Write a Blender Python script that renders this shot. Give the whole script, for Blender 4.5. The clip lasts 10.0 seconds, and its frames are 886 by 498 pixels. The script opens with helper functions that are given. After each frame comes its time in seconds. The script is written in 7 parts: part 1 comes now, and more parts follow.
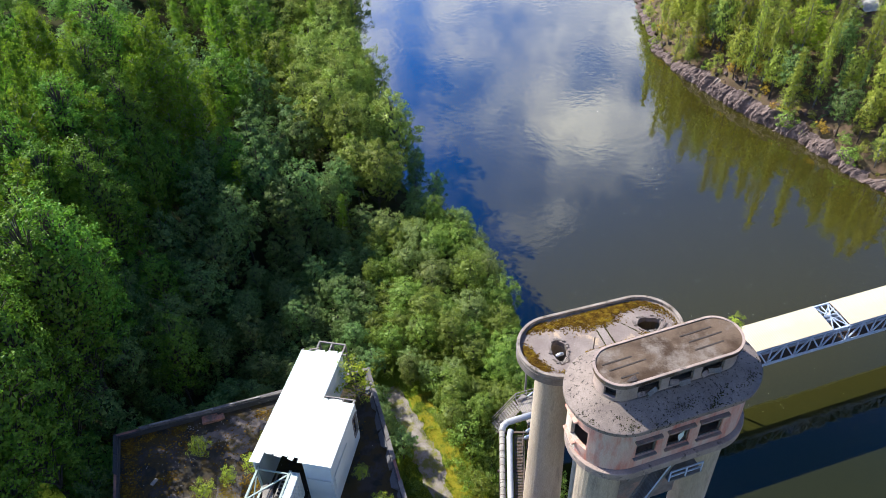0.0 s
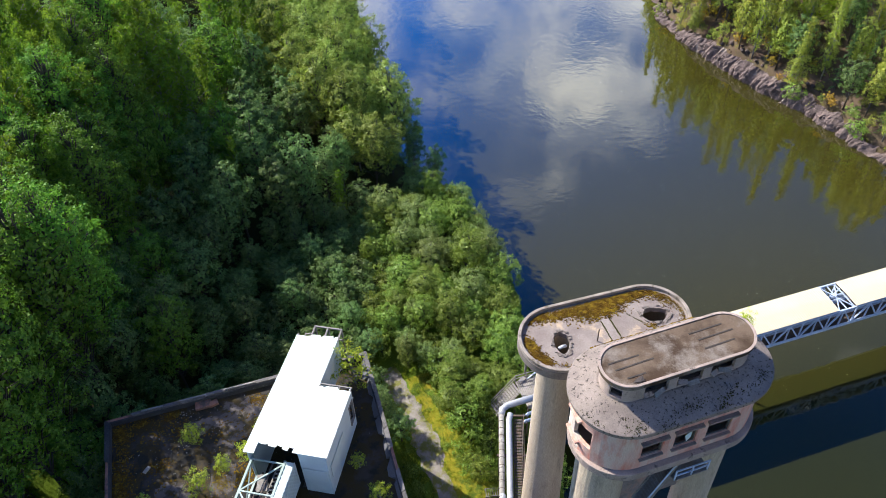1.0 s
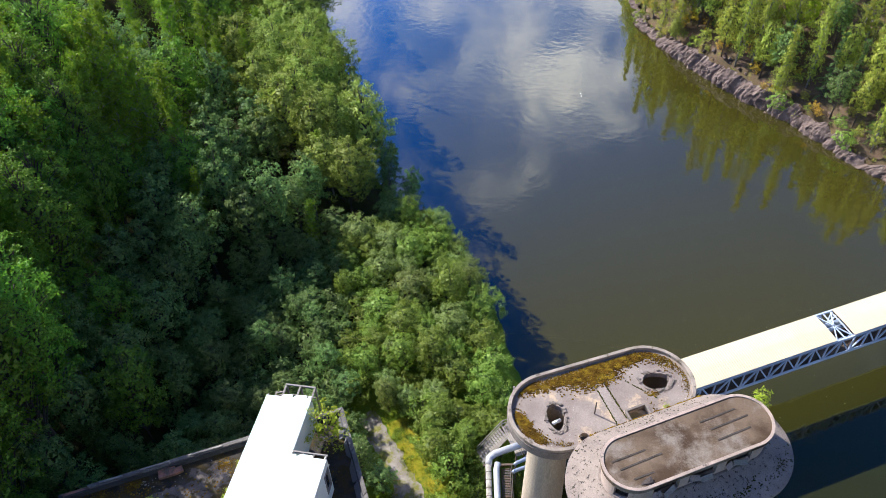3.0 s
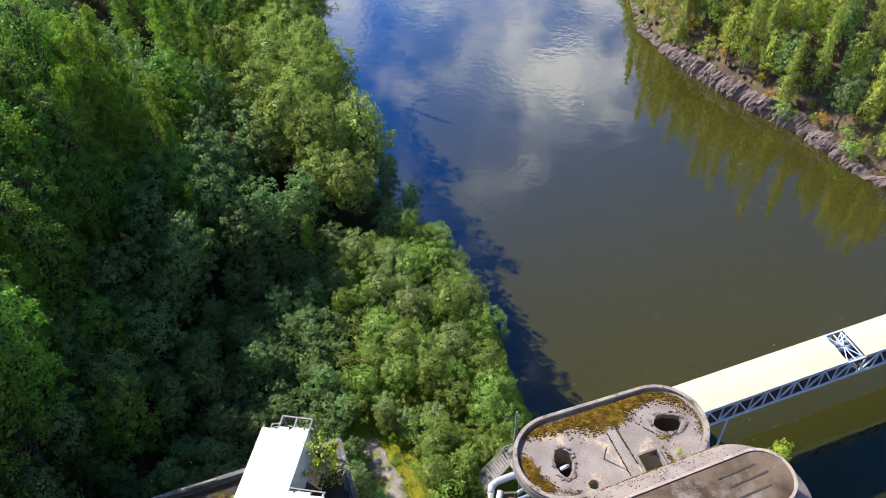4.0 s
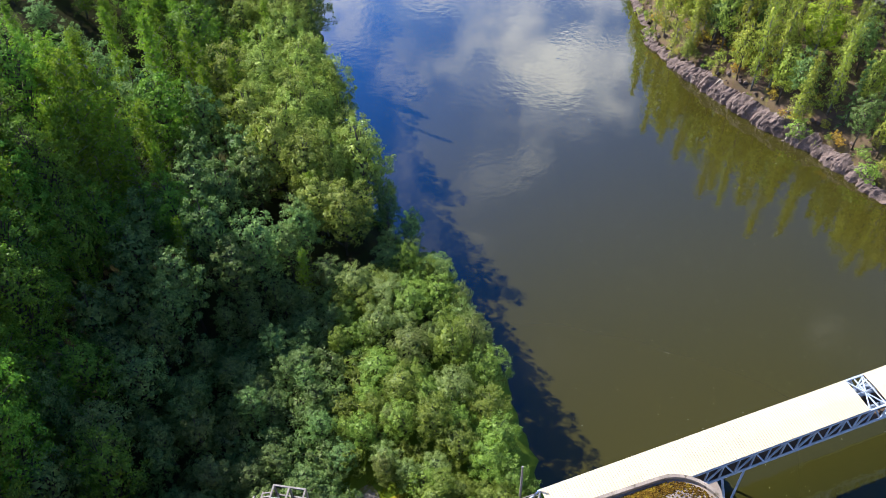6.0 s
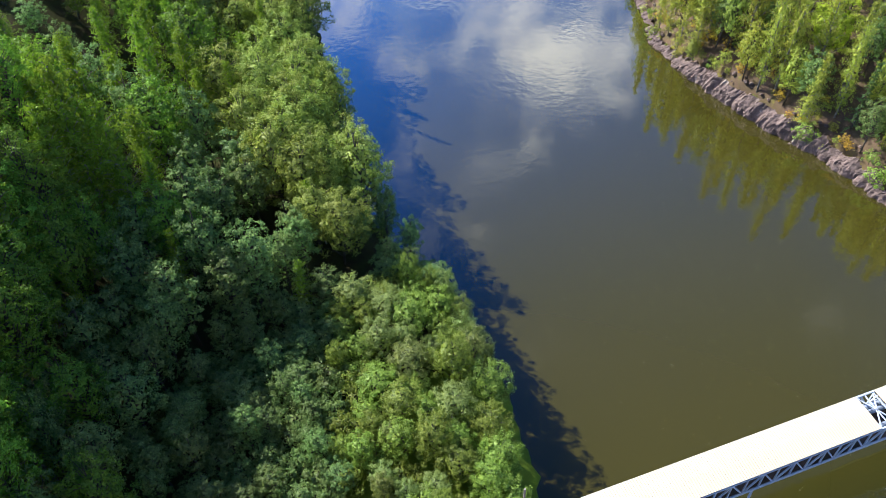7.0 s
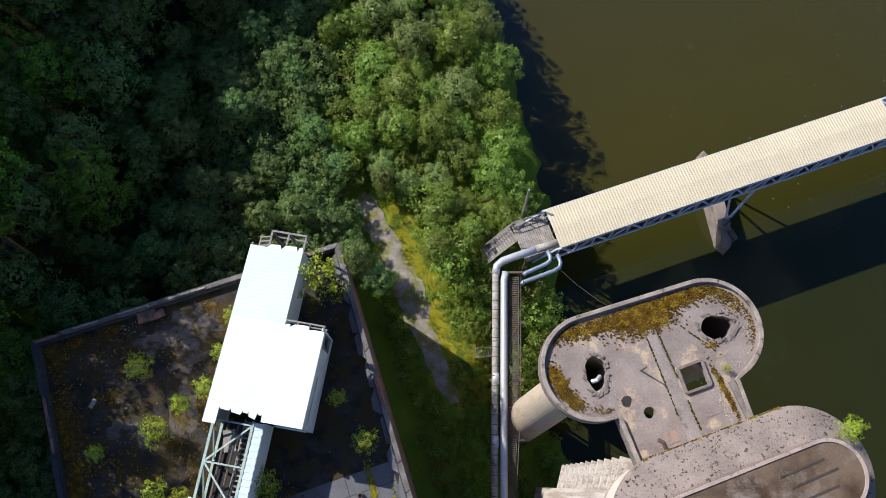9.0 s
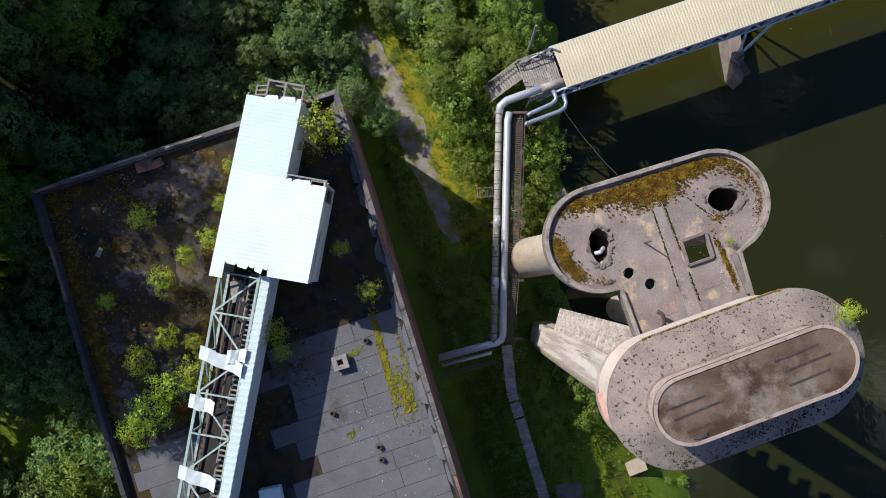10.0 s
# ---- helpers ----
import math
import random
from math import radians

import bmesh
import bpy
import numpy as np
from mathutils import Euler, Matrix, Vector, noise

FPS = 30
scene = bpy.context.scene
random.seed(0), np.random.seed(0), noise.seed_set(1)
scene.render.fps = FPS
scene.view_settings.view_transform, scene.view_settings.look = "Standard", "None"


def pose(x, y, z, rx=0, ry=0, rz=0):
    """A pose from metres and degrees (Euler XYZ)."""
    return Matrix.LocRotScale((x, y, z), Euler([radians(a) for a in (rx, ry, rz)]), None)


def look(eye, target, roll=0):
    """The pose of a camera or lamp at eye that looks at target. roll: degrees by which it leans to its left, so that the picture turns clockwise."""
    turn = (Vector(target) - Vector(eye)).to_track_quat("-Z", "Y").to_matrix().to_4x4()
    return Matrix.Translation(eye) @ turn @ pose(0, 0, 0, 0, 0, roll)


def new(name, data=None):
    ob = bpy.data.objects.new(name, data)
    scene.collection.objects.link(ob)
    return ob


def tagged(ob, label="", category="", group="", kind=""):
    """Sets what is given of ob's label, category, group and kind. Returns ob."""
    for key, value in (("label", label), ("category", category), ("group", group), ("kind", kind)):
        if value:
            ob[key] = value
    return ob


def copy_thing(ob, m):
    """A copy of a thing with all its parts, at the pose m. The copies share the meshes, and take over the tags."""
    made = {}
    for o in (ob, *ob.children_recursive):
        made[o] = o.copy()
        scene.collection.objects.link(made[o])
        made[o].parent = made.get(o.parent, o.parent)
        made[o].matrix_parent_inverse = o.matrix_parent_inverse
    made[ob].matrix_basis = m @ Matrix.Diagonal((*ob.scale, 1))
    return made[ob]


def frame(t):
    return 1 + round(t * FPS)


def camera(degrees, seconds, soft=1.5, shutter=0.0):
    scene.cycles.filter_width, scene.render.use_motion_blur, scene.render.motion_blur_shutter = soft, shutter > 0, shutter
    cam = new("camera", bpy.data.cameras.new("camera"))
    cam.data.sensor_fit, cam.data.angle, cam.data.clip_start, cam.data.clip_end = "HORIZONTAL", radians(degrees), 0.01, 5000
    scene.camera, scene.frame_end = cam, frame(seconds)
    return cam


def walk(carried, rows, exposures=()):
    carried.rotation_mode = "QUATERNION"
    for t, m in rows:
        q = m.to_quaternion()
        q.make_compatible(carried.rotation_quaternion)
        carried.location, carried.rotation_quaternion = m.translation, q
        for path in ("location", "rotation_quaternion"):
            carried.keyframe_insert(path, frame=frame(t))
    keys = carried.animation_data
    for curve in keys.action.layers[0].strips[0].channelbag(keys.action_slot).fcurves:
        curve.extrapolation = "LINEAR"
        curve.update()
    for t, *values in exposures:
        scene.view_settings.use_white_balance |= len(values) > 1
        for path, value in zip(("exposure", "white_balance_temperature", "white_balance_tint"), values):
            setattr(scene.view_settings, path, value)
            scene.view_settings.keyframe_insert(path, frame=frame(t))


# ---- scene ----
# ---- camera ----
cam = camera(57.47, 10.0, soft=0.6)
PATH = [
    (0, pose(3.09, -38.62, 81.37, 47.85, 1.80, 1.11)),
    (0.5, pose(2.97, -37.34, 81.23, 45.46, 1.65, 1.10)),
    (1, pose(2.96, -35.69, 81.05, 45.34, 1.62, 1.11)),
    (1.5, pose(2.89, -33.92, 80.92, 45.22, 1.57, 1.02)),
    (2, pose(2.82, -32.06, 80.80, 45.08, 1.52, 0.51)),
    (2.5, pose(2.80, -30.16, 80.70, 44.95, 1.51, -0.60)),
    (4, pose(2.53, -24.70, 80.92, 44.54, 1.35, -1.02)),
    (4.5, pose(2.43, -22.97, 80.94, 44.45, 1.30, -1.00)),
    (5, pose(2.52, -21.18, 81.16, 44.27, 1.34, -0.97)),
    (5.5, pose(2.55, -19.40, 81.37, 44.09, 1.36, -0.95)),
    (7, pose(2.59, -14.02, 81.35, 43.26, 1.36, -0.99)),
    (7.5, pose(1.66, -11.98, 80.84, 37.83, 0.65, -1.01)),
    (8, pose(0.82, -9.59, 80.57, 30.93, -0.19, -0.62)),
    (8.5, pose(0.38, -6.86, 80.86, 23.50, -0.68, -0.16)),
    (9, pose(0.38, -4.32, 80.73, 16.18, -0.57, -0.19)),
    (9.5, pose(0.17, -2.05, 80.66, 9.00, -0.68, -0.09)),
    (10, pose(0.00, -0.00, 80.69, 1.85, -0.76, -0.00)),
]
EXPOSURES = [(0.0, 1.05), (5.5, 1.15), (7.0, 1.28), (7.75, 1.18), (8.5, 0.67), (9.0, 0.54), (10.0, 0.36)]
walk(cam, PATH, EXPOSURES)

# ---- light ----
SUN_WAY = Vector((0.833, -0.555, 0.0)).normalized()   # the way the shadows fall
SUN_UP = radians(39.5)
world = bpy.data.worlds.new("world")
scene.world = world
world.use_nodes = True
wn, wl = world.node_tree.nodes, world.node_tree.links
sky = wn.new("ShaderNodeTexSky")
sky.sky_type, sky.sun_disc, sky.sun_elevation = "NISHITA", False, SUN_UP
sky.ozone_density = 3.0
sky.sun_rotation = math.atan2(-SUN_WAY.x, -SUN_WAY.y)
sky_way = wn.new("ShaderNodeTexCoord")
cloud_noise = wn.new("ShaderNodeTexNoise")
cloud_noise.inputs["Scale"].default_value = 6.5
cloud_noise.inputs["Detail"].default_value = 7.0
cloud_noise.inputs["Roughness"].default_value = 0.56
wl.new(sky_way.outputs["Generated"], cloud_noise.inputs["Vector"])
# more cloud stands in the north, over the river's far reach
cloud_bank = wn.new("ShaderNodeVectorMath")
cloud_bank.operation = "DOT_PRODUCT"
cloud_bank.inputs[1].default_value = (0.09, 0.890, 0.446)
wl.new(sky_way.outputs["Generated"], cloud_bank.inputs[0])
cloud_more = wn.new("ShaderNodeMapRange")
cloud_more.inputs["From Min"].default_value, cloud_more.inputs["From Max"].default_value = 0.950, 0.992
cloud_more.inputs["To Min"].default_value, cloud_more.inputs["To Max"].default_value = -0.15, 0.11
wl.new(cloud_bank.outputs["Value"], cloud_more.inputs["Value"])
# unseen cloud added over the southern half of the sky to brighten shaded walls
cloud_south = wn.new("ShaderNodeVectorMath")
cloud_south.operation = "DOT_PRODUCT"
cloud_south.inputs[1].default_value = (0.25, -0.93, 0.26)
wl.new(sky_way.outputs["Generated"], cloud_south.inputs[0])
cloud_fill = wn.new("ShaderNodeMapRange")
cloud_fill.inputs["From Min"].default_value, cloud_fill.inputs["From Max"].default_value = -0.1, 0.45
cloud_fill.inputs["To Min"].default_value, cloud_fill.inputs["To Max"].default_value = 0.0, 0.14
wl.new(cloud_south.outputs["Value"], cloud_fill.inputs["Value"])
cloud_most = wn.new("ShaderNodeMath")
wl.new(cloud_more.outputs["Result"], cloud_most.inputs[0])
wl.new(cloud_fill.outputs["Result"], cloud_most.inputs[1])
cloud_sum = wn.new("ShaderNodeMath")
wl.new(cloud_noise.outputs["Fac"], cloud_sum.inputs[0])
wl.new(cloud_most.outputs[0], cloud_sum.inputs[1])
cloud_ramp = wn.new("ShaderNodeMapRange")
cloud_ramp.interpolation_type = "SMOOTHSTEP"
cloud_ramp.inputs["From Min"].default_value, cloud_ramp.inputs["From Max"].default_value = 0.46, 0.76
wl.new(cloud_sum.outputs[0], cloud_ramp.inputs["Value"])
cloud_mix = wn.new("ShaderNodeMixRGB")
cloud_mix.inputs["Color2"].default_value = (16.5, 16.9, 17.6, 1)
wl.new(cloud_ramp.outputs["Result"], cloud_mix.inputs["Fac"])
sky_blue = wn.new("ShaderNodeHueSaturation")
sky_blue.inputs["Hue"].default_value = 0.515
sky_blue.inputs["Saturation"].default_value, sky_blue.inputs["Value"].default_value = 1.6, 1.4
wl.new(sky.outputs["Color"], sky_blue.inputs["Color"])
# the blue is deepest away from the sun
sun_near = wn.new("ShaderNodeVectorMath")
sun_near.operation = "DOT_PRODUCT"
sun_near.inputs[1].default_value = (-SUN_WAY.x * math.cos(SUN_UP), -SUN_WAY.y * math.cos(SUN_UP), math.sin(SUN_UP))
wl.new(sky_way.outputs["Generated"], sun_near.inputs[0])
sun_glow = wn.new("ShaderNodeMapRange")
sun_glow.inputs["From Min"].default_value, sun_glow.inputs["From Max"].default_value = 0.45, 0.9
sun_glow.inputs["To Min"].default_value, sun_glow.inputs["To Max"].default_value = 0.94, 2.1
wl.new(sun_near.outputs["Value"], sun_glow.inputs["Value"])
sky_split, sky_low, sky_value = wn.new("ShaderNodeSeparateXYZ"), wn.new("ShaderNodeMapRange"), wn.new("ShaderNodeMath")
wl.new(sky_way.outputs["Generated"], sky_split.inputs[0])
sky_low.inputs["From Min"].default_value, sky_low.inputs["From Max"].default_value = 0.46, 0.78
sky_low.inputs["To Min"].default_value, sky_low.inputs["To Max"].default_value = 1.7, 0.9
wl.new(sky_split.outputs["Z"], sky_low.inputs["Value"])
sky_value.operation = "MULTIPLY"
wl.new(sun_glow.outputs["Result"], sky_value.inputs[0])
wl.new(sky_low.outputs["Result"], sky_value.inputs[1])
wl.new(sky_value.outputs[0], sky_blue.inputs["Value"])
wl.new(sky_blue.outputs["Color"], cloud_mix.inputs["Color1"])
wl.new(cloud_mix.outputs["Color"], wn["Background"].inputs["Color"])
wn["Background"].inputs["Strength"].default_value = 0.067
sun = new("sun", bpy.data.lights.new("sun", "SUN"))
sun.data.energy, sun.data.angle, sun.data.color = 5.0, radians(0.53), (1.0, 0.97, 0.91)
sun.matrix_world = look((0, 0, 0), (SUN_WAY.x * math.cos(SUN_UP), SUN_WAY.y * math.cos(SUN_UP), -math.sin(SUN_UP)))
sun.location = (-60, 60, 120)

# ---- materials ----
def mat(name, base, other=None, scale=1.0, rough=0.85, metal=0.0, bump=0.3, fine=12.0, low=0.35, high=0.65,
        third=None, third_scale=0.3, third_low=0.5, third_high=0.6, spread=0.0, spec=0.3, stretch=None, speck=0.7):
    """A weathered surface: two colours mixed by a coarse noise, grain by a fine one, stains of a third colour."""
    m = bpy.data.materials.new(name)
    m.use_nodes = True
    n, l = m.node_tree.nodes, m.node_tree.links
    p = n["Principled BSDF"]
    p.inputs["Roughness"].default_value = rough
    p.inputs["Metallic"].default_value = metal
    p.inputs["Specular IOR Level"].default_value = spec
    tc = n.new("ShaderNodeNewGeometry")
    where = tc.outputs["Position"]
    if stretch:
        mp = n.new("ShaderNodeMapping")
        mp.inputs["Scale"].default_value = stretch
        l.new(where, mp.inputs["Vector"])
        where = mp.outputs["Vector"]

    def noise_node(s, detail=6.0, r=0.6):
        t = n.new("ShaderNodeTexNoise")
        t.inputs["Scale"].default_value, t.inputs["Detail"].default_value, t.inputs["Roughness"].default_value = s, detail, r
        l.new(where, t.inputs["Vector"])
        return t.outputs["Fac"]

    def ramp(fac, a, b):
        r = n.new("ShaderNodeMapRange")
        r.inputs["From Min"].default_value, r.inputs["From Max"].default_value = a, b
        l.new(fac, r.inputs["Value"])
        return r.outputs["Result"]

    def mix(fac, a, b, kind="MIX"):
        x = n.new("ShaderNodeMixRGB")
        x.blend_type = kind
        for sock, v in (("Fac", fac), ("Color1", a), ("Color2", b)):
            if isinstance(v, tuple):
                x.inputs[sock].default_value = (*v, 1)
            elif isinstance(v, float):
                x.inputs[sock].default_value = v
            else:
                l.new(v, x.inputs[sock])
        return x.outputs["Color"]

    col = mix(ramp(noise_node(scale), low, high), base, other or tuple(c * 0.7 for c in base))
    if third:
        col = mix(ramp(noise_node(third_scale, 8.0, 0.68), third_low, third_high), col, third)
    grain = noise_node(fine, 4.0, 0.7)
    col = mix(ramp(grain, 0.25, 0.75), col, mix(speck, col, (0.35, 0.34, 0.33), "MULTIPLY"))
    if spread:
        info = n.new("ShaderNodeObjectInfo")
        col = mix(ramp(info.outputs["Random"], -1.0 / spread, 1.0 / spread), mix(1.0, col, (0.5, 0.5, 0.5), "MULTIPLY"), mix(1.0, col, (1.5, 1.5, 1.5), "MULTIPLY"))
    l.new(col, p.inputs["Base Color"])
    if bump:
        b = n.new("ShaderNodeBump")
        b.inputs["Strength"].default_value, b.inputs["Distance"].default_value = bump, 0.06
        l.new(grain, b.inputs["Height"])
        l.new(b.outputs["Normal"], p.inputs["Normal"])
    return m


def leaf_mat(name, dark, light, yellow=None):
    m = bpy.data.materials.new(name)
    m.use_nodes = True
    n, l = m.node_tree.nodes, m.node_tree.links
    n.remove(n["Principled BSDF"])
    geo, info = n.new("ShaderNodeNewGeometry"), n.new("ShaderNodeObjectInfo")
    a = n.new("ShaderNodeMixRGB")
    a.inputs["Color1"].default_value, a.inputs["Color2"].default_value = (*dark, 1), (*light, 1)
    l.new(geo.outputs["Random Per Island"], a.inputs["Fac"])
    b = n.new("ShaderNodeHueSaturation")
    r1, r2 = n.new("ShaderNodeMapRange"), n.new("ShaderNodeMapRange")
    for r, lo, hi in ((r1, 0.475, 0.515), (r2, 0.75, 1.25)):
        r.inputs["To Min"].default_value, r.inputs["To Max"].default_value = lo, hi
        l.new(info.outputs["Random"], r.inputs["Value"])
    l.new(r1.outputs["Result"], b.inputs["Hue"])
    l.new(r2.outputs["Result"], b.inputs["Value"])
    l.new(a.outputs["Color"], b.inputs["Color"])
    d, t, g = n.new("ShaderNodeBsdfDiffuse"), n.new("ShaderNodeBsdfTranslucent"), n.new("ShaderNodeBsdfGlossy")
    g.inputs["Roughness"].default_value = 0.5
    y = n.new("ShaderNodeMixRGB")
    y.inputs["Fac"].default_value, y.inputs["Color2"].default_value = 0.5, (*(yellow or (0.24, 0.36, 0.03)), 1)
    l.new(b.outputs["Color"], y.inputs["Color1"])
    l.new(b.outputs["Color"], d.inputs["Color"])
    l.new(y.outputs["Color"], t.inputs["Color"])
    g.inputs["Color"].default_value = (0.5, 0.55, 0.5, 1)
    s1, s2 = n.new("ShaderNodeMixShader"), n.new("ShaderNodeMixShader")
    s1.inputs["Fac"].default_value, s2.inputs["Fac"].default_value = 0.42, 0.03
    l.new(d.outputs[0], s1.inputs[1])
    l.new(t.outputs[0], s1.inputs[2])
    l.new(s1.outputs[0], s2.inputs[1])
    l.new(g.outputs[0], s2.inputs[2])
    l.new(s2.outputs[0], n["Material Output"].inputs["Surface"])
    return m


CONCRETE = mat("silo concrete", (0.556, 0.450, 0.322), (0.449, 0.360, 0.261), 0.5, third=(0.248, 0.203, 0.151), third_scale=0.9, third_low=0.56, third_high=0.75, stretch=(1.6, 1.6, 0.25))
SLAB = mat("deck concrete", (0.280, 0.233, 0.201), (0.198, 0.155, 0.136), 0.55, third=(0.471, 0.352, 0.231), third_scale=0.42, third_low=0.56, third_high=0.66, bump=0.5, fine=9.0, speck=0.50)
ROOFCON = mat("rough screed", (0.300, 0.241, 0.201), (0.205, 0.163, 0.138), 0.7, third=(0.050, 0.040, 0.030), third_scale=4.6, third_low=0.56, third_high=0.62, bump=0.6, speck=0.62)
TOPCON = mat("stained screed", (0.140, 0.096, 0.062), (0.052, 0.029, 0.014), 0.30, low=0.42, high=0.58, third=(0.205, 0.168, 0.135), third_scale=0.42, third_low=0.50, third_high=0.63, bump=0.4, speck=0.45)
PINK = mat("faded pink plaster", (0.62, 0.345, 0.265), (0.59, 0.435, 0.350), 0.5, low=0.4, high=0.6, third=(0.56, 0.185, 0.125), third_scale=0.7, third_low=0.47, third_high=0.66, stretch=(1.6, 1.6, 0.35), speck=0.40)
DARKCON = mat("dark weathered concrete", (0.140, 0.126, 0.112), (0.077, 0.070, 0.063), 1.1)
HOODCON = mat("stained grey concrete", (0.289, 0.235, 0.207), (0.171, 0.143, 0.128), 1.1, third=(0.364, 0.224, 0.177), third_scale=0.8)
LEDGECON = mat("pinkish ledge concrete", (0.428, 0.326, 0.270), (0.289, 0.224, 0.186), 0.9, third=(0.139, 0.112, 0.094), third_scale=1.6, third_low=0.58, third_high=0.66, speck=0.50)
RIMCON = mat("grey parapet concrete", (0.247, 0.207, 0.179), (0.157, 0.129, 0.110), 1.3, third=(0.075, 0.057, 0.042), third_scale=2.2, third_low=0.6, third_high=0.68)
DARKMOSS = mat("dark moss", (0.06, 0.06, 0.012), (0.03, 0.032, 0.01), 1.6, bump=1.0, fine=22.0, rough=1.0, spec=0.05)
MOSS = mat("yellow brown moss", (0.175, 0.100, 0.014), (0.070, 0.037, 0.008), 1.8, third=(0.25, 0.165, 0.018), third_scale=2.0, bump=1.0, fine=22.0, rough=1.0, spec=0.05)
MOSSY = mat("bright yellow moss", (0.281, 0.265, 0.023), (0.156, 0.133, 0.016), 1.6, bump=1.0, fine=22.0, rough=1.0, spec=0.05)
FELT = mat("grey roofing felt", (0.140, 0.140, 0.147), (0.108, 0.108, 0.115), 0.35, third=(0.070, 0.059, 0.049), third_scale=0.16, third_low=0.58, third_high=0.66, bump=0.15, rough=0.8)
OLDROOF = mat("overgrown roof felt", (0.052, 0.043, 0.037), (0.018, 0.016, 0.012), 0.5, low=0.42, high=0.56, third=(0.050, 0.033, 0.007), third_scale=0.55, third_low=0.47, third_high=0.55, bump=0.9)
TORNFELT = mat("torn felt in a sunlit tone", (0.140, 0.116, 0.106), (0.080, 0.066, 0.060), 0.9, third=(0.045, 0.034, 0.012), third_scale=1.1, third_low=0.50, third_high=0.57, bump=0.4)
BRICK = mat("red brick wall", (0.36, 0.150, 0.100), (0.27, 0.155, 0.120), 1.2, third=(0.101, 0.078, 0.070), third_scale=0.5)
WHITE = mat("white sheet cladding", (0.600, 0.650, 0.620), (0.550, 0.605, 0.580), 0.3, rough=0.5, bump=0.05, fine=0.9, speck=0.12)
MINT = mat("pale green sheet cladding", (0.602, 0.662, 0.645), (0.533, 0.585, 0.576), 0.4, rough=0.55, bump=0.05, fine=0.9, speck=0.12)
CREAM = mat("cream sheet roofing", (0.515, 0.445, 0.308), (0.476, 0.410, 0.281), 0.25, rough=0.5, bump=0.04, fine=0.9, speck=0.12)
BLUESTEEL = mat("blue grey painted steel", (0.55, 0.63, 0.76), (0.42, 0.50, 0.62), 0.8, rough=0.5, third=(0.156, 0.094, 0.062), third_scale=1.5, third_low=0.66, third_high=0.74)
GREENSTEEL = mat("pale green painted steel", (0.43, 0.53, 0.47), (0.31, 0.39, 0.34), 0.9, rough=0.55, third=(0.150, 0.100, 0.065), third_scale=1.5, third_low=0.64, third_high=0.72)
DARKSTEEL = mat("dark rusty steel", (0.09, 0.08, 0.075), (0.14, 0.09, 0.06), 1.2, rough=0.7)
WOOD = mat("grey weathered planks", (0.38, 0.345, 0.305), (0.24, 0.21, 0.185), 1.8, spread=0.6)
TIMBER = mat("bleached timber", (0.328, 0.304, 0.273), (0.218, 0.195, 0.172), 1.4)
PIPE = mat("bright pipe jacket", (0.562, 0.569, 0.585), (0.468, 0.476, 0.491), 0.5, rough=0.38, metal=0.25, bump=0.08)
LAGGING = mat("torn pipe lagging", (0.437, 0.413, 0.367), (0.250, 0.226, 0.195), 1.1, third=(0.109, 0.094, 0.078), third_scale=0.9, third_low=0.56, third_high=0.62, bump=0.9)
STEELPIPE = mat("blue grey steel pipe", (0.328, 0.390, 0.484), (0.265, 0.312, 0.390), 0.7, rough=0.35, metal=0.35, bump=0.08)
BLACK = mat("black rubber and soot", (0.025, 0.024, 0.023), (0.04, 0.035, 0.03), 2.0)
ROCK = mat("bank rock", (0.190, 0.136, 0.118), (0.070, 0.050, 0.044), 1.1, third=(0.33, 0.27, 0.22), third_scale=0.7, third_low=0.58, third_high=0.68, bump=1.0, fine=6.0, stretch=(1.0, 1.0, 0.45))
PATHMAT = mat("gravel track", (0.33, 0.295, 0.26), (0.215, 0.185, 0.155), 0.9, third=(0.19, 0.185, 0.04), third_scale=0.7, third_low=0.46, third_high=0.57, bump=0.8)
GROUNDMAT = mat("grass and moss ground", (0.105, 0.165, 0.018), (0.150, 0.225, 0.020), 0.35, third=(0.14, 0.125, 0.025), third_scale=0.12, third_low=0.56, third_high=0.66, bump=1.0, fine=7.0, rough=1.0, spec=0.1)
BARK = mat("dark bark", (0.10, 0.085, 0.07), (0.06, 0.05, 0.04), 2.0)
BIRCHBARK = mat("birch bark", (0.34, 0.32, 0.29), (0.12, 0.11, 0.10), 2.6, third=(0.05, 0.05, 0.05), third_scale=3.0, third_low=0.6, third_high=0.65)
LEAF_ALDER = leaf_mat("alder leaves", (0.079, 0.142, 0.019), (0.270, 0.366, 0.062))
LEAF_ALDERGREY = leaf_mat("grey-green alder leaves", (0.091, 0.139, 0.034), (0.288, 0.360, 0.108))
LEAF_GREEN = leaf_mat("fresh green leaves", (0.057, 0.136, 0.011), (0.177, 0.320, 0.033), (0.17, 0.41, 0.026))
LEAF_GOLD = leaf_mat("autumn leaves", (0.40, 0.30, 0.03), (0.62, 0.42, 0.05), (0.55, 0.40, 0.04))
LEAF_SHORE = leaf_mat("shore leaves", (0.103, 0.155, 0.024), (0.344, 0.414, 0.080))
LEAF_DARK = leaf_mat("dark leaves", (0.061, 0.118, 0.033), (0.206, 0.308, 0.083), (0.16, 0.32, 0.08))
LEAF_BIRCH = leaf_mat("birch leaves", (0.065, 0.143, 0.008), (0.199, 0.324, 0.024))
LEAF_YOUNG = leaf_mat("young birch leaves", (0.24, 0.34, 0.02), (0.42, 0.50, 0.04))
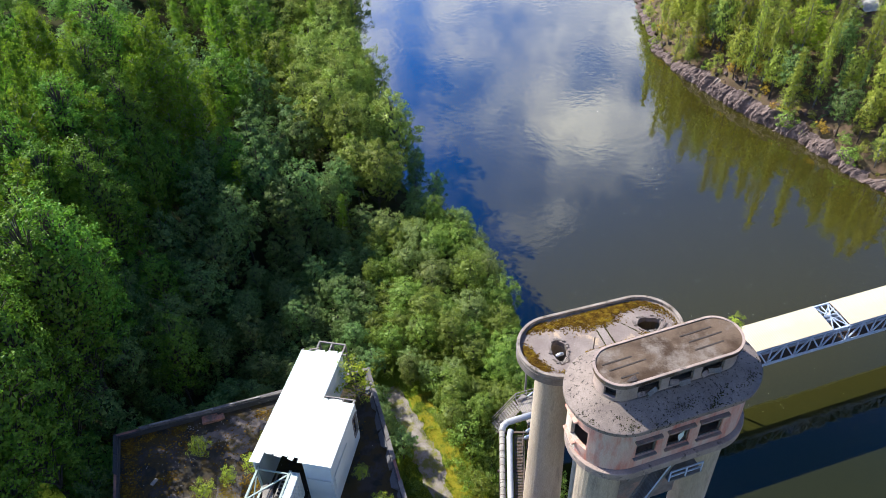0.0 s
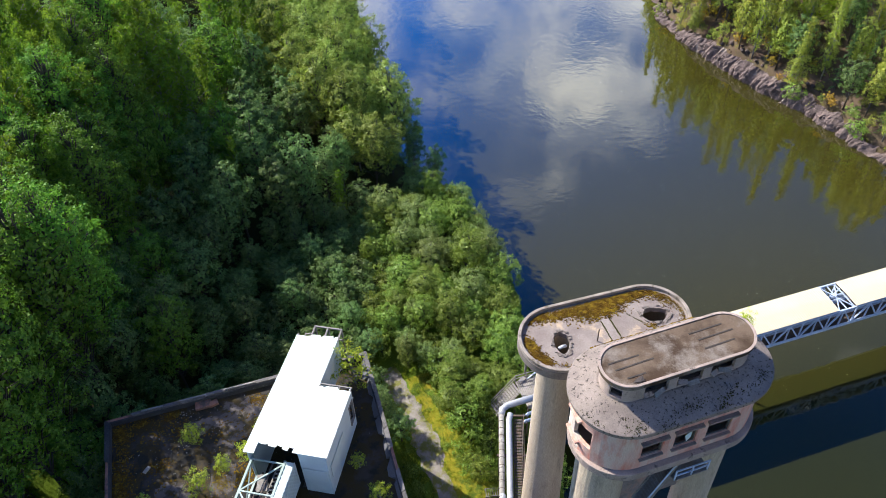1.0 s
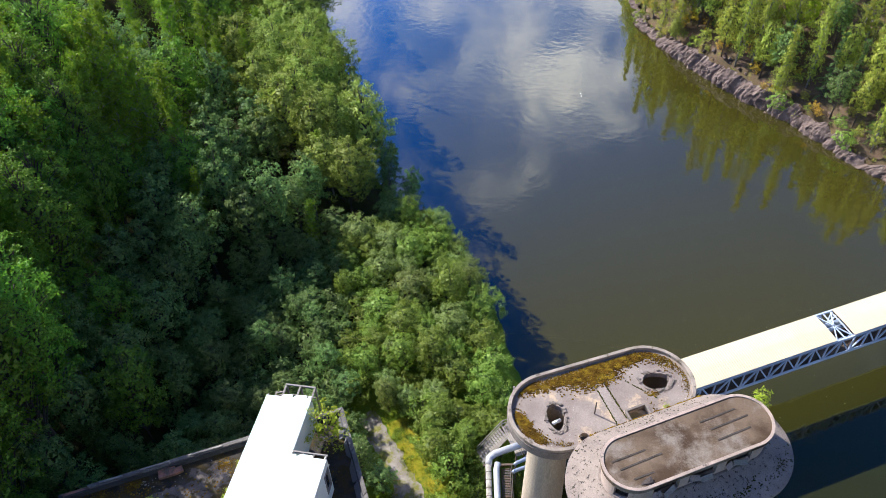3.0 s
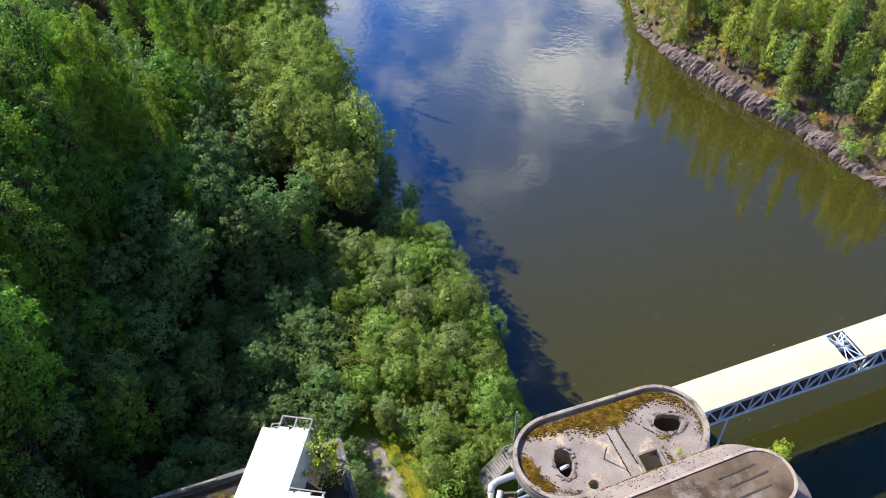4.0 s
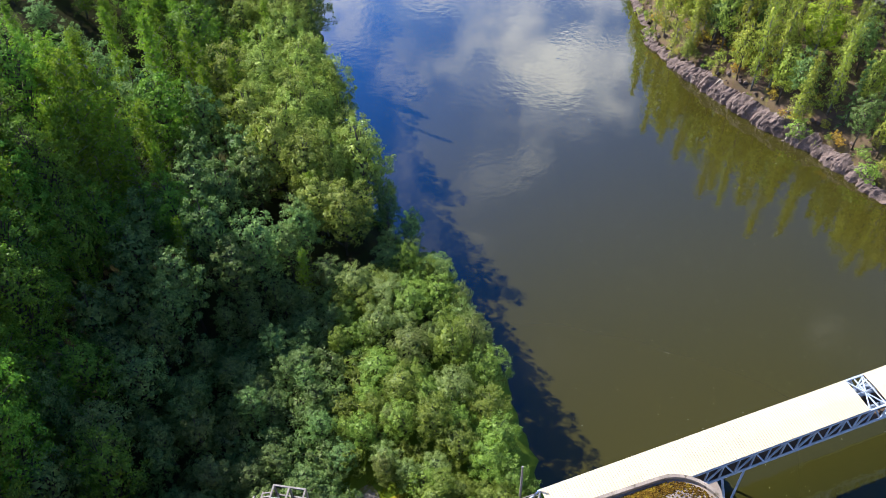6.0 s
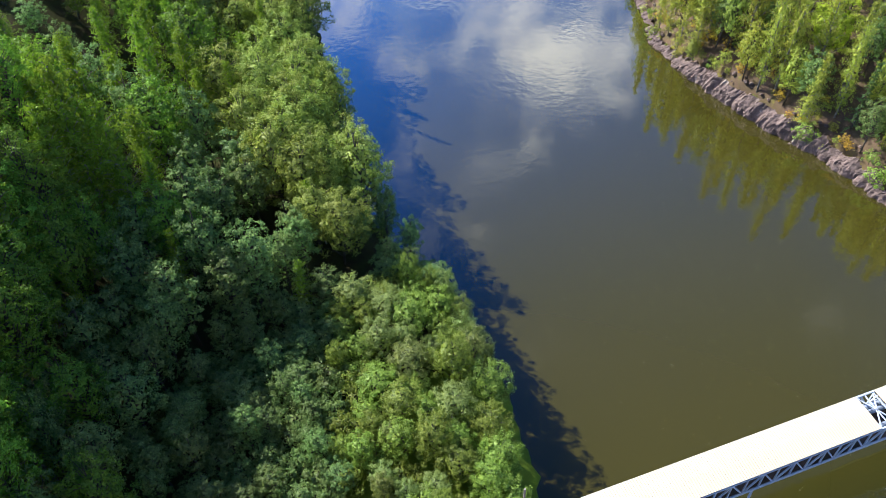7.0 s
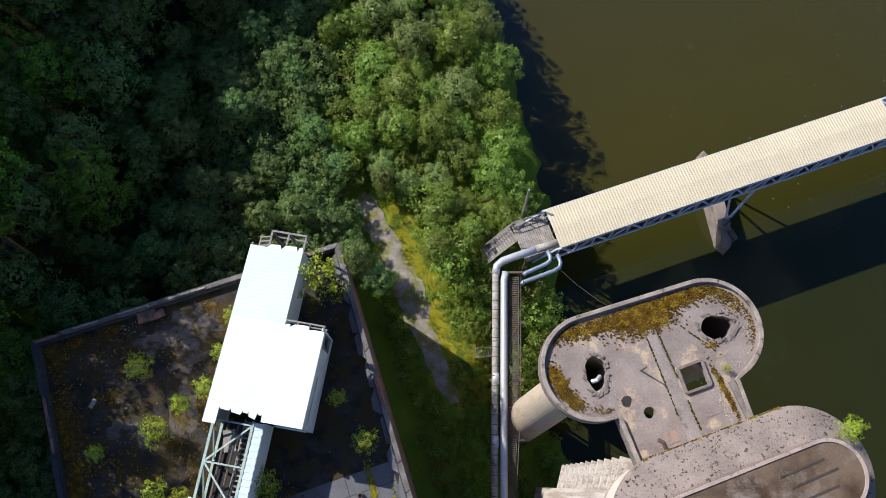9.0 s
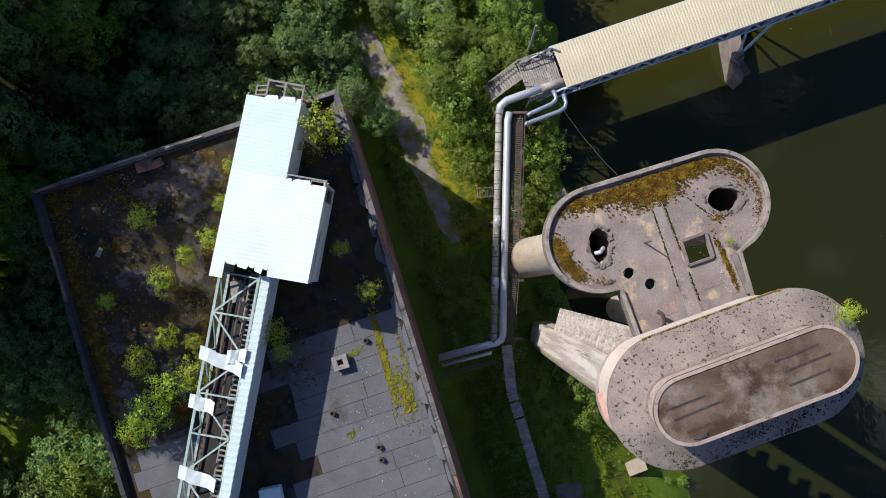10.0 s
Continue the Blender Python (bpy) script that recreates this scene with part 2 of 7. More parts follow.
LEAF_BANK = leaf_mat("dry bank leaves", (0.142, 0.203, 0.024), (0.446, 0.466, 0.074), (0.30, 0.36, 0.04))
NEEDLE = leaf_mat("needles", (0.035, 0.080, 0.028), (0.090, 0.150, 0.048))

WATER = bpy.data.materials.new("murky river water")
WATER.use_nodes = True
n_, l_ = WATER.node_tree.nodes, WATER.node_tree.links
p_ = n_["Principled BSDF"]
p_.inputs["Base Color"].default_value = (0.060, 0.046, 0.012, 1)
p_.inputs["Roughness"].default_value = 0.03
p_.inputs["IOR"].default_value = 1.33
p_.inputs["Specular IOR Level"].default_value = 0.0
g_ = n_.new("ShaderNodeNewGeometry")
big_, small_ = n_.new("ShaderNodeTexNoise"), n_.new("ShaderNodeTexNoise")
big_.inputs["Scale"].default_value, big_.inputs["Detail"].default_value = 0.10, 3.0
small_.inputs["Scale"].default_value, small_.inputs["Detail"].default_value = 0.9, 4.0
patch_, gate_, tint_, b_ = n_.new("ShaderNodeMapRange"), n_.new("ShaderNodeMath"), n_.new("ShaderNodeMixRGB"), n_.new("ShaderNodeBump")
for t_ in (big_, small_):
    l_.new(g_.outputs["Position"], t_.inputs["Vector"])
patch_.inputs["From Min"].default_value, patch_.inputs["From Max"].default_value = 0.42, 0.65
patch_.inputs["To Min"].default_value = 0.12
l_.new(big_.outputs["Fac"], patch_.inputs["Value"])
gate_.operation = "MULTIPLY"
l_.new(patch_.outputs["Result"], gate_.inputs[0])
l_.new(small_.outputs["Fac"], gate_.inputs[1])
b_.inputs["Strength"].default_value, b_.inputs["Distance"].default_value = 0.24, 0.10
l_.new(gate_.outputs[0], b_.inputs["Height"])
gloss_, face_, curve_, join_ = n_.new("ShaderNodeBsdfGlossy"), n_.new("ShaderNodeLayerWeight"), n_.new("ShaderNodeMapRange"), n_.new("ShaderNodeMixShader")
gloss_.inputs["Roughness"].default_value = 0.02
l_.new(b_.outputs["Normal"], gloss_.inputs["Normal"])
power_ = n_.new("ShaderNodeMath")
power_.operation, power_.inputs[1].default_value = "POWER", 1.8
l_.new(face_.outputs["Facing"], power_.inputs[0])
l_.new(power_.outputs[0], curve_.inputs["Value"])
curve_.inputs["To Min"].default_value, curve_.inputs["To Max"].default_value = 0.018, 0.98
l_.new(curve_.outputs["Result"], join_.inputs["Fac"])
l_.new(p_.outputs[0], join_.inputs[1])
l_.new(gloss_.outputs[0], join_.inputs[2])
l_.new(join_.outputs[0], n_["Material Output"].inputs["Surface"])
tint_.inputs["Color1"].default_value, tint_.inputs["Color2"].default_value = (0.0370, 0.0325, 0.0052, 1), (0.0335, 0.0302, 0.0054, 1)
l_.new(big_.outputs["Fac"], tint_.inputs["Fac"])
# the base colour turns darker and greener downstream, past the bridge line
down_, reach_, darker_ = n_.new("ShaderNodeVectorMath"), n_.new("ShaderNodeMapRange"), n_.new("ShaderNodeMixRGB")
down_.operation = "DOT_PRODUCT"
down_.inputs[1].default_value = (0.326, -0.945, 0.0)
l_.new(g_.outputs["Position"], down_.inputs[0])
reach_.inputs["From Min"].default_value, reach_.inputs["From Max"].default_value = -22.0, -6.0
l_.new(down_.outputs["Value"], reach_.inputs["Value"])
darker_.inputs["Color2"].default_value = (0.0165, 0.0185, 0.0048, 1)
l_.new(reach_.outputs["Result"], darker_.inputs["Fac"])
l_.new(tint_.outputs["Color"], darker_.inputs["Color1"])
l_.new(darker_.outputs["Color"], p_.inputs["Base Color"])


# ---- mesh helpers ----
class Build:
    """Collects corners and faces of one mesh."""

    def __init__(self):
        self.v, self.f = [], []

    def add(self, vs, fs):
        o = len(self.v)
        self.v += [tuple(p) for p in vs]
        self.f += [tuple(i + o for i in q) for q in fs]
        return self

    def box(self, centre, size, turn=0.0, tilt=None):
        m = Matrix.Translation(centre) @ (tilt or Matrix.Rotation(turn, 4, "Z"))
        x, y, z = (s / 2 for s in size)
        vs = [m @ Vector(p) for p in ((-x, -y, -z), (x, -y, -z), (x, y, -z), (-x, y, -z), (-x, -y, z), (x, -y, z), (x, y, z), (-x, y, z))]
        return self.add(vs, ((0, 3, 2, 1), (4, 5, 6, 7), (0, 1, 5, 4), (1, 2, 6, 5), (2, 3, 7, 6), (3, 0, 4, 7)))

    def beam(self, a, b, wide, high, up=(0, 0, 1)):
        a, b = Vector(a), Vector(b)
        d = (b - a).normalized()
        s = d.cross(Vector(up))
        s = s.normalized() if s.length > 1e-4 else Vector((1, 0, 0))
        t = s.cross(d).normalized()
        s, t = s * wide / 2, t * high / 2
        vs = [p + i * s + j * t for p in (a, b) for i, j in ((-1, -1), (1, -1), (1, 1), (-1, 1))]
        return self.add(vs, ((3, 2, 1, 0), (4, 5, 6, 7), (0, 1, 5, 4), (1, 2, 6, 5), (2, 3, 7, 6), (3, 0, 4, 7)))

    def tube(self, points, radii, sides=10, caps=True):
        points = [Vector(p) for p in points]
        if not isinstance(radii, (list, tuple)):
            radii = [radii] * len(points)
        vs, fs = [], []
        side = None
        for i, p in enumerate(points):
            d = (points[min(i + 1, len(points) - 1)] - points[max(i - 1, 0)]).normalized()
            if side is None:
                side = d.cross(Vector((0.3, 0.1, 1)) if abs(d.z) < 0.9 else Vector((1, 0.2, 0))).normalized()
            side = (side - d * side.dot(d)).normalized()
            other = d.cross(side)
            vs += [p + radii[i] * (math.cos(a) * side + math.sin(a) * other) for a in (2 * math.pi * k / sides for k in range(sides))]
        for i in range(len(points) - 1):
            for k in range(sides):
                fs.append((i * sides + k, i * sides + (k + 1) % sides, (i + 1) * sides + (k + 1) % sides, (i + 1) * sides + k))
        if caps:
            fs.append(tuple(reversed(range(sides))))
            fs.append(tuple((len(points) - 1) * sides + k for k in range(sides)))
        return self.add(vs, fs)

    def prism(self, outline, z0, z1, top=None):
        k = len(outline)
        top = top or outline
        vs = [(x, y, z0) for x, y in outline] + [(x, y, z1) for x, y in top]
        return self.add(vs, [tuple(reversed(range(k))), tuple(range(k, 2 * k))] + [(i, (i + 1) % k, k + (i + 1) % k, k + i) for i in range(k)])

    def ring(self, outer, inner, z0, z1, closed=True):
        """A wall between two outlines with the same number of corners."""
        k = len(outer)
        vs = [(x, y, z) for z in (z0, z1) for line in (outer, inner) for x, y in line]
        fs = []
        for i in range(k if closed else k - 1):
            j = (i + 1) % k
            fs += [(i, j, 2 * k + j, 2 * k + i), (k + j, k + i, 3 * k + i, 3 * k + j), (2 * k + i, 2 * k + j, 3 * k + j, 3 * k + i), (j, i, k + i, k + j)]
        if not closed:
            fs += [(0, 2 * k, 3 * k, k), (k - 1, 2 * k - 1, 4 * k - 1, 3 * k - 1)]
        return self.add(vs, fs)

    def wall(self, line, z0, z1, thick, holes=(), closed=True):
        """A wall along a line of points with rectangular holes (from, to, low, high), in metres along the line. Thickness goes to the left."""
        pts = [Vector((*p, 0)) for p in line] + ([Vector((*line[0], 0))] if closed else [])
        run = [0.0]
        for a, b in zip(pts, pts[1:]):
            run.append(run[-1] + (b - a).length)
        cuts = sorted(set(run) | {s for h in holes for s in h[:2]})
        levels = sorted({z0, z1} | {z for h in holes for z in h[2:]})

        def normal(i):
            a = (pts[1] - pts[-2] if closed and i in (0, len(pts) - 1) else pts[min(i + 1, len(pts) - 1)] - pts[max(i - 1, 0)]).normalized()
            return Vector((-a.y, a.x, 0))

        def place(s):
            i = max(0, min(len(run) - 2, np.searchsorted(run, s, "right") - 1))
            k = (s - run[i]) / max(run[i + 1] - run[i], 1e-9)
            return pts[i].lerp(pts[i + 1], k), normal(i).lerp(normal(i + 1), k)

        for s0, s1 in zip(cuts, cuts[1:]):
            if s1 - s0 < 1e-4:
                continue
            (a, na), (b, nb) = place(s0), place(s1 - 1e-6)
            for l0, l1 in zip(levels, levels[1:]):
                sm, lm = (s0 + s1) / 2, (l0 + l1) / 2
                if any(h[0] < sm < h[1] and h[2] < lm < h[3] for h in holes):
                    continue
                vs = [(q.x, q.y, z) for z in (l0, l1) for q in (a, b, b + nb * thick, a + na * thick)]
                self.add(vs, ((3, 2, 1, 0), (4, 5, 6, 7), (0, 1, 5, 4), (1, 2, 6, 5), (2, 3, 7, 6), (3, 0, 4, 7)))
        return self

    def mesh(self, name, material, smooth=False):
        me = bpy.data.meshes.new(name)
        me.from_pydata(self.v, [], self.f)
        me.materials.append(material)
        if smooth:
            me.polygons.foreach_set("use_smooth", [True] * len(me.polygons))
        me.update()
        return me


def thing(name, label, category, at=(0, 0, 0), group="", kind="", turn=0.0):
    ob = new(name)
    ob.empty_display_size = 0.3
    ob.location, ob.rotation_euler = at, (0, 0, turn)
    return tagged(ob, label, category, group, kind)


def part(name, build, material, parent=None, label="", smooth=False, bevel=0.0):
    """One mesh object, under its thing. The corners are given in the thing's own frame."""
    ob = new(name, build.mesh(name, material, smooth) if isinstance(build, Build) else build)
    if parent:
        ob.parent = parent
    if label:
        ob["label"] = label
    if bevel:
        mod = ob.modifiers.new("bevel", "BEVEL")
        mod.width, mod.segments, mod.limit_method = bevel, 2, "ANGLE"
    return ob


def whole(name, build, material, label, category="", kind="", group="", smooth=False, bevel=0.0):
    return tagged(part(name, build, material, None, "", smooth, bevel), label, category, group, kind)


def slab_mesh(name, outer, holes, z0, z1, material):
    """A flat slab with holes through it."""
    bm = bmesh.new()
    for z, flip in ((z1, False), (z0, True)):
        edges = []
        for loop in (outer, *holes):
            vs = [bm.verts.new((x, y, z)) for x, y in loop]
            edges += [bm.edges.new((a, b)) for a, b in zip(vs, vs[1:] + vs[:1])]
        made = bmesh.ops.triangle_fill(bm, use_beauty=True, edges=edges)
        for face in made["geom"]:
            if isinstance(face, bmesh.types.BMFace) and (face.normal.z < 0) != flip:
                face.normal_flip()
    for loop in (outer, *holes):
        low = [bm.verts.new((x, y, z0)) for x, y in loop]
        high = [bm.verts.new((x, y, z1)) for x, y in loop]
        for i in range(len(loop)):
            j = (i + 1) % len(loop)
            bm.faces.new((low[i], low[j], high[j], high[i]))
    bmesh.ops.remove_doubles(bm, verts=bm.verts, dist=0.0005)
    bmesh.ops.recalc_face_normals(bm, faces=bm.faces)
    me = bpy.data.meshes.new(name)
    bm.to_mesh(me)
    bm.free()
    me.materials.append(material)
    return me


def circle(c, r, k=20, wobble=0.0, seed=0):
    rnd = random.Random(seed)
    return [(c[0] + r * (1 + wobble * rnd.uniform(-1, 1)) * math.cos(a), c[1] + r * (1 + wobble * rnd.uniform(-1, 1)) * math.sin(a)) for a in (2 * math.pi * i / k for i in range(k))]


def stadium(c1, c2, r, k=18):
    """A long round-ended outline, counter-clockwise."""
    a = math.atan2(c2[1] - c1[1], c2[0] - c1[0])
    pts = [(c2[0] + r * math.cos(a + t), c2[1] + r * math.sin(a + t)) for t in (-math.pi / 2 + math.pi * i / k for i in range(k + 1))]
    pts += [(c1[0] + r * math.cos(a + t), c1[1] + r * math.sin(a + t)) for t in (math.pi / 2 + math.pi * i / k for i in range(k + 1))]
    return pts


def patches(name, spots, material, parent, label, seed, clear=None, lump=0.05):
    """Moss or debris: many small flattened lumps strewn round (x, y, z, spread x, spread y, turn, count, size)."""
    rnd = random.Random(seed)
    b = Build()
    for x, y, z, sx, sy, turn, count, size in spots:
        for _ in range(count):
            u, v = rnd.gauss(0, 0.45) * sx, rnd.gauss(0, 0.45) * sy
            px, py = x + u * math.cos(turn) - v * math.sin(turn), y + u * math.sin(turn) + v * math.cos(turn)
            if clear and not clear(px, py):
                continue
            r, k = size * rnd.uniform(0.4, 1.3), 7
            a0 = rnd.uniform(0, 6.28)
            low = [(px + r * rnd.uniform(0.7, 1.2) * math.cos(a0 + i * 6.283 / k), py + r * rnd.uniform(0.7, 1.2) * math.sin(a0 + i * 6.283 / k), z) for i in range(k)]
            h = lump * rnd.uniform(0.5, 1.4)
            mid = [(px + (q[0] - px) * 0.7, py + (q[1] - py) * 0.7, z + h) for q in low]
            b.add(low + mid, [(i, (i + 1) % k, k + (i + 1) % k, k + i) for i in range(k)] + [tuple(range(k, 2 * k))])
    return part(name, b, material, parent, label)


# ---- ground and river ----
WEST = [(-400, 80), (-60, 40), (-30, 31), (-22, 28), (-14, 23.5), (-8, 19), (-3, 15.2), (2, 13.2), (9.6, 13.8), (17, 13.6), (25, 13.8), (31, 13.4), (44, 9.5), (62, 1.0), (76, -9.8), (92, -14.6), (113, -17.5), (140, -26), (200, -45), (420, -130)]
EAST = [(-400, 220), (-60, 132), (0, 108), (50, 84), (70, 73.8), (84, 65.2), (97, 54.9), (109, 48.0), (121, 43.4), (145, 43), (180, 48), (260, 40), (420, -20)]


def along(line, y):
    return float(np.interp(y, [p[0] for p in line], [p[1] for p in line]))


def ground_z(x, y):
    n = noise.noise((x * 0.13, y * 0.13, 0.3)) + 0.5 * noise.noise((x * 0.4, y * 0.4, 2.0))
    west, east = along(WEST, y) - x + 2.4 * n, x - along(EAST, y) + 1.6 * n
    if west > 0:
        rise = min(west * 0.62, 6.3 + 0.10 * n)
        return -6.3 + rise + max(0.0, west - 28) * 0.03 + min(max(0.0, -x - 42) * 0.6, 14.0)
    if east > 0:
        return -7.0 + min(max(0.0, east - 0.8) * 1.25, 4.2) + min(max(0.0, east - 4.0) * 0.36, 7.0) + max(0, east - 16) * 0.12 + 0.4 * n
    return -6.3 - min(1.5, 0.35 * min(-west, -east))


def axis_steps(a, b, step, far):
    inner = np.arange(a, b + step, step).tolist()
    return [a - f for f in reversed(far)] + inner + [inner[-1] + f for f in far]


xs, ys = axis_steps(-120, 130, 1.6, (30, 120, 500, 1800)), axis_steps(-60, 190, 1.6, (30, 120, 500, 1800))
gb = Build()
gb.v = [(x, y, ground_z(x, y)) for y in ys for x in xs]
gb.f = [(j * len(xs) + i, j * len(xs) + i + 1, (j + 1) * len(xs) + i + 1, (j + 1) * len(xs) + i) for j in range(len(ys) - 1) for i in range(len(xs) - 1)]
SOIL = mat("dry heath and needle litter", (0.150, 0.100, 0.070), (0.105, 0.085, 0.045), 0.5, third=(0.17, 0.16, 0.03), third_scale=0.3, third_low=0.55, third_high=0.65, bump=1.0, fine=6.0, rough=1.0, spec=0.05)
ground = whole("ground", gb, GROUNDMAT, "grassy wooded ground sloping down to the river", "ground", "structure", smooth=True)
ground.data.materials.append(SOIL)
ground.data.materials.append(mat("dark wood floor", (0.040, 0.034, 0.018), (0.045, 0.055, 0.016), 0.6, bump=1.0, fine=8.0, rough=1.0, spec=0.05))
# faces under the wood take the darker colour, those of the far bank the soil
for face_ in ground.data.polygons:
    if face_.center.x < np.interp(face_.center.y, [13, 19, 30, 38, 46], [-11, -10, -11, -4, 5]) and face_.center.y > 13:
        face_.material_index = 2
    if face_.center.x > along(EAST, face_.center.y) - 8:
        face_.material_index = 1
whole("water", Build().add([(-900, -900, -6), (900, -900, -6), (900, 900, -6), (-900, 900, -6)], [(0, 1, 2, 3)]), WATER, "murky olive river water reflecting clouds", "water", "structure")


def strip(line, z_up, wobble, seed):
    """A track laid on the ground along (x, y, half width)."""
    rnd = random.Random(seed)
    b = Build()
    pts = []
    for (x0, y0, w0), (x1, y1, w1) in zip(line, line[1:]):
        steps = max(2, int(math.hypot(x1 - x0, y1 - y0) / 0.7))
        pts += [(x0 + (x1 - x0) * i / steps, y0 + (y1 - y0) * i / steps, w0 + (w1 - w0) * i / steps, (x1 - x0, y1 - y0)) for i in range(steps)]
    vs, fs, k = [], [], 5
    for x, y, w, d in pts:
        q = math.hypot(*d)
        nx, ny = -d[1] / q, d[0] / q
        a, c = w * (1 + wobble * rnd.uniform(-1, 1)), w * (1 + wobble * rnd.uniform(-1, 1))
        for i in range(k):
            s = -a + (a + c) * i / (k - 1)
            vs.append((x + nx * s, y + ny * s, ground_z(x + nx * s, y + ny * s) + z_up + (0.03 if 0 < i < k - 1 else -0.02)))
    for j in range(len(pts) - 1):
        fs += [(j * k + i, j * k + i + 1, (j + 1) * k + i + 1, (j + 1) * k + i) for i in range(k - 1)]
    return b.add(vs, fs)


TRACK = [(-7.5, 25, 0.9), (-5.3, 21.2, 1.25), (-2.4, 15.0, 1.5), (-0.7, 10.3, 1.2), (1.2, 6.0, 0.9), (2.6, 2.5, 0.4)]
whole("track", strip(TRACK, 0.10, 0.25, 5), PATHMAT, "narrow broken gravel track overgrown with moss", "path", "structure", smooth=True)
whole("paved_path", strip([(13.4, -20.6, 1.3), (13.9, -24, 1.5), (14.8, -30, 1.6), (17, -42, 1.8)], 0.10, 0.12, 9), mat("worn grey paving", (0.24, 0.21, 0.20), (0.16, 0.14, 0.13), 0.6), "worn grey concrete path in the grass", "path", "structure", smooth=True)
whole("moss_verge", strip([(-3.9, 24, 1.4), (-2.3, 20, 1.9), (0.2, 15.5, 2.6), (2.0, 10.5, 3.2), (3.6, 6.0, 3.0), (5.0, 2.5, 2.2)], 0.06, 0.3, 8), mat("mossy verge", (0.20, 0.22, 0.02), (0.30, 0.24, 0.025), 0.6, third=(0.09, 0.13, 0.02), third_scale=0.45, third_low=0.48, third_high=0.58, bump=1.0, fine=9.0, rough=1.0, spec=0.05), "mossy yellow grass verge beside the track", "grass", "structure", smooth=True)

PARAPET = mat("weathered parapet concrete", (0.33, 0.275, 0.23), (0.20, 0.165, 0.135), 1.4, third=(0.085, 0.068, 0.045), third_scale=2.0, third_low=0.56, third_high=0.64, speck=0.5)
# ---- concrete tower: two silos under one deck ----
tower = thing("silo_tower", "weathered concrete twin silo tower with a mossy flat deck", "silo", (0, 0, -6))
S1, S2 = (9.54, 2.06), (16.35, 4.17)
H1, H2 = (12.33, -6.30), (18.36, -4.14)
R1, R2 = (12.15, -6.40), (18.60, -4.04)
DECK = 34.35 + 6


def up6(z):
    return z + 6


def cone_shaft(c, foot, head, z0, z1):
    """A round hollow shaft that narrows upwards."""
    b, k = Build(), 40
    b.add([(*p, z) for r, z in ((foot, z0), (head, z1), (head - 0.3, z1), (foot - 0.3, z0)) for p in circle(c, r, k)],
          [(j * k + i, j * k + (i + 1) % k, (j + 1) % 4 * k + (i + 1) % k, (j + 1) % 4 * k + i) for j in range(4) for i in range(k)])
    return b


for c, foot, top in (((S1[0] - 0.20, S1[1] - 0.36), 2.10, 1.33), (S2, 2.46, 2.30)):
    b = cone_shaft(c, foot, top, -1.5, DECK - 0.44)
    part("silo_shaft", b, CONCRETE, tower, "board-marked concrete cylinder", smooth=False)


def deck_outline(grow):
    ang = math.atan2(S2[1] - S1[1], S2[0] - S1[0])
    r = 3.08 + grow
    pts = [(18.45 + grow, -1.2), (17.75 + grow, 1.35)]
    a0 = math.atan2(1.35 - S2[1], 17.75 - S2[0])
    pts += [(S2[0] + r * math.cos(t), S2[1] + r * math.sin(t)) for t in np.linspace(a0 + 0.12, ang + math.pi / 2, 18)]
    a1 = math.atan2(-0.85 - S1[1], 10.75 - S1[0]) + 2 * math.pi
    pts += [(S1[0] + r * math.cos(t), S1[1] + r * math.sin(t)) for t in np.linspace(ang + math.pi / 2, a1 - 0.1, 26)]
    pts += [(10.75 - grow, -0.85), (11.75 - grow, -3.6)]
    return pts


full_out = deck_outline(0.0)
hatch = [(14.31, 1.93), (14.72, 0.56), (16.16, 1.05), (15.72, 2.45)]
hole_a = [(S1[0] + 0.1 + 0.58 * math.cos(t) + 0.10 * math.sin(2 * t) + 0.03 * math.sin(9 * t), S1[1] - 0.42 + 1.02 * math.sin(t) + 0.08 * math.cos(3 * t) + 0.03 * math.cos(11 * t)) for t in np.linspace(0, 2 * math.pi, 45)[:-1]]
hole_b = [(16.85 + 0.92 * math.cos(t) + 0.08 * math.sin(3 * t) + 0.03 * math.cos(10 * t), 4.42 + 0.72 * math.sin(t) + 0.08 * math.cos(2 * t) + 0.03 * math.sin(8 * t)) for t in np.linspace(0, 2 * math.pi, 45)[:-1]]
part("deck", slab_mesh("deck", full_out, [hatch, hole_a, hole_b, circle((11.33, 0.11), 0.33, 16), circle((12.56, -0.51), 0.33, 16)], DECK - 0.45, DECK, SLAB), SLAB, tower, "cracked concrete deck with holes")
part("parapet", Build().ring(deck_outline(0.03), deck_outline(-0.22), DECK + 0.004, DECK + 0.30, closed=False), PARAPET, tower, "low concrete parapet", bevel=0.04)
part("deck_fascia", Build().ring(deck_outline(0.06), deck_outline(-0.1), DECK - 0.75, DECK - 0.02, closed=False), RIMCON, tower)
hk = Build()
for a, c in zip(hatch, hatch[1:] + hatch[:1]):
    hk.beam((*a, DECK + 0.10), (*c, DECK + 0.10), 0.16, 0.2)
part("hatch_kerb", hk, RIMCON, tower, "square hatch kerb", bevel=0.02)
rnd = random.Random(41)
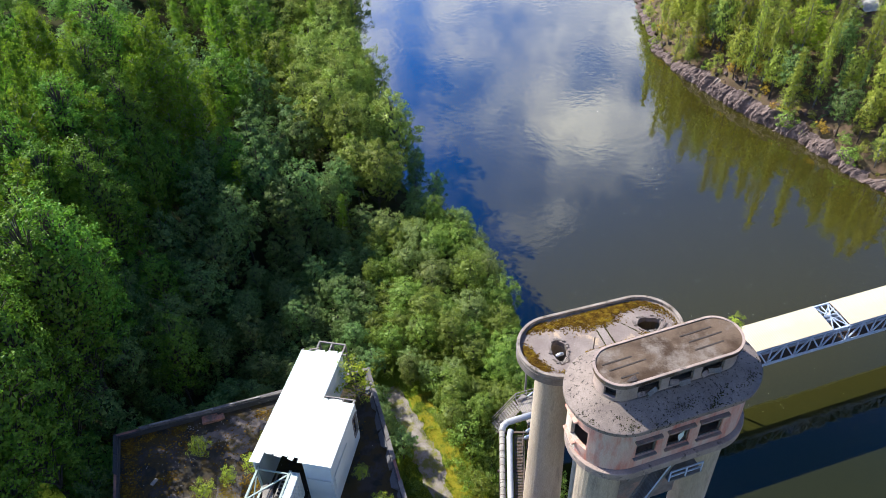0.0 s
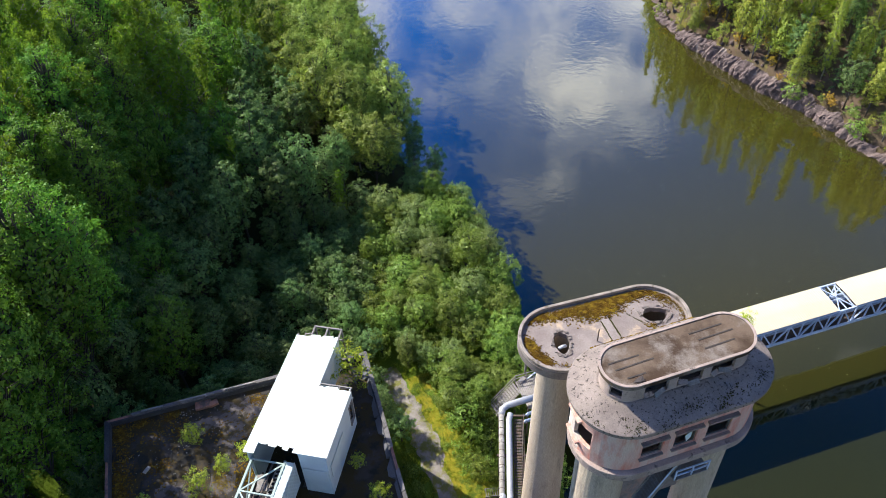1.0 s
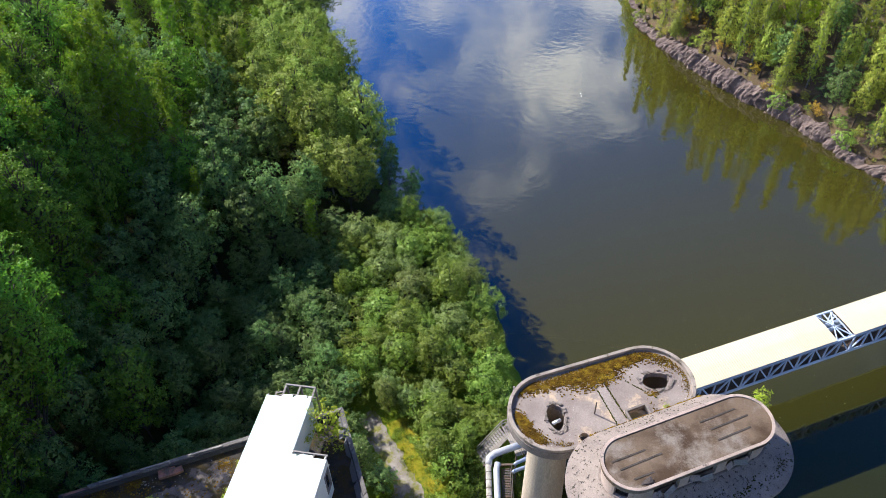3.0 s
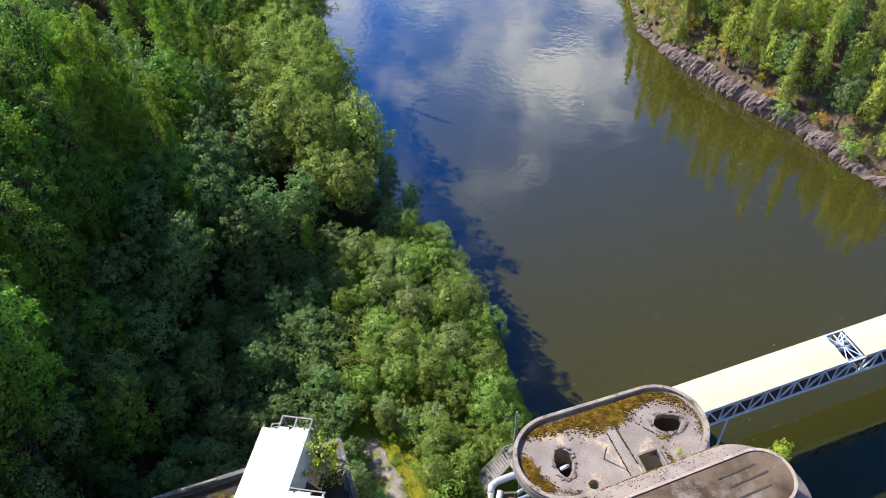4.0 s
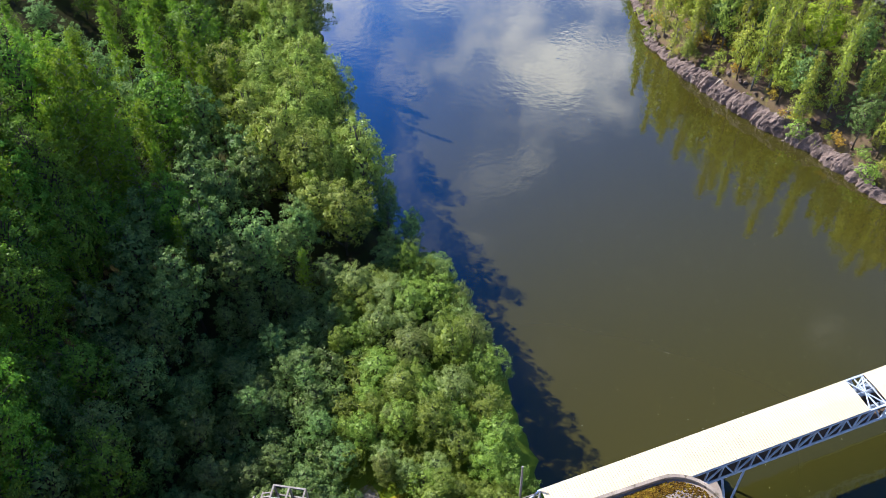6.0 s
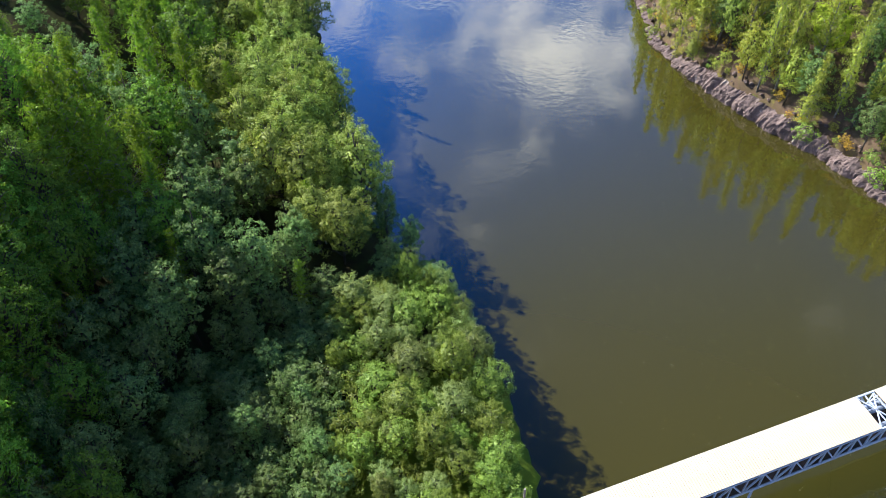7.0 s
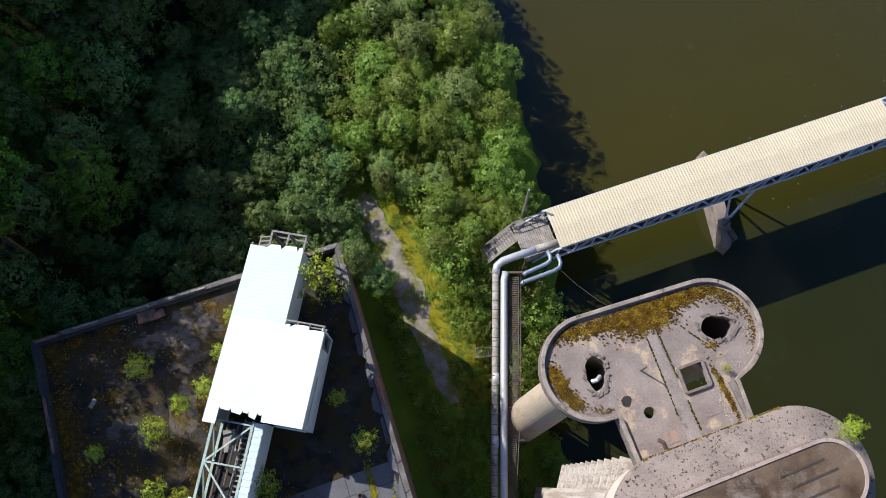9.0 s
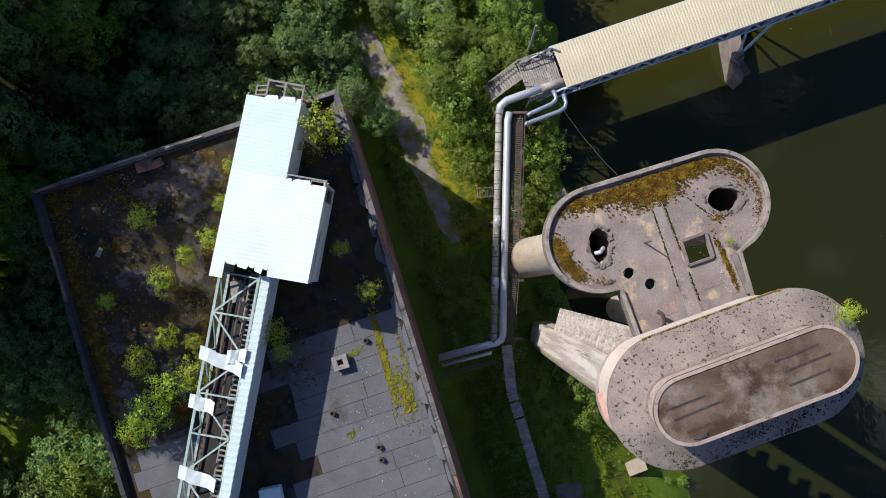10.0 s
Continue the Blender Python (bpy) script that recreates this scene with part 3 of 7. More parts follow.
for (x0, y0), (x1, y1) in (((12.50, 4.4), (14.83, -2.75)), ((13.22, 4.4), (15.72, -2.40)), ((14.51, 4.62), (16.95, 2.76))):
    gx, run = Build(), math.hypot(x1 - x0, y1 - y0)
    for i in range(int(run / 0.09)):
        # crumbs of moss and grit fill the joint unevenly
        t = (i + rnd.random()) * 0.09 / run
        if noise.noise((x0 * 3.0, t * 9.0, y0)) > -0.25:
            gx.box((x0 + (x1 - x0) * t + rnd.gauss(0, 0.012), y0 + (y1 - y0) * t + rnd.gauss(0, 0.012), DECK + 0.012), (rnd.uniform(0.05, 0.12), rnd.uniform(0.05, 0.12), rnd.uniform(0.02, 0.06)), rnd.uniform(0, 3))
    part("deck_joint", gx, DARKMOSS, tower, "moss-filled joint")["kind"] = "stuff"
part("deck_band", Build().prism([(12.60, 4.2), (14.80, -2.60), (15.58, -2.30), (13.14, 4.25)], DECK + 0.004, DECK + 0.035), mat("raised screed band", (0.33, 0.275, 0.245), (0.23, 0.19, 0.168), 0.6, third=(0.15, 0.12, 0.10), third_scale=0.8, third_low=0.58, third_high=0.66), tower, "raised screed band", bevel=0.01)
part("edge_kerb", Build().beam((17.30, 1.25, DECK + 0.14), (18.22, -1.05, DECK + 0.14), 0.34, 0.28), RIMCON, tower, "concrete edge kerb", bevel=0.03)
for u0, v0, w, d, a in ((16.25, -0.6, 1.1, 0.10, 0.35), (13.6, -1.9, 0.9, 0.7, 0.32), (11.9, -2.4, 0.5, 0.35, 0.5)):
    part("deck_patch", Build().box((u0, v0, DECK + 0.010), (w, d, 0.03), a), HOODCON, tower, "patch of newer screed", bevel=0.01)


def on_deck(x, y):
    d = min(math.hypot(x - S1[0], y - S1[1]), math.hypot(x - S2[0], y - S2[1]))
    k = Vector((S2[0] - S1[0], S2[1] - S1[1])).normalized()
    v = (x - S1[0]) * -k.y + (y - S1[1]) * k.x
    u = (x - S1[0]) * k.x + (y - S1[1]) * k.y
    inside = d < 2.7 or (0 < u < 7.13 and -2.6 < v < 2.7) or (1.7 < u < 7.2 and -5.4 < v < 0)
    return inside and math.hypot((x - S1[0] - 0.1) / 0.78, (y - S1[1] + 0.42) / 1.25) > 1 and math.hypot((x - 16.85) / 1.22, (y - 4.42) / 0.9) > 1


ang = math.atan2(S2[1] - S1[1], S2[0] - S1[0])
patches("moss", [(11.9, 5.1, DECK, 5.2, 0.62, ang, 2600, 0.062), (12.6, 4.6, DECK, 2.2, 0.9, ang, 1100, 0.058), (15.1, 6.3, DECK, 2.8, 0.6, ang, 1200, 0.055), (17.6, 6.3, DECK, 1.9, 0.8, -0.7, 620, 0.045), (18.9, 4.6, DECK, 0.35, 2.2, 0.1, 260, 0.040), (7.4, 1.3, DECK, 1.4, 0.5, -1.0, 700, 0.056), (8.2, 0.2, DECK, 1.0, 0.5, -0.7, 420, 0.050), (8.0, 4.2, DECK, 1.3, 0.5, 0.8, 400, 0.050), (17.0, 0.6, DECK, 0.18, 1.9, 0.4, 420, 0.045), (11.45, -1.8, DECK, 0.2, 1.6, 0.28, 260, 0.045), (10.2, -0.5, DECK, 1.2, 0.3, -0.2, 160, 0.03), (16.4, 3.3, DECK, 0.5, 0.3, 0.0, 60, 0.05)], MOSS, tower, "clumps of yellow brown moss", 3, on_deck, 0.06)["kind"] = "stuff"
patches("rubble", [(18.7, 4.4, DECK, 0.5, 2.4, 0.15, 210, 0.034), (18.0, 2.2, DECK, 0.9, 0.5, 0.5, 60, 0.036), (16.9, -0.3, DECK, 0.25, 1.8, 0.4, 90, 0.045), (10.4, 1.0, DECK, 1.0, 1.4, 0, 40, 0.026), (13.0, -2.2, DECK, 1.6, 1.0, 0, 70, 0.026), (9.6, -0.3, DECK, 1.4, 0.4, 0.2, 40, 0.026), (12.5, 1.0, DECK, 6.0, 4.0, 0.3, 70, 0.022)], mat("pale rubble", (0.50, 0.45, 0.40), (0.26, 0.22, 0.19), 3.0), tower, "pale concrete crumbs", 4, on_deck, 0.03)["kind"] = "stuff"
rim_a = Build()
rnd = random.Random(2)
for i in range(46):
    t = rnd.uniform(0, 6.283)
    for cx, cy, rx, ry in ((S1[0] + 0.1, S1[1] - 0.42, 0.70, 1.18), (16.85, 4.42, 1.15, 0.82)):
        g = rnd.uniform(0.90, 1.10)
        rim_a.box((cx + rx * g * math.cos(t), cy + ry * g * math.sin(t), DECK + 0.02), (rnd.uniform(0.05, 0.30), rnd.uniform(0.04, 0.16), rnd.uniform(0.04, 0.2)), rnd.uniform(0, 3))
part("broken_edge", rim_a, RIMCON, tower, "broken concrete hole edge")["kind"] = "stuff"
part("bent_vent_pipe", Build().tube([(13.25, -3.0, DECK), (13.2, -2.6, DECK + 0.5), (13.0, -2.2, DECK + 0.75), (12.7, -2.05, DECK + 0.8)], 0.12, 10), DARKSTEEL, tower, "bent rusty vent pipe")
part("deck_post", Build().tube([(12.22, 1.86, DECK), (12.24, 1.90, DECK + 1.3)], 0.045, 6), DARKSTEEL, tower)
part("broken_duct", Build().tube([(S1[0] + 0.35, S1[1] - 0.5, DECK - 0.2), (S1[0] + 0.1, S1[1] - 0.75, DECK + 0.05), (S1[0] - 0.15, S1[1] - 0.8, DECK - 0.1)], 0.13, 8), PIPE, tower)

# ---- concrete tower: round-ended head house on two shafts ----
head_house = thing("head_house", "round-ended concrete head house with faded pink walls on two shafts", "tower", (0, 0, -6))
axis_h = Vector((H2[0] - H1[0], H2[1] - H1[1])).normalized()
for c, r in (((H1[0] - 0.5 * axis_h.x, H1[1] - 0.5 * axis_h.y), 1.68), ((H2[0] + 1.75 * axis_h.x, H2[1] + 1.75 * axis_h.y), 1.38)):
    part("shaft", Build().ring(circle(c, r, 32), circle(c, r - 0.3, 32), -1.5, up6(34.97)), CONCRETE, head_house, "board-marked concrete cylinder")
part("floor_ring", Build().prism(stadium((H1[0] + 0.08, H1[1] - 0.22), (H2[0] + 0.08, H2[1] - 0.22), 3.18), up6(34.75), up6(35.42)), LEDGECON, head_house, "weathered projecting floor edge", bevel=0.05)
wall_line = stadium(H1, H2, 3.02)
ux, uy = Vector((H2[0] - H1[0], H2[1] - H1[1])).normalized()
side_run = math.pi * 3.02
length = math.hypot(H2[0] - H1[0], H2[1] - H1[1])
run_end = side_run + length + side_run
holes = [(run_end + a, run_end + b, up6(z0), up6(z1)) for a, b, z0, z1 in ((-0.05, 1.4, 36.6, 38.15), (2.2, 3.75, 36.5, 38.2), (4.5, 6.2, 36.45, 38.2))]
holes += [(side_run + length + 4.6, side_run + length + 6.2, up6(36.5), up6(38.3)), (3.0, 4.6, up6(36.5), up6(38.2))]
holes = [tuple(h) for h in holes]
head_wall = part("wall", Build().wall(wall_line, up6(35.45), up6(39.72), 0.28, holes), PINK, head_house, "faded pink plaster wall with open windows")
# the weather side has lost its pink paint
head_wall.data.materials.append(mat("bare cream plaster", (0.56, 0.47, 0.385), (0.46, 0.38, 0.31), 0.6, third=(0.55, 0.36, 0.29), third_scale=0.5, third_low=0.58, third_high=0.68, stretch=(1.2, 1.2, 0.5), speck=0.4))
for face_ in head_wall.data.polygons:
    d_ = (face_.center.x - H1[0]) * uy - (face_.center.y - H1[1]) * ux
    if d_ < 0.4:
        face_.material_index = 1


def front(u, r, z):
    return (H1[0] + ux * u + uy * r, H1[1] + uy * u - ux * r, up6(z))


turn_h = math.atan2(uy, ux)
for a, b_, lo, hi in ((-0.05, 1.4, 36.6, 38.15), (2.2, 3.75, 36.5, 38.2), (4.5, 6.2, 36.45, 38.2)):
    fr = Build()
    for side in (a + 0.05, b_ - 0.05):
        fr.box(front(side, 2.86, (lo + hi) / 2), (0.1, 0.1, hi - lo), turn_h)
    fr.box(front((a + b_) / 2, 2.86, lo + 0.05), (b_ - a, 0.1, 0.1), turn_h)
    window = part("window", fr, DARKCON, head_house, "open window with a broken dark frame")
    part("hood", Build().box(front((a + b_) / 2 + 0.05, 3.13, hi + 0.18), (b_ - a + 0.42, 0.34, 0.17), turn_h), HOODCON, window, "stained concrete hood", bevel=0.03)
    part("sill", Build().box(front((a + b_) / 2, 3.08, lo - 0.09), (b_ - a + 0.2, 0.26, 0.13), turn_h), HOODCON, window, "stained concrete sill", bevel=0.02)
part("window_litter", Build().add([front(2.9, 3.05, 37.6), front(3.3, 3.1, 38.1), front(3.35, 3.05, 37.3), front(3.05, 3.1, 36.95)], [(0, 2, 1), (0, 3, 2)]), WHITE, head_house, "torn white plastic sheet")
for t in (2.62,):
    a = turn_h + math.pi / 2 + t * 0.58
    for z, s in ((38.55, 1.9), (36.3, 1.9)):
        part("west_hood", Build().box((H1[0] + 3.08 * math.cos(a), H1[1] + 3.08 * math.sin(a), up6(z)), (0.28, s * 0.8, 0.17), a), PINK, head_house, "pink concrete hood", bevel=0.03)
# roof: a sloping apron from the rim to the raised middle
rim_line, apron = stadium(H1, H2, 3.50, 24), stadium(R1, R2, 1.62, 24)
k = len(rim_line)
ap = Build()
ap.add([(x, y, up6(39.70)) for x, y in rim_line] + [(x, y, up6(39.98)) for x, y in rim_line] + [(x * 0.985 + 0.015 * 15.3, y * 0.985 - 0.015 * 5.26, up6(40.03)) for x, y in rim_line] + [(x, y, up6(40.75)) for x, y in apron],
       [tuple(reversed(range(k)))] + [(r * k + i, r * k + (i + 1) % k, (r + 1) * k + (i + 1) % k, (r + 1) * k + i) for r in range(3) for i in range(k)] + [tuple(range(3 * k, 4 * k))])
part("roof_apron", ap, ROOFCON, head_house, "sloping grey-brown concrete roof with dark lichen")
rr_line = stadium(R1, R2, 1.50)
rr_len = math.hypot(R2[0] - R1[0], R2[1] - R1[1])
rr_end = 2 * math.pi * 1.5 + rr_len
rr_holes = [(rr_end + a, rr_end + b, up6(40.9), up6(41.85)) for a, b in ((0.5, 2.1), (2.7, 4.4), (5.0, 6.6))] + [(rr_end - 1.7, rr_end - 0.9, up6(41.0), up6(41.8))]
part("clerestory_wall", Build().wall(rr_line, up6(40.6), up6(42.1), 0.22, rr_holes), LEDGECON, head_house, "low concrete clerestory wall with openings")
# an added dark block stands in for the shade behind the openings
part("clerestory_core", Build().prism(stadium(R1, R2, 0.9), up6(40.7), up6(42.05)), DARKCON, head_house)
part("top_slab", Build().prism(stadium(R1, R2, 1.66, 24), up6(42.08), up6(42.42)), TOPCON, head_house, "rain-stained brown and grey roof slab", bevel=0.03)
for i, (u, r) in enumerate(((0.8, 1.5), (1.5, 1.62), (3.1, 1.5), (3.8, 1.6), (5.3, 1.5), (5.9, 1.58), (6.3, 1.45))):
    part("broken_slab", Build().box((R1[0] + ux * u + uy * r, R1[1] + uy * u - ux * r, up6(40.98 + 0.12 * (i % 3))), (0.55 + 0.2 * (i % 2), 0.3, 0.10), turn_h + 0.4 * math.sin(i * 2.1), Matrix.Rotation(turn_h + 0.4 * math.sin(i * 2.1), 4, "Z") @ Matrix.Rotation(0.5 + 0.2 * (i % 2), 4, "X")), TIMBER if i % 2 else LEDGECON, head_house, "pale broken slab in an opening")
part("top_rim", Build().ring(stadium(R1, R2, 1.68, 24), stadium(R1, R2, 1.52, 24), up6(42.4), up6(42.48)), LEDGECON, head_house, "worn concrete rim")
BATTEN = mat("rotten brown batten", (0.075, 0.060, 0.048), (0.045, 0.036, 0.028), 2.0)
rv = Vector((R2[0] - R1[0], R2[1] - R1[1])).normalized()
for u0, u1, v, wob in ((-1.05, 1.0, 0.38, 0.0), (-0.85, 1.7, -0.18, 0.06), (-0.45, 0.75, -0.92, 0.0), (4.6, 6.9, 0.75, 0.05), (4.9, 7.3, 0.15, 0.04), (4.9, 7.0, -0.55, 0.05)):
    a, c = (R1[0] + rv.x * u0 - rv.y * v, R1[1] + rv.y * u0 + rv.x * v), (R1[0] + rv.x * u1 - rv.y * (v + wob), R1[1] + rv.y * u1 + rv.x * (v + wob))
    part("slab_batten", Build().beam((*a, up6(42.43)), (*c, up6(42.42)), 0.10, 0.04), BATTEN, head_house, "dark rotten roof batten")
rm = Build()
rnd = random.Random(12)
for _ in range(330):
    u = rnd.uniform(-0.5, length + 2.2)
    r = 3.26 - abs(rnd.gauss(0, 0.10))
    if u > length:
        a = (u - length) / 2.2 * 1.9
        p = (H2[0] + r * math.cos(turn_h - math.pi / 2 + a), H2[1] + r * math.sin(turn_h - math.pi / 2 + a), up6(40.02))
    else:
        p = (*front(u, r, 0)[:2], up6(40.02))
    rm.box(p, (rnd.uniform(0.05, 0.2), rnd.uniform(0.05, 0.16), rnd.uniform(0.04, 0.10)), rnd.uniform(0, 3))
for _ in range(420):
    # a darker line of moss along the sheltered side of the rim
    p = front(rnd.uniform(-0.6, length + 0.4), -(3.46 - abs(rnd.gauss(0, 0.05))), 40.0)
    rm.box(p, (rnd.uniform(0.05, 0.16), rnd.uniform(0.04, 0.10), rnd.uniform(0.03, 0.08)), rnd.uniform(0, 3))
sp = Build()
for _ in range(1500):
    u, side = rnd.uniform(-2.6, length + 2.6), rnd.choice((1, 1, 1, -1))
    r = 3.42 - abs(rnd.gauss(0, 0.55))
    if r < 1.9 or noise.noise((u * 0.9, r * 1.3, side * 2.0)) < rnd.uniform(-0.15, 0.45):
        continue
    if u < 0 or u > length:
        a = math.asin(min(1.0, abs(u if u < 0 else u - length) / 2.6)) * 0.98
        base, way_ = (H1, -1.0) if u < 0 else (H2, 1.0)
        x = base[0] + r * (side * uy * math.cos(a) + way_ * ux * math.sin(a))
        y = base[1] + r * (-side * ux * math.cos(a) + way_ * uy * math.sin(a))
    else:
        x, y = front(u, side * r, 0)[:2]
    k_ = rnd.uniform(0.015, 0.05) * (1.4 if side > 0 and u > 3 else 1.0)
    sp.box((x, y, up6(40.03 + 0.72 * (3.45 - r) / 1.8) + 0.01), (k_ * 1.4, k_, 0.03), rnd.uniform(0, 3))
part("roof_lichen", sp, DARKMOSS, head_house, "dark lichen and moss specks")["kind"] = "stuff"
part("rim_moss", rm, MOSS, head_house, "moss along the roof rim")["kind"] = "stuff"
part("scrap_flashing", Build().add([(12.5, -7.55, up6(42.55)), (12.9, -7.3, up6(42.62)), (12.75, -7.7, up6(42.5)), (12.3, -7.75, up6(42.46)), (13.0, -7.62, up6(42.47))], [(0, 2, 1), (0, 3, 2), (1, 2, 4)]), DARKSTEEL, head_house, "bent scrap of metal flashing")
# stacked corbel slabs beside a flat pilaster, up the west shaft
STREAKED = mat("rain streaked concrete", (0.53, 0.47, 0.40), (0.36, 0.30, 0.245), 1.5, low=0.44, high=0.58, third=(0.20, 0.155, 0.115), third_scale=2.4, third_low=0.58, third_high=0.66, stretch=(1.6, 1.6, 0.07), speck=0.5)
turn_p = -0.274
east_p, north_p = Vector((math.cos(turn_p), math.sin(turn_p))), Vector((-math.sin(turn_p), math.cos(turn_p)))
for i in range(11):
    z = up6(11.0 + i * 2.2)
    at = Vector((10.5, -4.72)) + north_p * 0.8 + east_p * 0.65
    part("corbel_slab", Build().box((at.x, at.y, z), (1.3, 2.3, 0.20), turn_p), STREAKED, head_house, "projecting concrete landing slab", bevel=0.03)
    rib = [Vector((10.5, -4.72)) + north_p * a + east_p * 0.65 for a in (-0.3, 1.7)]
    b = Build().add([(*(q + east_p * e), z + h) for e in (-0.14, 0.14) for q, h in ((rib[0], -0.1), (rib[1], -0.1), (rib[0], -1.5))], [(0, 2, 1), (3, 4, 5), (0, 1, 4, 3), (1, 2, 5, 4), (2, 0, 3, 5)])
    part("corbel_rib", b, STREAKED, head_house)
part("pilaster", Build().box((10.80, -5.86, 19.4), (1.2, 2.04, 41.9), turn_p), STREAKED, head_house, "flat rain streaked concrete pilaster")
part("shaft_bracket", Build().box((H2[0] + 1.8, H2[1] - 0.5, up6(31)), (0.7, 0.5, 0.3), turn_h), DARKCON, head_house)
# steel stair and landing hung between the shafts
STAIRSTEEL = mat("weathered grey steel", (0.27, 0.255, 0.235), (0.17, 0.15, 0.13), 1.2, rough=0.6)
stair = thing("steel_stair", "steel stair and railed landing between the concrete shafts", "stairs", (0, 0, -6))
for r in (1.9, 2.9):
    part("stringer", Build().beam(front(1.3, r, 29.0), front(3.6, r, 34.9), 0.1, 0.32), STAIRSTEEL, stair)
for i in range(20):
    part("step", Build().box(front(1.4 + i * 0.112, 2.4, 29.2 + i * 0.288), (0.3, 1.0, 0.05), turn_h), STAIRSTEEL, stair)
part("landing", Build().box(front(4.3, 2.3, 32.4), (2.6, 1.9, 0.12), turn_h), STAIRSTEEL, stair)
part("back_wall", Build().box(front(3.3, 0.2, 30.0), (6.0, 0.2, 9.9), turn_h), HOODCON, stair, "dark concrete wall behind the stair")
for u in (3.05, 4.3, 5.5):
    part("post", Build().beam(front(u, 3.2, 32.4), front(u, 3.2, 33.5), 0.09, 0.09, up=(1, 0, 0)), BLUESTEEL, stair)
for z in (32.95, 33.5):
    part("rail", Build().beam(front(3.0, 3.2, z), front(5.55, 3.2, z), 0.09, 0.09), BLUESTEEL, stair)
part("stair_rail", Build().beam(front(1.3, 3.0, 30.0), front(3.4, 3.0, 34.9), 0.08, 0.08), BLUESTEEL, stair)
for a, c in (((1.0, 34.9), (5.4, 31.2)), ((5.4, 34.9), (1.2, 30.6))):
    part("brace", Build().beam(front(a[0], 1.3, a[1]), front(c[0], 1.3, c[1]), 0.16, 0.16), STAIRSTEEL, stair)
# ---- brick building with an overgrown flat roof ----
BA, BB = Vector((-32.0, 6.8)), Vector((-7.45, 15.1))
BC, BD = BB + Vector((0.2975, -0.9547)) * 62, BA + Vector((0.2975, -0.9547)) * 62
COPING = mat("grey coping", (0.17, 0.155, 0.145), (0.085, 0.078, 0.072), 0.9, third=(0.30, 0.27, 0.25), third_scale=1.2, third_low=0.6, third_high=0.68, spread=0.7)
FELTCOP = mat("felt covered coping", (0.062, 0.062, 0.066), (0.035, 0.035, 0.038), 0.8, third=(0.16, 0.15, 0.14), third_scale=0.9, third_low=0.64, third_high=0.7)
building = thing("brick_building", "old red brick building with an overgrown flat roof", "building", (0, 0, -1))
ZR = 16.0 + 1


def inset(d):
    """The building's outline moved inwards."""
    u, v = (BB - BA).normalized(), Vector((0.2975, -0.9547))
    return [tuple(p) for p in (BA + u * d + v * d, BD + u * d - v * d, BC - u * d - v * d, BB - u * d + v * d)]


part("wall", Build().ring(inset(0.25), inset(0.5), 0.0, ZR + 0.55), BRICK, building, "red brick outer wall")
part("parapet_lining", Build().ring(inset(0.503), inset(0.7), ZR - 0.3, ZR + 0.54), FELTCOP, building, "dark felt parapet lining")
roof_line = inset(0.45)
part("roof", Build().prism(roof_line, ZR - 0.4, ZR), OLDROOF, building, "dark mossy roof felt")
rnd = random.Random(7)
outer, inner = inset(0.20), inset(0.60)
for side, (a, c, ai, ci) in enumerate(zip(outer, outer[1:] + outer[:1], inner, inner[1:] + inner[:1])):
    a, c, ai, ci = Vector(a), Vector(c), Vector(ai), Vector(ci)
    count = int((c - a).length / 2.2)
    for i in range(count):
        s, e = i / count + 0.0004, (i + 1) / count - 0.0008
        j = rnd.uniform(-0.06, 0.10)
        lift = rnd.uniform(-0.015, 0.02)
        p = [a.lerp(c, s), a.lerp(c, e), ai.lerp(ci, e) * (1 - j) + a.lerp(c, e) * j, ai.lerp(ci, s) * (1 - j) + a.lerp(c, s) * j]
        stone = Build().prism([tuple(q) for q in p], ZR + 0.52 + lift, ZR + 0.70 + lift)
        on_west, broken = side == 0, rnd.random() < 0.10
        if not broken:
            part("coping_stone", stone, FELTCOP if on_west else COPING, building)
ub, vb = (BB - BA).normalized(), Vector((0.2975, -0.9547))


def on_roof(u, v, z=0.0):
    """Metres from the north-east corner: u westwards along the back wall, v southwards along the long wall."""
    p = BB - ub * u + vb * v
    return (p.x, p.y, ZR + z)


for i in range(14):
    v0 = 1.0 + i * 2.3
    w = 0.28 + 0.30 * (0.5 + 0.5 * math.sin(i * 2.7 + 1.0))
    part("upstand", Build().add([on_roof(0.66, v0, 0.56), on_roof(0.66, v0 + 2.25, 0.56), on_roof(0.7 + w, v0 + 2.1 - 0.5 * (i % 2), 0.02), on_roof(0.7 + w * 0.9, v0 + 0.15 + 0.3 * (i % 3), 0.02), on_roof(0.60, v0, 0.02), on_roof(0.60, v0 + 2.25, 0.02)],
         [(0, 1, 2, 3), (0, 3, 4), (1, 5, 2), (2, 5, 4, 3)]), FELT, building, "torn felt upstand")
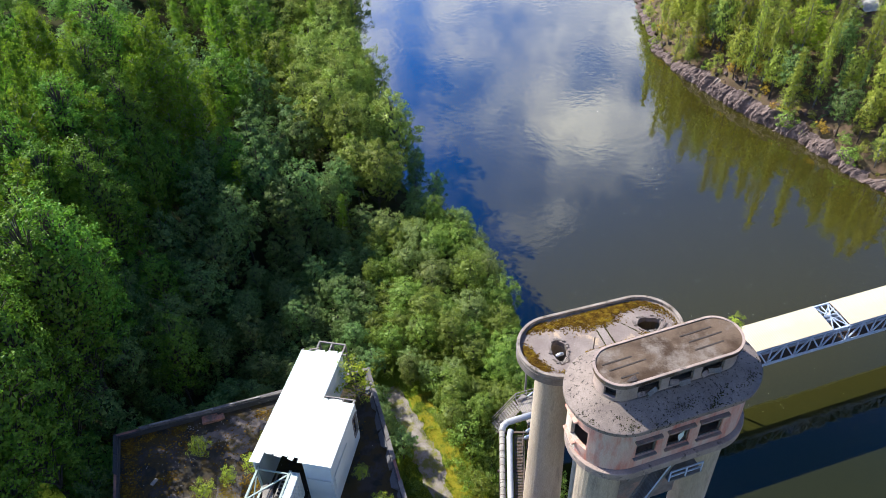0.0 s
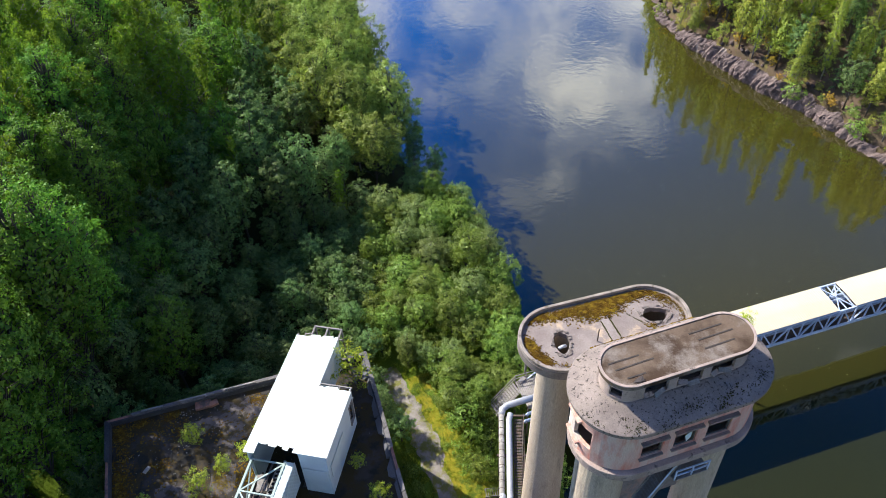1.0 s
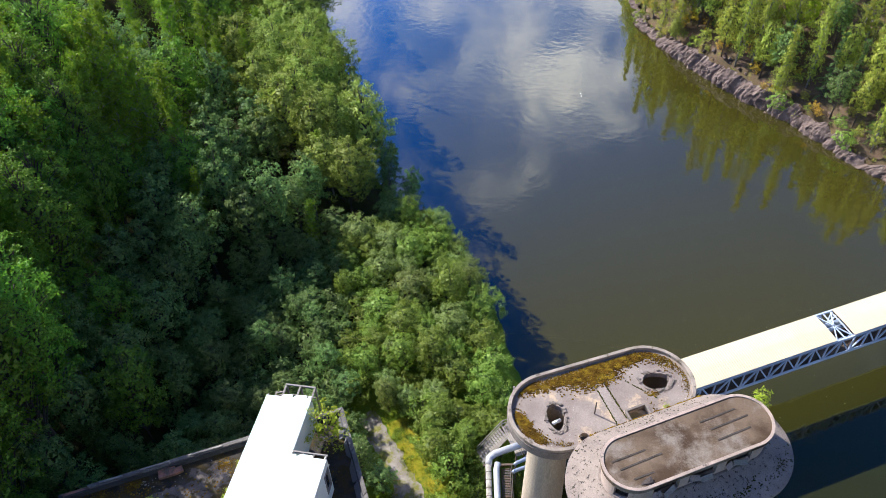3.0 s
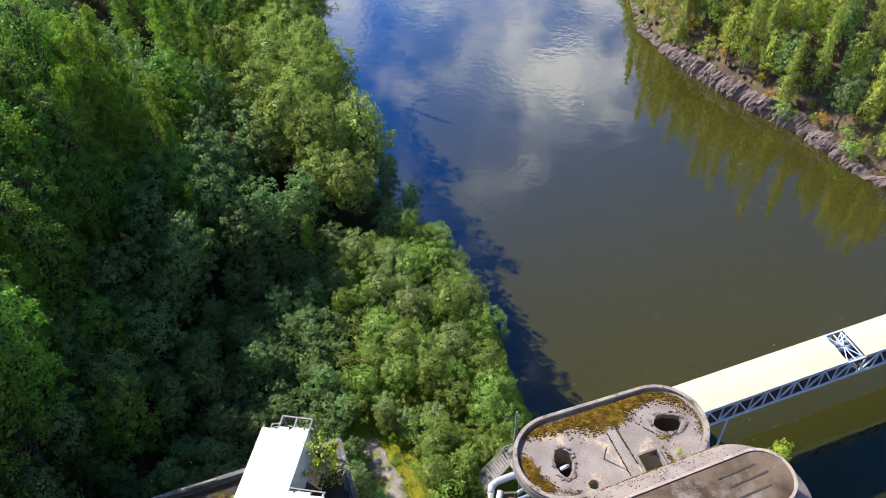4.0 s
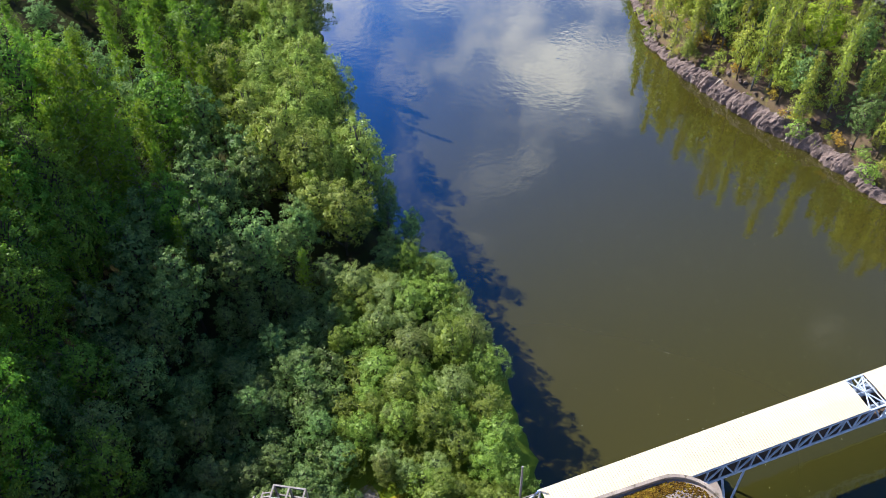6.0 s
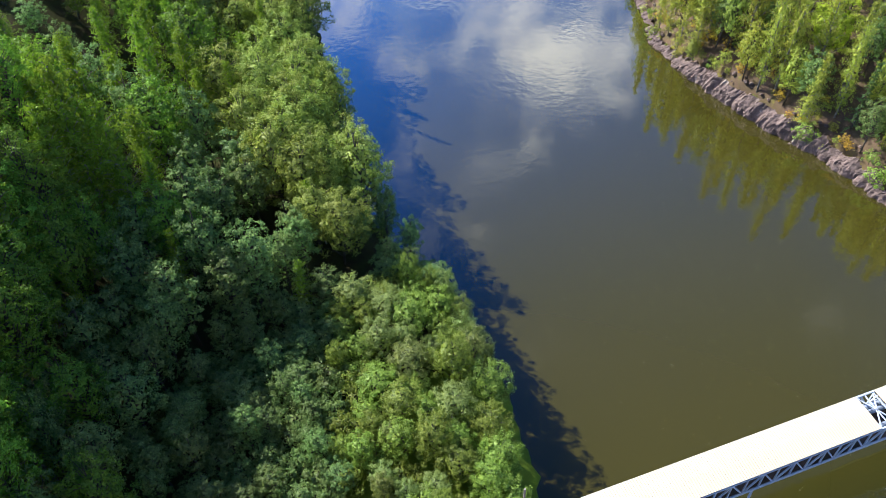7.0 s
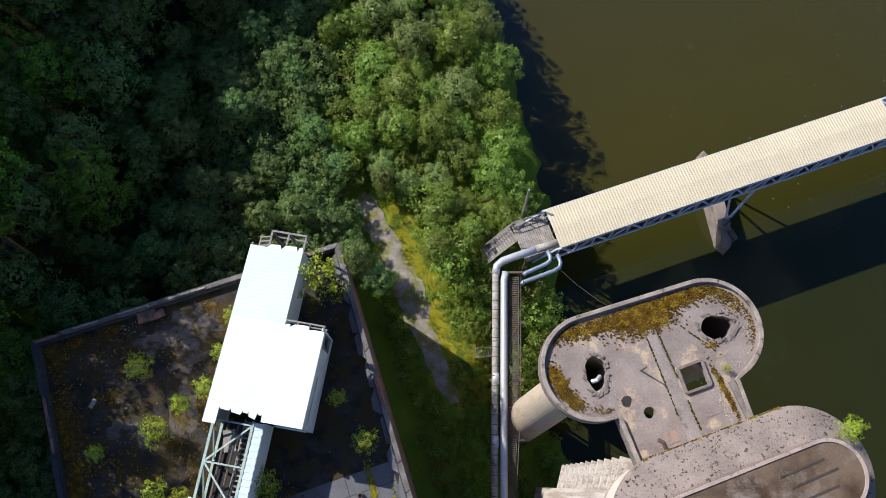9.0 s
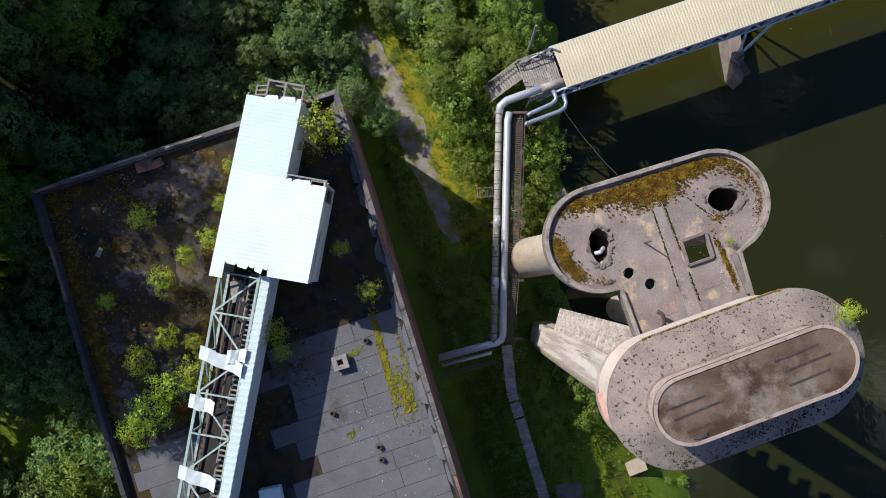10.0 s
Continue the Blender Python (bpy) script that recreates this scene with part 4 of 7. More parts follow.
# felt sheets laid in courses over the better half of the roof
for i in range(20):
    v0 = 18.2 + i * 1.52
    wide = 10.8 + 1.6 * math.sin(i * 1.9)
    f = Build()
    cuts = [1.0, 1.0 + wide * (0.35 + 0.12 * math.sin(i * 2.3)), 1.0 + wide]
    for u0, u1 in zip(cuts, cuts[1:]):
        f.add([on_roof(u0 + 0.02, v0 + 0.02, 0.012), on_roof(u1 - 0.02, v0 + 0.02, 0.012), on_roof(u1 - 0.02, v0 + 1.5, 0.03), on_roof(u0 + 0.02, v0 + 1.5, 0.03),
               on_roof(u0 + 0.02, v0 + 0.02, -0.05), on_roof(u1 - 0.02, v0 + 0.02, -0.05), on_roof(u1 - 0.02, v0 + 1.5, -0.05), on_roof(u0 + 0.02, v0 + 1.5, -0.05)],
              [(0, 1, 2, 3), (4, 7, 6, 5), (0, 4, 5, 1), (1, 5, 6, 2), (2, 6, 7, 3), (3, 7, 4, 0)])
    part("felt_sheet", f, FELT, building, "grey roofing felt course")
for i in range(14):
    v0 = 22.5 + i * 1.52
    f = Build()
    f.add([on_roof(u, v, z) for z in (-0.05, 0.02) for u, v in ((17.6 + 0.5 * math.sin(i * 2.2), v0 + 0.02), (23.9 + 0.7 * math.sin(i * 1.7), v0 + 0.02), (23.9 + 0.7 * math.sin(i * 1.7), v0 + 1.5), (17.6 + 0.5 * math.sin(i * 2.2), v0 + 1.5))],
          [(0, 3, 2, 1), (4, 5, 6, 7), (0, 1, 5, 4), (1, 2, 6, 5), (2, 3, 7, 6), (3, 0, 4, 7)])
    part("felt_sheet", f, FELT, building, "grey roofing felt course")
# torn felt left on the old half; its paler colour also paints in sunlit patches
for i, (x, y, rx, ry, turn) in enumerate(((-19.0, 8.2, 2.3, 1.6, 0.3), (-19.6, 5.4, 1.5, 1.1, 0.8), (-22.4, 6.6, 1.5, 0.8, 0.2), (-19.2, 1.2, 1.0, 2.2, 0.2), (-23.9, -0.2, 1.1, 0.8, 0.3), (-22.3, -0.9, 0.5, 1.0, 0.1), (-25.0, -5.8, 0.8, 0.5, 0.2), (-24.0, -10.0, 1.6, 1.5, 0.3), (-20.2, -8.0, 1.1, 1.8, 0.3), (-21.0, -14.0, 1.8, 2.0, 0.3))):
    rim = []
    for k in range(26):
        a = k * 6.2832 / 26
        r = 1 + 0.7 * noise.noise((math.cos(a) * 1.3 + x, math.sin(a) * 1.3 + y, 2.0)) + 0.35 * noise.noise((math.cos(a) * 4 + x, math.sin(a) * 4 + y, 5.0))
        u, v = rx * r * math.cos(a), ry * r * math.sin(a)
        rim.append((x + u * math.cos(turn) - v * math.sin(turn), y + u * math.sin(turn) + v * math.cos(turn)))
    part("felt_remnant", Build().prism(rim, ZR - 0.05, ZR + 0.006 + 0.004 * (i % 4)), TORNFELT, building, "torn felt in a sunlit tone")
slant = 0.302
patches("brown_moss", [(-30.0, 5.6, ZR, 0.9, 1.6, slant, 420, 0.07), (-28.6, 0.6, ZR, 1.1, 4.5, slant, 900, 0.07), (-26.9, -5.0, ZR, 0.8, 4.0, slant, 620, 0.07), (-25.6, -9.0, ZR, 0.7, 3.5, slant, 520, 0.07), (-25.8, 7.5, ZR, 1.0, 0.7, 0.3, 190, 0.06), (-28.4, 6.6, ZR, 1.2, 0.6, 0.3, 190, 0.06),
                       (-17.9, 9.4, ZR + 0.012, 0.9, 0.8, 0.3, 260, 0.05), (-16.4, 7.8, ZR, 0.5, 1.4, 0.3, 240, 0.05), (-25.3, 2.1, ZR, 1.1, 0.9, 0.3, 240, 0.06), (-19.8, -1.4, ZR, 1.2, 1.6, 0.3, 320, 0.06), (-18.2, -4.0, ZR, 0.8, 1.8, 0.3, 260, 0.06), (-20.0, -10.8, ZR, 0.9, 0.9, 0.3, 240, 0.06)], MOSS, building, "brown moss cushions", 31, None, 0.035)["kind"] = "stuff"
patches("golden_moss", [(-19.9, 1.5, ZR + 0.012, 0.7, 1.5, 0.25, 420, 0.05), (-19.2, 0.4, ZR + 0.012, 0.9, 0.8, 0.25, 180, 0.045), (-25.2, 7.8, ZR, 0.5, 0.35, 0.3, 70, 0.05), (-26.3, -8.6, ZR, 0.35, 0.9, slant, 80, 0.05)], mat("golden brown moss", (0.245, 0.185, 0.028), (0.120, 0.080, 0.014), 1.7, bump=1.0, fine=22.0, rough=1.0, spec=0.05), building, "golden brown moss", 32, None, 0.04)["kind"] = "stuff"
patches("white_crumbs", [(-22.5, 5.6, ZR, 3.5, 3.0, 0.3, 46, 0.045), (-24.0, -1.0, ZR, 3.0, 7.0, 0.3, 36, 0.045), (-24.6, 7.7, ZR, 1.0, 0.5, 0.3, 14, 0.08)], TIMBER, building, "pale crumbs of mortar and litter", 33, None, 0.05)["kind"] = "stuff"
for x, y, w, d, turn in ((-22.9, 8.75, 1.5, 0.9, 0.30), (-21.9, 8.95, 0.8, 0.6, 0.5)):
    whole("brickwork_block", Build().box((x, y, 16.17), (w, d, 0.36), turn), BRICK, "fallen block of red brickwork by the parapet", "brickwork", group="fallen brickwork on the roof", bevel=0.06)
whole("loose_slab", Build().box((-26.5, 1.8, 16.05), (0.35, 0.75, 0.10), -0.45), TIMBER, "small pale slab lying on the mossy roof", "slab", bevel=0.02)
patches("roof_moss", [(*on_roof(3.0, 21.5, 0.03), 0.34, 4.6, 0.26, 620, 0.085), (*on_roof(2.3, 25.0, 0.03), 0.75, 2.6, 0.30, 420, 0.085), (*on_roof(1.5, 22.0, 0.03), 0.25, 3.0, 0.30, 90, 0.07), (*on_roof(5.2, 20.6, 0.03), 0.9, 0.35, 0.6, 70, 0.07), (*on_roof(7.2, 26.6, 0.03), 0.5, 0.4, 0.6, 40, 0.07)], MOSSY, building, "bright yellow moss", 21, None, 0.06)["kind"] = "stuff"
patches("dark_moss", [(*on_roof(14, 5.0), 6, 3, 0.3, 260, 0.09), (*on_roof(20, 3.0), 4, 1.5, 0.3, 240, 0.09), (*on_roof(22, 12), 4, 6, 0.3, 420, 0.10), (*on_roof(24.5, 14), 1.2, 9, 0.3, 420, 0.12), (*on_roof(9.5, 20), 1.5, 3, 0.3, 260, 0.09), (*on_roof(5, 8.0), 2, 4, -0.3, 160, 0.09), (*on_roof(15, 22), 1.6, 2.2, 0.3, 420, 0.09), (*on_roof(13.4, 10.0), 1.8, 1.6, 0.3, 380, 0.09)], MOSS, building, "brown green moss cushions", 22, None, 0.03)["kind"] = "stuff"
patches("roof_litter", [(*on_roof(12, 9), 12, 9, 0.3, 130, 0.035), (*on_roof(5, 26, 0.03), 4, 8, 0.3, 120, 0.05), (*on_roof(21, 5), 6, 3, 0.3, 36, 0.05)], mat("pale litter", (0.5, 0.47, 0.42), (0.25, 0.22, 0.18), 4.0), building, "small pale roof litter", 23, None, 0.05)["kind"] = "stuff"
vent = thing("roof_vent", "square pale concrete roof vent with an open flue", "vent", (-7.25, -6.9, 16.03), turn=0.28)
part("kerb", Build().ring([(-0.55, -0.5), (0.55, -0.5), (0.55, 0.5), (-0.55, 0.5)], [(-0.2, -0.2), (0.2, -0.2), (0.2, 0.2), (-0.2, 0.2)], 0, 0.55), TIMBER, vent, bevel=0.03)
part("cap", Build().ring([(-0.62, -0.56), (0.62, -0.56), (0.62, 0.56), (-0.62, 0.56)], [(-0.24, -0.24), (0.24, -0.24), (0.24, 0.24), (-0.24, 0.24)], 0.5, 0.62), TIMBER, vent, "pale cap", bevel=0.03)
for x, y in ((-7.9, -10.95), (-5.3, -5.2), (-4.2, -13.6), (-4.0, -14.6)):
    st = thing("roof_outlet", "short rusty roof outlet pipe", "pipe", (x, y, 16.02), group="outlets on the roof")
    part("pipe", Build().ring(circle((0, 0), 0.2, 14), circle((0, 0), 0.14, 14), 0, 0.35), DARKSTEEL, st)
    part("flange", Build().prism(circle((0, 0), 0.32, 14), 0, 0.05), DARKCON, st)
box_ = thing("roof_box", "white sheet metal box on the roof", "box", (-12.6, -17.4, 16.0), turn=0.2)
part("body", Build().box((0, 0, 0.45), (1.7, 1.5, 0.9)), WHITE, box_, bevel=0.04)
for i, (u, v, w) in enumerate(((17.5, 0.15, 1.3), (21.3, 0.15, 1.0), (13.0, 0.2, 1.5))):
    bt = Build().beam(on_roof(u - w, v + 0.22, -0.25), on_roof(u + w, v + 0.18, -0.24), 0.14, 0.10)
    whole("loose_beam", bt, TIMBER, "loose bleached timber lying on the parapet", "timber", group="timbers on the parapet")

# ---- white clad penthouse and open conveyor gallery on the roof ----
PALEMINT = mat("pale mint sheet cladding", (0.53, 0.62, 0.58), (0.49, 0.575, 0.54), 0.3, rough=0.5, bump=0.05, fine=0.9, speck=0.12)
AX, AY = Vector((0.985, -0.175)), Vector((0.175, 0.985))
PO = Vector((-15.94, 0.25))
PENT_TURN = math.atan2(AX.y, AX.x)
pent = thing("conveyor_house", "white sheet-clad conveyor house standing on the flat roof", "building", (PO.x, PO.y, 16.0), turn=PENT_TURN)
PH = 5.1


def sloped(b):
    """The conveyor house grows taller southwards."""
    b.v = [(x, y, z * (1 + 0.2 * (13.2 - min(y, 13.2)) / 13.2)) if z > 1.0 else (x, y, z) for x, y, z in b.v]
    return b


def ribbed(u0, u1, v0, v1, z, pitch=0.3, rise=0.035):
    """Profiled roof sheet, ribs running across (along u)."""
    b, vs = Build(), []
    n_rib = int((v1 - v0) / pitch)
    for i in range(n_rib):
        a = v0 + i * pitch
        for dv, dz in ((0, 0), (pitch * 0.45, 0), (pitch * 0.55, rise), (pitch * 0.9, rise)):
            vs += [(u0, a + dv, z + dz), (u1, a + dv, z + dz)]
    vs += [(u0, v1, z), (u1, v1, z)]
    return b.add(vs, [(2 * i, 2 * i + 1, 2 * i + 3, 2 * i + 2) for i in range(len(vs) // 2 - 1)])


part("roof_sheet", sloped(ribbed(-0.12, 3.97, 7.6, 13.3, PH + 0.05, 0.3, 0.006)), PALEMINT, pent, "pale mint profiled roof sheet")
part("roof_sheet", sloped(ribbed(-0.12, 3.97, 0.9, 7.6, PH + 0.05, 0.3, 0.006)), WHITE, pent, "white profiled roof sheet")
part("roof_sheet", sloped(ribbed(-0.12, 0.82, -0.3, 0.9, PH + 0.05, 0.3, 0.006)), WHITE, pent, "white profiled roof sheet")
part("side_roof_sheet", sloped(ribbed(3.97, 6.98, 0.35, 7.5, PH + 0.055, 0.3, 0.006)), WHITE, pent, "white profiled roof sheet")
part("roof_underside", sloped(Build().box((1.95, 7.0, PH - 0.02), (3.9, 12.2, 0.08)).box((5.4, 4.0, PH - 0.02), (2.9, 6.9, 0.08))), MINT, pent)
east = Build().wall([(6.86, 0.45), (6.86, 7.85)], 0.05, PH, 0.12, [(6.15, 7.1, 1.5, 3.9), (1.9, 2.35, 2.3, 2.9)], closed=False)
east_wall = part("east_wall", sloped(east), MINT, pent, "pale green sheet wall with a dark open doorway")
df = Build()
for y_ in (6.58, 7.57):
    df.box((6.84, y_, 2.7), (0.2, 0.1, 2.45))
for z_ in (1.48, 3.92):
    df.box((6.84, 7.075, z_), (0.2, 1.08, 0.1))
part("door_frame", sloped(df), TIMBER, east_wall, "bare timber door frame")
part("door_leaf", sloped(Build().box((6.62, 6.7, 2.6), (0.5, 0.06, 2.2), 0.5)), DARKSTEEL, east_wall, "dark hanging door leaf")
part("south_wall", sloped(Build().wall([(4.4, 0.42), (6.86, 0.42)], 0.05, PH, 0.12, closed=False)), MINT, pent)
part("white_panel", sloped(Build().box((5.6, 0.32, 2.6), (2.2, 0.05, 1.3)).box((6.94, 2.6, 2.7), (0.05, 3.6, 1.5))), WHITE, pent, "white repair panel")
part("main_east_wall", sloped(Build().wall([(3.95, 7.6), (3.95, 13.5)], 1.1, PH, 0.1, closed=False)), MINT, pent, "pale green sheet wall")
part("main_west_wall", sloped(Build().wall([(0.0, 13.0), (0.0, 0.0)], 0.05, PH, 0.1, closed=False)), MINT, pent)
fr = Build()
for u in (0.0, 1.3, 2.6, 3.95):
    fr.beam((u, 13.2, PH - 0.05), (u, 14.7 if u else 13.5, PH - 0.05), 0.14, 0.16)
    if u:
        fr.beam((u, 14.65, 0), (u, 14.65, PH), 0.14, 0.14, up=(1, 0, 0))
fr.beam((1.25, 14.65, PH - 0.02), (4.0, 14.65, PH - 0.02), 0.14, 0.14)
fr.beam((1.25, 14.65, PH - 1.6), (4.0, 14.65, PH - 1.6), 0.12, 0.12)
for v in (13.35, 13.7, 14.05, 14.4):
    fr.beam((0.25, v - 0.15, PH - 1.0), (1.2, v, PH - 0.75), 0.10, 0.12)
fr.beam((0.25, 13.1, PH - 1.0), (0.3, 14.4, PH - 1.0), 0.12, 0.14)
part("bare_frame", sloped(fr), TIMBER, pent, "bare roof framing where sheets are gone")
part("end_floor", sloped(Build().box((2.6, 14.0, 0.3), (2.7, 1.3, 0.1))), DARKSTEEL, pent)
fs = Build()
for u in (4.0, 4.9, 5.8, 6.85):
    fs.beam((u, 7.4, PH - 0.04), (u, 7.98, PH - 0.04), 0.10, 0.14)
fs.beam((3.95, 7.95, PH - 0.02), (6.95, 7.95, PH - 0.02), 0.12, 0.14)
fs.beam((3.95, 7.95, PH - 1.4), (6.9, 7.95, PH - 1.4), 0.10, 0.12)
part("side_frame", sloped(fs), TIMBER, pent, "bare roof framing")
part("side_floor", sloped(Build().box((5.4, 4.2, 0.25), (2.85, 7.3, 0.12))), DARKSTEEL, pent)
rnd = random.Random(5)
for u0, u1, v in ((1.2, 3.95, 13.28), (3.97, 6.95, 7.48)):
    u = u0
    while u < u1 - 0.1:
        w = min(rnd.uniform(0.4, 1.5), u1 - u)
        h = rnd.uniform(0.02, 0.45)
        torn = Build().add([(u, v, PH + 0.06), (u + w, v, PH + 0.06), (u + w * 0.9, v + h, PH + 0.05), (u + w * 0.2, v + h * 0.8, PH + 0.05)], [(0, 1, 2, 3)])
        u += w
        part("torn_flap", sloped(torn), WHITE, pent, "torn sheet edge")
u = 0.84
while u < 3.9:
    w, h = min(rnd.uniform(0.4, 1.3), 3.95 - u), rnd.uniform(0.05, 0.5)
    part("torn_flap", sloped(Build().add([(u, 0.92, PH + 0.06), (u + w, 0.92, PH + 0.06), (u + w * 0.85, 0.9 - h, PH + 0.05), (u + w * 0.1, 0.9 - h * 0.7, PH + 0.03)], [(0, 3, 2, 1)])), WHITE, pent, "torn sheet edge")
    u += w

gallery = thing("conveyor_gallery", "open green steel conveyor gallery with torn white sheets", "conveyor", (PO.x + 0.2, PO.y, 17.05), turn=PENT_TURN)
GL, GT = -34.0, 3.55
for u in (0.05, 2.95):
    part("top_chord", Build().beam((u, 0.3, GT), (u, GL, GT - 0.3), 0.2, 0.22), GREENSTEEL, gallery)
    part("bottom_chord", Build().beam((u, 0.0, 0.9), (u, GL, 0.6), 0.2, 0.22), GREENSTEEL, gallery)
rnd = random.Random(9)
v = 0.0
flip = False
while v > GL + 3:
    for u in (0.05, 2.95):
        part("post", Build().beam((u, v, 0.8), (u, v, GT), 0.14, 0.14, up=(1, 0, 0)), GREENSTEEL, gallery)
    part("cross_beam", Build().beam((0.05, v, GT + 0.02), (2.95, v, GT + 0.02), 0.12, 0.14), GREENSTEEL, gallery)
    a, c = (0.05, 2.95) if flip else (2.95, 0.05)
    part("diagonal", Build().beam((a, v, GT + 0.03), (c, v - 3.0, GT + 0.01), 0.13, 0.10), GREENSTEEL, gallery)
    part("side_diagonal", Build().beam((0.05, v, GT), (0.05, v - 3.0, 0.8), 0.11, 0.11), GREENSTEEL, gallery)
    flip = not flip
    v -= 3.0
for v in (-1.0, -9.0, -17.0, -25.0):
    for u in (0.05, 2.95):
        part("trestle_leg", Build().beam((u, v, -1.05), (u, v, 0.9), 0.18, 0.18, up=(1, 0, 0)), GREENSTEEL, gallery)
part("belt", Build().box((1.35, GL / 2, 1.15), (1.5, -GL, 0.12)), BLACK, gallery, "black conveyor belt")
for line in ([(0.65, 0, 1.5), (0.65, GL, 1.25)], [(2.05, 0, 1.5), (2.05, GL, 1.25)], [(1.1, -3, 3.3), (1.0, -16, 2.6)], [(1.9, 0, 3.4), (1.7, -10, 2.9)]):
    part("guide_rail", Build().tube(line, 0.085, 6), DARKSTEEL, gallery, "dark belt guide rail")
catwalk = part("catwalk", Build().beam((2.15, 0.4, 2.75), (2.15, GL, 2.45), 0.09, 0.12).beam((2.75, 0.4, 2.75), (2.75, GL, 2.45), 0.09, 0.12), TIMBER, gallery, "pale catwalk bearers")
cleat_me = Build().box((0, 0, 0), (0.6, 0.14, 0.06)).mesh("cleat", TIMBER)
v = 0.2
while v > GL:
    cleat = part("cleat", cleat_me, TIMBER, catwalk)
    cleat.location = (2.45, v, 2.78 + v * 0.009)
    v -= 0.38
part("floor", Build().box((1.5, GL / 2, 0.75), (3.0, -GL, 0.1)), DARKSTEEL, gallery, "dark gallery floor")
part("ledge", ribbed(2.98, 3.75, GL, 0.25, GT + 0.03, 0.5, 0.02), PALEMINT, gallery, "pale ledge sheet")
eb = Build().wall([(3.78, GL), (3.78, 0.3)], 0.2, GT + 0.02, 0.08, closed=False)
for i in range(int(-GL / 0.3)):
    eb.box((3.80, -i * 0.3, 1.9), (0.05, 0.12, 3.2))
part("east_cladding", eb, MINT, gallery, "pale corrugated side cladding")
for v, u0, u1, tw in ((-6.6, -0.3, 3.0, 0.25), (-7.0, 1.7, 3.1, -0.25), (-10.2, -0.4, 1.5, 0.15), (-15.4, -0.2, 2.6, 0.2)):
    s = Build()
    rows = 5
    vs = [(u0 + (u1 - u0) * i / rows, v + w + (u0 + (u1 - u0) * i / rows) * -tw + 0.06 * math.sin(i * 2.1), GT + 0.2 + 0.12 * math.sin(i * 1.3 + w)) for i in range(rows + 1) for w in (0.0, 0.55, 1.0)]
    fc = [(3 * i + j, 3 * i + j + 1, 3 * i + j + 4, 3 * i + j + 3) for i in range(rows) for j in range(2)]
    ob = part("torn_roof_sheet", s.add(vs, fc), WHITE, gallery, "crumpled white roof sheet")
    md = ob.modifiers.new("thick", "SOLIDIFY")
    md.thickness = 0.03
part("loose_plate", Build().box((1.2, -1.3, 2.2), (0.9, 1.6, 0.08), 0.3), TIMBER, gallery, "loose brown plate")

# ---- pipe rack, pipes and walkway beside the track ----
rack = thing("pipe_rack", "raised pipe rack with two insulated heating pipes", "pipes", (0, 0, 0))
PZ = 4.7
main_pipe = [(0.6, -7.75, PZ), (6.0, -6.35, PZ), (6.45, -6.1, PZ), (6.62, -5.6, PZ), (6.75, 0, PZ), (6.95, 8.0, PZ), (7.12, 14.6, PZ), (7.3, 15.4, PZ)]
part("bright_pipe", Build().tube(main_pipe, 0.34, 16), PIPE, rack, "bright smooth jacketed pipe", smooth=True)
torn_pipe = [(5.75, -6.5, PZ + 0.02), (5.9, 0, PZ + 0.02), (6.12, 8.0, PZ + 0.02), (6.3, 15.2, PZ + 0.02), (6.45, 16.0, PZ + 0.02), (7.0, 16.5, PZ + 0.02), (8.2, 16.95, PZ + 0.02), (11.3, 18.0, PZ + 0.02), (13.2, 18.6, PZ)]
part("torn_pipe", Build().tube(torn_pipe[:4], 0.31, 14), LAGGING, rack, "pipe with torn patchy lagging", smooth=True)
part("elbow_pipe", Build().tube(torn_pipe[3:7] + [(10.4, 17.7, PZ + 0.02)], 0.38, 14), PIPE, rack, "bright elbow", smooth=True)
part("river_pipe", Build().tube([(10.3, 17.66, PZ + 0.02)] + torn_pipe[7:], 0.40, 14), LAGGING, rack, "pipe with torn lagging", smooth=True)
for y in (4.6, -1.2):
    part("pipe_sleeve", Build().tube([(5.95 + y * 0.026, y, PZ + 0.02), (5.98 + y * 0.026, y + 1.0, PZ + 0.02)], 0.34, 14), PIPE, rack, "bright patch sleeve", smooth=True)
for y in np.arange(-5.5, 15.5, 0.9):
    part("pipe_band", Build().tube([(5.92 + y * 0.026, y, PZ + 0.02), (5.923 + y * 0.026, y + 0.07, PZ + 0.02)], 0.335, 12), DARKSTEEL, rack)
part("low_pipe", Build().tube([(0.9, -8.5, 4.3), (5.6, -7.3, 4.3)], 0.17, 10), PIPE, rack, "thin pale pipe", smooth=True)
for k in (0, 0.35):
    part("gantry_chord", Build().beam((0.8, -9.4 - k, 4.0), (6.2, -7.9 - k, 4.0), 0.08, 0.1), DARKSTEEL, rack)
for i in range(12):
    t0, t1 = i / 12, (i + 1) / 12
    s0, s1 = (0, 0.35) if i % 2 else (0.35, 0)
    part("gantry_lacing", Build().beam((0.8 + 5.4 * t0, -9.4 - s0 + 1.5 * t0, 4.0), (0.8 + 5.4 * t1, -9.4 - s1 + 1.5 * t1, 4.0), 0.05, 0.06), DARKSTEEL, rack)
for y in (-6.0, -0.5, 5.0, 10.5, 15.5):
    for x in (5.7, 8.3):
        part("rack_post", Build().beam((x + y * 0.026, y, ground_z(x, y) - 0.2), (x + y * 0.026, y, 4.1), 0.2, 0.2, up=(1, 0, 0)), DARKSTEEL, rack)
    part("rack_beam", Build().beam((5.4 + y * 0.026, y, 4.15), (8.7 + y * 0.026, y, 4.15), 0.22, 0.22), DARKSTEEL, rack, "rusty cross beam")
